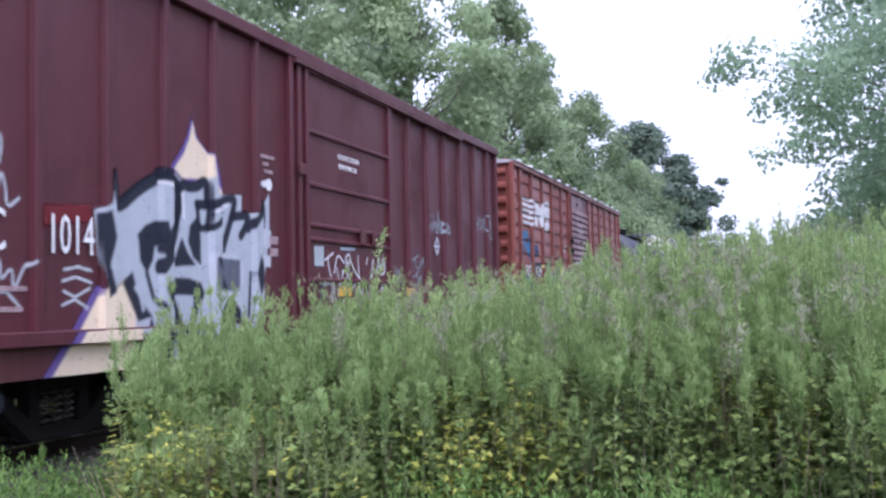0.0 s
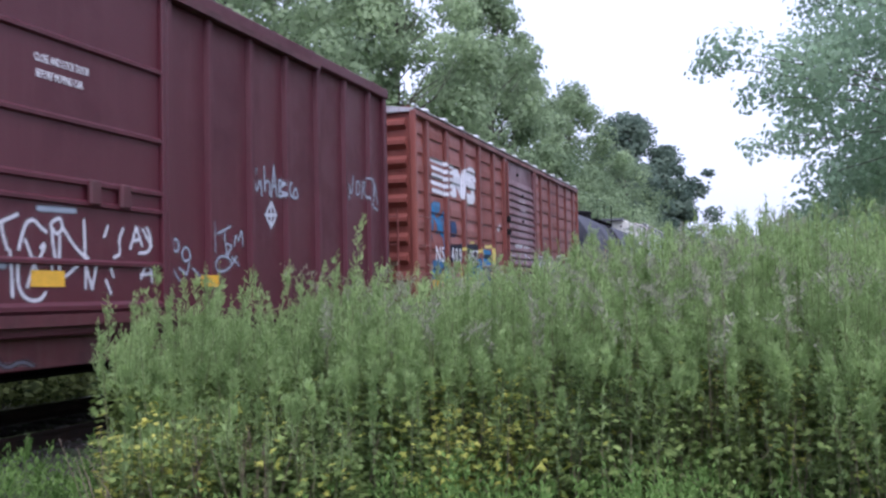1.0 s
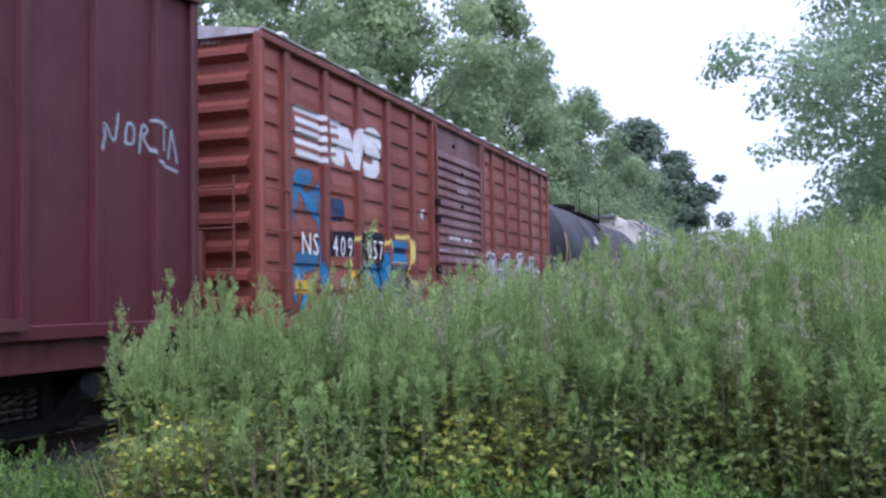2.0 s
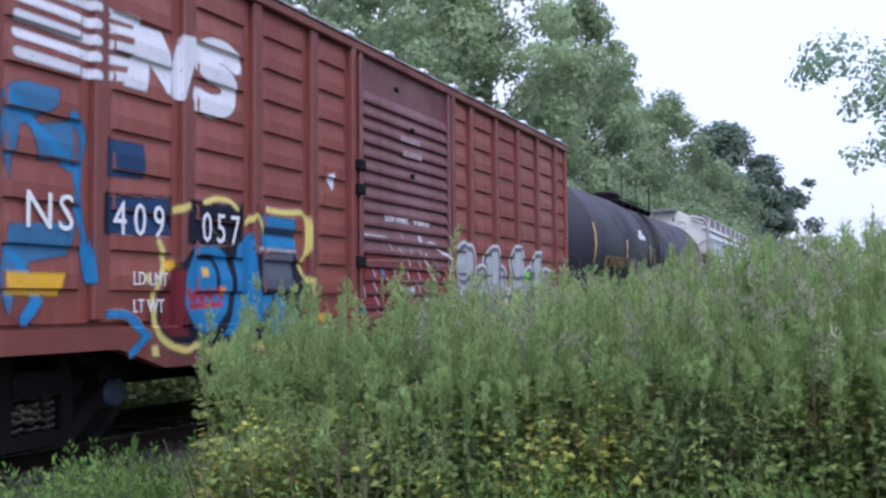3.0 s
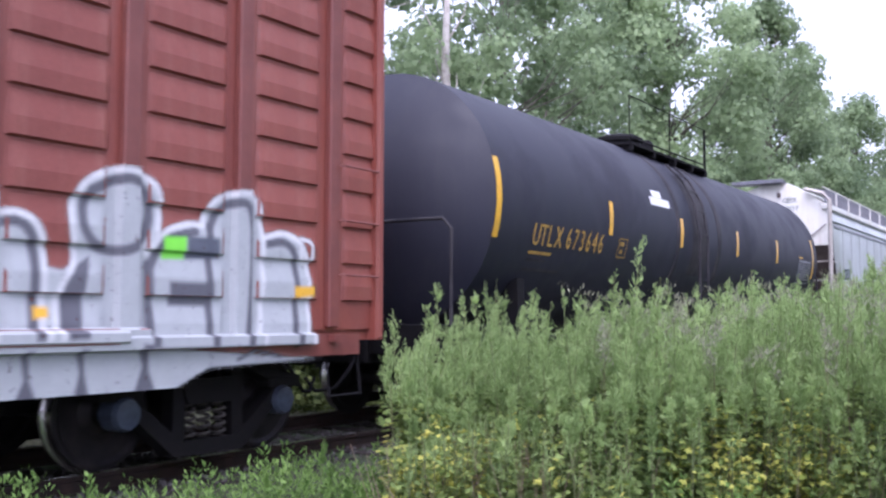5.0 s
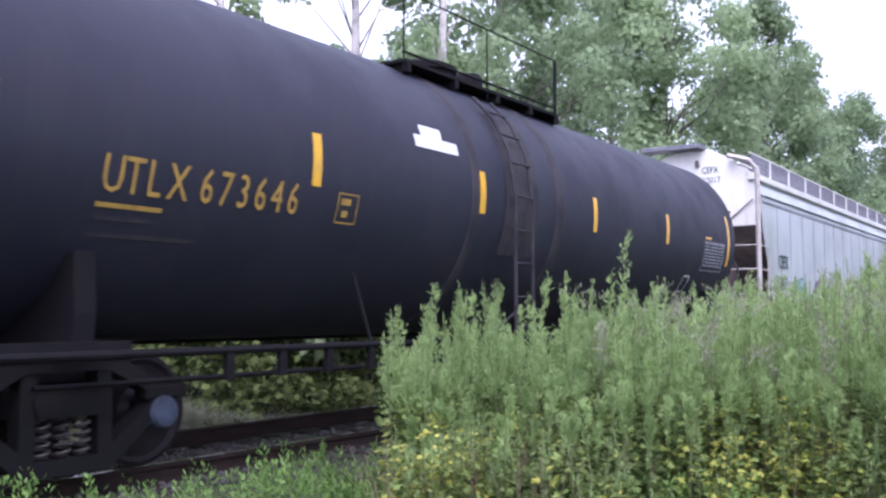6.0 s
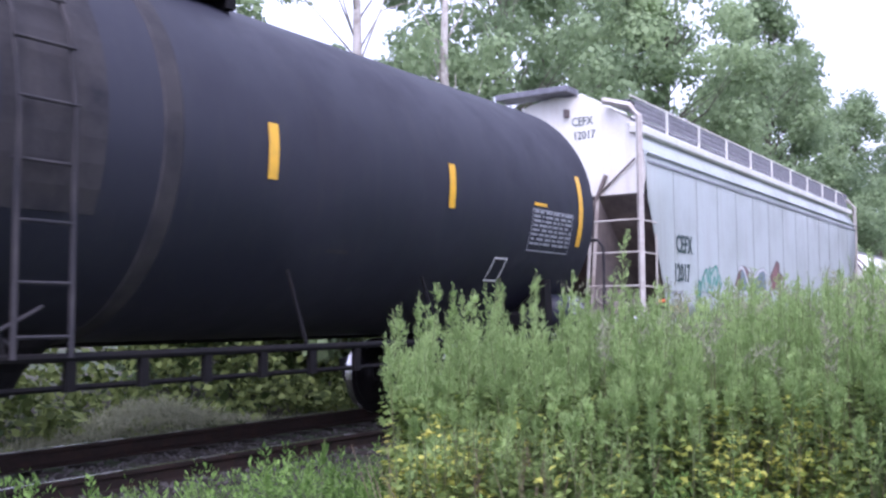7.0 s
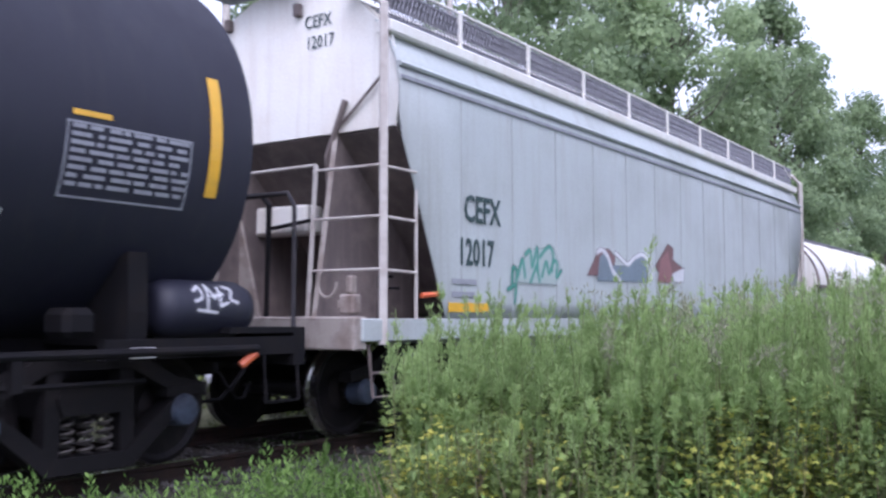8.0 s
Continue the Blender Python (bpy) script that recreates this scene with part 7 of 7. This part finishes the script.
def russet_door(p):
    p.poly(FRESH_SPRAY, [(-1.36, 1.69), (1.48, 1.8), (1.49, 1.1), (-1.34, 1.12)])
    p.stroke(FRESH_SPRAY, 0.06, [(-1.34, 1.84), (0.36, 1.92)])
    p.stroke(FRESH_SPRAY, 0.06, [(-1.25, 1.75), (0.91, 1.81)])
    p.stroke(PALE_SPRAY, 0.03, [(-1.26, 2.12), (-0.93, 2.12), (-0.68, 2.12), (-0.52, 2.07), (-0.45, 1.96)])
    p.stroke(PALE_SPRAY, 0.03, [(-0.24, 1.99), (-0.1, 1.89)])
    p.stroke(PALE_SPRAY, 0.03, [(-0.16, 2.24), (-0.14, 2.13)])
    p.stroke(PALE_SPRAY, 0.03, [(0.14, 2.02), (0.08, 1.81), (0.03, 1.54)])
    p.stroke(PALE_SPRAY, 0.03, [(0.44, 2.14), (0.43, 1.88), (0.4, 1.6), (0.41, 1.32)])
    p.stroke(WHITE_SPRAY, 0.045, [(0.59, 2.09), (0.75, 2.12), (1, 2.09), (1.27, 1.98), (1.53, 1.9)])
    p.stroke(WHITE_SPRAY, 0.045, [(1.53, 1.9), (1.42, 1.71), (1.39, 1.63)])
    p.stroke(WHITE_SPRAY, 0.045, [(0.61, 1.95), (0.67, 1.81), (0.88, 1.64), (0.97, 1.46), (0.99, 1.31), (0.94, 1.16)])
    p.stroke(WHITE_SPRAY, 0.045, [(1.32, 1.51), (1.34, 1.23), (1.34, 1.07)])
    p.stroke(WHITE_SPRAY, 0.045, [(0.61, 1.3), (0.79, 1.27)])
    p.stroke(BLUE_SPRAY, 0.05, [(0.98, 1.81), (1.14, 1.65)])
    p.stroke(BLUE_SPRAY, 0.06, [(1.5, 1.51), (1.52, 1.27)])
    p.stroke(PALE_SPRAY, 0.03, [(-0.97, 1.71), (-0.94, 1.47), (-0.89, 1.29), (-0.83, 1.11), (-0.78, 0.91)])
    p.stroke(PALE_SPRAY, 0.03, [(-1.33, 1.46), (-1.28, 1.31)])
    p.stroke(PALE_SPRAY, 0.03, [(-0.35, 1.7), (-0.4, 1.4)])
    p.stroke(PALE_SPRAY, 0.03, [(1.45, 1.54), (1.49, 1.23), (1.53, 0.92)])
    p.stroke(PALE_SPRAY, 0.03, [(-0.17, 1.27), (0.22, 1.17)])
    p.stroke(PALE_SPRAY, 0.03, [(-0.88, 0.83), (-0.8, 0.66)])
    p.stroke(PALE_SPRAY, 0.03, [(0.57, 1.37), (0.92, 1.25)])
    p.poly(PALE_SPRAY, [(0.36, 2.2), (0.49, 2.22), (0.49, 2.11), (0.36, 2.1)])
    p.poly(PALE_SPRAY, [(-0.12, 1.45), (0.24, 1.48), (0.21, 1.34), (-0.15, 1.36)])
    p.poly(BLUE_SPRAY, [(-0.75, 1.72), (-0.67, 1.73), (-0.67, 1.62), (-0.75, 1.62)])
    p.poly(BLUE_SPRAY, [(-0.57, 1.23), (-0.51, 1.23), (-0.54, 1.1), (-0.58, 1.1)])
    p.poly(TEAL_SPRAY, [(-1.49, 1.21), (-1.14, 1.21), (-1.14, 1.13), (-1.49, 1.13)])
    p.poly(GOLD_SPRAY, [(-0.41, 0.79), (0.04, 0.79), (0.04, 0.69), (-0.41, 0.68)])


def russet_silver(p):
    p.poly(ALUM_SPRAY, [(1.68, 1.05), (1.68, 1.48), (1.68, 1.81), (1.71, 1.98), (1.85, 2.14), (2.09, 2.22), (2.35, 2.2), (2.49, 2.07), (2.52, 1.77), (2.69, 1.85), (2.92, 1.89), (2.95, 1.97), (3.05, 2.07), (3.29, 2.19), (3.55, 2.23), (3.67, 2.12), (3.71, 1.88), (3.86, 1.91), (3.98, 1.86), (4.05, 1.71), (4.07, 1.55), (4.19, 1.53), (4.29, 1.61), (4.25, 1.82), (4.25, 2.01), (4.36, 2.18), (4.67, 2.3), (4.96, 2.23), (5.03, 2.01), (5.02, 1.83), (5.3, 1.94), (5.43, 1.94), (5.51, 2.13), (5.78, 2.23), (6.03, 2.23), (6.1, 1.92), (6.36, 1.95), (6.58, 1.88), (6.7, 1.63), (6.72, 0.98), (4.86, 0.98)])
    p.poly(GREY_SPRAY, [(1.75, 1.07), (1.74, 1.36), (1.8, 1.49), (1.94, 1.54), (1.84, 1.63), (1.77, 1.79), (1.76, 1.95), (1.9, 2.08), (1.9, 1.97), (1.86, 1.82), (1.89, 1.69), (1.95, 1.57), (1.92, 1.46), (1.87, 1.32), (1.88, 1.06)])
    p.stroke(GREY_SPRAY, 0.075, [(1.89, 2.03), (2.09, 2.15), (2.29, 2.16), (2.43, 2.06), (2.46, 1.86), (2.4, 1.68), (2.25, 1.58), (2.05, 1.57), (1.93, 1.61)])
    p.stroke(GREY_SPRAY, 0.075, [(2.43, 1.54), (2.49, 1.37), (2.51, 1.06)])
    p.stroke(GREY_SPRAY, 0.075, [(2.54, 1.68), (2.73, 1.8), (2.92, 1.84), (3.08, 1.77), (3.18, 1.55), (3.18, 1.05)])
    p.stroke(GREY_SPRAY, 0.075, [(3.02, 1.92), (3.15, 2.05), (3.37, 2.15), (3.55, 2.16), (3.61, 1.99), (3.61, 1.53), (3.59, 1.04)])
    p.stroke(GREY_SPRAY, 0.075, [(3.69, 1.82), (3.84, 1.85), (3.95, 1.78), (3.99, 1.55), (3.97, 1.04)])
    p.stroke(GREY_SPRAY, 0.075, [(4.4, 2.1), (4.67, 2.23), (4.86, 2.18), (4.94, 2), (4.86, 1.77), (4.68, 1.68), (4.45, 1.7), (4.34, 1.83), (4.34, 1.99), (4.4, 2.1)])
    p.stroke(GREY_SPRAY, 0.075, [(4.94, 1.6), (5.07, 1.81), (5.36, 1.88)])
    p.stroke(GREY_SPRAY, 0.075, [(4.92, 1.6), (4.94, 1.02)])
    p.stroke(GREY_SPRAY, 0.075, [(5.51, 1.92), (5.62, 2.1), (5.89, 2.17), (5.96, 1.97), (5.95, 1.48), (5.91, 1)])
    p.stroke(GREY_SPRAY, 0.075, [(6.14, 1.83), (6.36, 1.87), (6.5, 1.78), (6.54, 1.49), (6.51, 0.99)])
    p.stroke(GREY_SPRAY, 0.075, [(5.51, 1.92), (5.52, 1.01)])
    p.poly(GREY_SPRAY, [(2.96, 1.97), (3.07, 2), (3.16, 1.81), (3.16, 1.62), (3.06, 1.78)])
    p.poly(GREY_SPRAY, [(4.17, 1.03), (4.19, 1.5), (4.41, 1.64), (4.37, 1.4), (4.34, 1.03)])
    p.poly(GREY_SPRAY, [(2.76, 1.39), (2.83, 1.37), (2.81, 1.19), (2.74, 1.14), (2.73, 1.3)])
    p.stroke(GREY_SPRAY, 0.04, [(2.83, 1.3), (3.16, 1.33)])
    p.stroke(DULL_SPRAY, 0.05, [(1.68, 1.07), (1.68, 1.29), (1.7, 1.46), (1.75, 1.52), (1.7, 1.6), (1.68, 1.81), (1.71, 1.98), (1.85, 2.14), (2.09, 2.22), (2.35, 2.2), (2.49, 2.07), (2.53, 1.87), (2.5, 1.64)])
    p.stroke(DULL_SPRAY, 0.05, [(2.53, 1.73), (2.69, 1.85), (2.92, 1.89), (3.12, 1.81), (3.23, 1.57), (3.24, 1.05)])
    p.stroke(DULL_SPRAY, 0.05, [(2.94, 1.93), (3.05, 2.07), (3.29, 2.19), (3.55, 2.23), (3.67, 2.12), (3.71, 1.95), (3.68, 1.54), (3.65, 1.04)])
    p.stroke(DULL_SPRAY, 0.05, [(3.69, 1.87), (3.82, 1.91), (3.97, 1.86), (4.05, 1.71), (4.05, 1.29), (4.04, 1.04)])
    p.stroke(DULL_SPRAY, 0.05, [(4.14, 1.03), (4.15, 1.39), (4.3, 1.6), (4.25, 1.82), (4.25, 2.01), (4.36, 2.18), (4.67, 2.3), (4.96, 2.23), (5.03, 2.04), (4.98, 1.8)])
    p.stroke(DULL_SPRAY, 0.05, [(4.91, 1.69), (5.05, 1.86), (5.3, 1.94), (5.44, 1.93)])
    p.stroke(DULL_SPRAY, 0.05, [(5.43, 1.94), (5.51, 2.13), (5.78, 2.23), (6.03, 2.23), (6.1, 1.98), (6.12, 1.48), (6.07, 1)])
    p.stroke(DULL_SPRAY, 0.05, [(6.14, 1.89), (6.36, 1.95), (6.58, 1.88), (6.7, 1.63), (6.69, 0.99)])
    p.poly(GREEN_SPRAY, [(5.05, 1.82), (5.27, 1.83), (5.27, 1.66), (5.05, 1.65)])
    p.poly(STEEL_SPRAY, [(5.28, 1.83), (5.61, 1.84), (5.62, 1.68), (5.28, 1.66)])
    p.poly(GREY_SPRAY, [(5.11, 1.48), (5.56, 1.48), (5.56, 1.3), (5.12, 1.3)])
    p.poly(GOLD_SPRAY, [(3.98, 1.28), (4.09, 1.28), (4.09, 1.21), (3.98, 1.2)])
    p.poly(GOLD_SPRAY, [(6.5, 1.48), (6.76, 1.49), (6.76, 1.4), (6.5, 1.38)])
    p.poly(ALUM_SPRAY, [(1.65, 1), (4.8, 1.07), (4.81, 0.71), (1.65, 0.67)])
    p.poly(ALUM_SPRAY, [(2.47, 0.99), (5.07, 0.98), (6.74, 0.85), (5.51, 0.82), (5.07, 0.63), (2.48, 0.68)])
    p.poly(GREY_SPRAY, [(2.97, 0.66), (3.04, 0.73), (3.06, 0.97), (3.1, 0.97), (3.12, 0.74), (3.18, 0.66)])
    p.poly(GREY_SPRAY, [(3.4, 0.66), (3.46, 0.78), (3.44, 1), (3.53, 1), (3.51, 0.78), (3.59, 0.66)])
    p.poly(GREY_SPRAY, [(3.85, 0.66), (3.91, 0.8), (3.88, 0.99), (3.94, 0.99), (3.95, 0.8), (4, 0.67)])
    p.poly(GREY_SPRAY, [(4.29, 0.66), (4.33, 0.83), (4.29, 0.99), (4.36, 0.99), (4.37, 0.82), (4.41, 0.67)])
    p.poly(GREY_SPRAY, [(4.79, 0.66), (4.86, 0.85), (4.81, 1.02), (4.91, 1.01), (4.92, 0.82), (4.99, 0.66)])
    p.poly(GREY_SPRAY, [(2.47, 0.94), (2.63, 0.95), (2.61, 0.88), (2.48, 0.87)])
    p.poly(GREY_SPRAY, [(2.84, 0.92), (2.97, 0.94), (2.96, 0.9), (2.86, 0.89)])
    p.stroke(GREY_SPRAY, 0.03, [(2.96, 1.01), (3.26, 1.02)])
    p.stroke(GREY_SPRAY, 0.03, [(3.33, 0.99), (3.53, 1.06)])
    p.stroke(GREY_SPRAY, 0.03, [(5.82, 0.87), (6.02, 0.94), (6.32, 0.88)])
    p.stroke(DULL_SPRAY, 0.04, [(6.58, 1.9), (6.73, 1.88), (6.73, 1.71), (6.59, 1.68), (6.57, 1.81)])


def hopper_tags(p):
    p.poly(WASH_SPRAY, [(-5.48, 1.63), (-5.27, 1.9), (-4.99, 2.05), (-4.47, 2.1), (-4.29, 1.88), (-4.4, 1.62)])
    p.stroke(MINT_SPRAY, 0.055, [(-5.52, 1.62), (-5.51, 1.82), (-5.4, 1.78), (-5.43, 1.63), (-5.32, 1.83), (-5.26, 1.94), (-5.21, 1.7)])
    p.stroke(MINT_SPRAY, 0.055, [(-5.2, 1.97), (-5.06, 2.05), (-5.04, 1.78), (-4.95, 1.99), (-4.89, 2.1), (-4.89, 1.78)])
    p.stroke(MINT_SPRAY, 0.055, [(-4.83, 1.96), (-4.68, 2.07), (-4.55, 2.11), (-4.47, 2.01), (-4.51, 1.8)])
    p.stroke(MINT_SPRAY, 0.055, [(-4.78, 1.72), (-4.66, 1.95), (-4.6, 1.72), (-4.47, 1.94), (-4.35, 1.91), (-4.42, 1.69), (-4.26, 1.81)])
    p.stroke(MINT_SPRAY, 0.055, [(-5.62, 1.54), (-5.42, 1.61), (-5.46, 1.39)])
    p.stroke(MINT_SPRAY, 0.055, [(-5.07, 1.64), (-4.92, 1.85), (-4.84, 1.66)])
    p.poly(RUST_SPRAY, [(-3.5, 1.78), (-3.31, 1.97), (-3.13, 2.16), (-2.79, 2.18), (-2.57, 2.07), (-2.67, 1.79)])
    p.poly(RUST_SPRAY, [(-1.08, 2.02), (-0.79, 2.21), (-0.54, 2.39), (-0.3, 2.33), (-0.31, 2.14), (0.15, 2.02), (-0.17, 1.88), (-0.97, 1.92)])
    p.poly(SLATE_SPRAY, [(-3.18, 1.71), (-3.1, 2.05), (-2.91, 2.14), (-2.67, 1.95), (-2.13, 1.96), (-1.75, 2.12), (-1.46, 2.11), (-1.37, 1.75)])
    p.poly(ROSE_SPRAY, [(-0.98, 1.76), (-0.85, 2.12), (-0.53, 2.27), (-0.37, 1.96), (-0.43, 1.76)])
    p.stroke(WHITE_SPRAY, 0.07, [(-3.17, 2.11), (-3.02, 2.17), (-2.8, 2.06), (-2.69, 1.87), (-2.42, 1.75)])
    p.stroke(WHITE_SPRAY, 0.07, [(-2.56, 2.13), (-2.29, 2.03), (-2.13, 1.97), (-1.87, 2.11), (-1.57, 2.17), (-1.31, 2.08), (-1.13, 1.93), (-1.32, 1.75)])
    p.poly(WHITE_SPRAY, [(-0.37, 1.91), (0.2, 2.04), (0.14, 1.79), (-0.28, 1.78)])


def maroon_relief(y, z):
    d = np.full(np.shape(y), 9.0)
    for p in MAROON_POSTS:
        d = np.minimum(d, np.abs(y - p))
    out = np.where(d < 0.082, 1.596, 1.53)
    out = np.where((y > -2.0) & (y < -1.6), 1.61, out)
    out = np.where((y > 1.36) & (y < 1.5), 1.61, out)
    out = np.where((y >= -1.6) & (y <= 1.36), 1.586, out)
    out = np.where(z < 1.06, 1.615, out)
    return np.where(z < 0.93, 1.52, out)


def hopper_relief(y, z):
    return np.full(np.shape(y), 1.59)


def spray_all():
    maroon, russet, tank, hopper = [c[0] for c in CARS[:4]]
    for shapes, car, relief, span, label in (
            (maroon_piece, maroon, maroon_relief, (-7.1, -1.6, 0.66, 3.7), "silver and black graffiti with a cream flame"),
            (maroon_tags, maroon, maroon_relief, (-1.75, 7.5, 0.68, 3.2), "thin white sprayed tags"),
            (russet_mark, russet, russet_relief, (-7.1, -3.5, 1.06, 3.95), "white striped mark and faded blue tags"),
            (russet_blue, russet, russet_relief, (-6.0, -1.4, 0.7, 2.9), "bright blue graffiti with yellow outline"),
            (russet_door, russet, russet_relief, (-1.45, 1.75, 0.7, 2.75), "thin pale sprayed scrawl"),
            (russet_silver, russet, russet_relief, (1.2, 7.45, 0.68, 2.6), "large silver graffiti letters outlined in grey"),
            (hopper_tags, hopper, hopper_relief, (-6.2, 1.5, 1.2, 2.5), "small green and red tags")):
        p = Spray(*span)
        shapes(p)
        p.mesh("graffiti", relief, car, label)
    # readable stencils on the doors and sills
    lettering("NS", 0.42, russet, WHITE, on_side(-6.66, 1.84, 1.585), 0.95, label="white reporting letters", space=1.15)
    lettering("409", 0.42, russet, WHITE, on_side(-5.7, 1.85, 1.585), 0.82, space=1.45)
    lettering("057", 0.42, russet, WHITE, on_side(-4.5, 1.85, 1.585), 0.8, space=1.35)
    lettering("LD LMT", 0.17, russet, WHITE, on_side(-5.45, 1.42, 1.585), 0.8)
    lettering("LT WT", 0.17, russet, WHITE, on_side(-5.45, 1.18, 1.585), 0.8)
    lettering("DOOR OPENING", 0.115, russet, WHITE, on_side(-0.7, 2.33, 1.612), 0.8)
    lettering("W 10-0 H 10-3", 0.1, russet, WHITE, on_side(0.18, 2.335, 1.612), 0.85)
    for z, y in ((3.51, -0.2), (3.31, -0.14)):
        part("stencil_line", nb(1.605, 1.61, y, y + 0.62, z - 0.04, z + 0.04), FADED_WHITE, russet, "faded white stencil bar")
    lettering("USA!", 0.24, russet, WHITE, on_side(0.02, 0.79, 1.58), 0.9)
    lettering("CLOSE AND LOCK DOOR", 0.105, maroon, WHITE, on_side(-0.55, 3.3, 1.59), 0.58)
    lettering("BEFORE MOVING CAR", 0.105, maroon, WHITE, on_side(-0.53, 3.16, 1.59), 0.58)
    part("white_tab", nb(1.6, 1.64, -3.6, -3.5, 2.2, 2.3), RUSSET_DARK, russet)


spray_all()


# ---- motion ----
def motions():
    # the draught bends the edge stalks down and lets them rise again
    sway = ((0.0, 24), (0.5, 22), (1.0, 13), (1.75, 15), (2.5, 10), (3.0, 12), (3.5, 9), (4.0, 17), (4.5, 23), (5.0, 20), (5.7, 9), (6.3, 2), (6.8, 4), (7.2, 3), (7.6, 10), (8.0, 22))
    for k, (stalk, x, y, z, share) in enumerate(STALKS):
        walk(stalk, [(t, pose(x, y, z, -share * (a + 2.5 * math.sin(5 * t + k)), share * (0.3 * a + 2 * math.sin(4 * t + 2 * k)), 0)) for t, a in sway])
    for car, y in CARS:
        walk(car, [(t, pose(XC, y + travel(t), ZR)) for t in ALL_T])
    fine = [0.1 * k for k in range(81)]
    for axle in AXLES:
        y = axle.matrix_basis.translation.y
        walk(axle, [(t, pose(0, y, WHEEL_R, -math.degrees(travel(t) / WHEEL_R))) for t in fine])


motions()
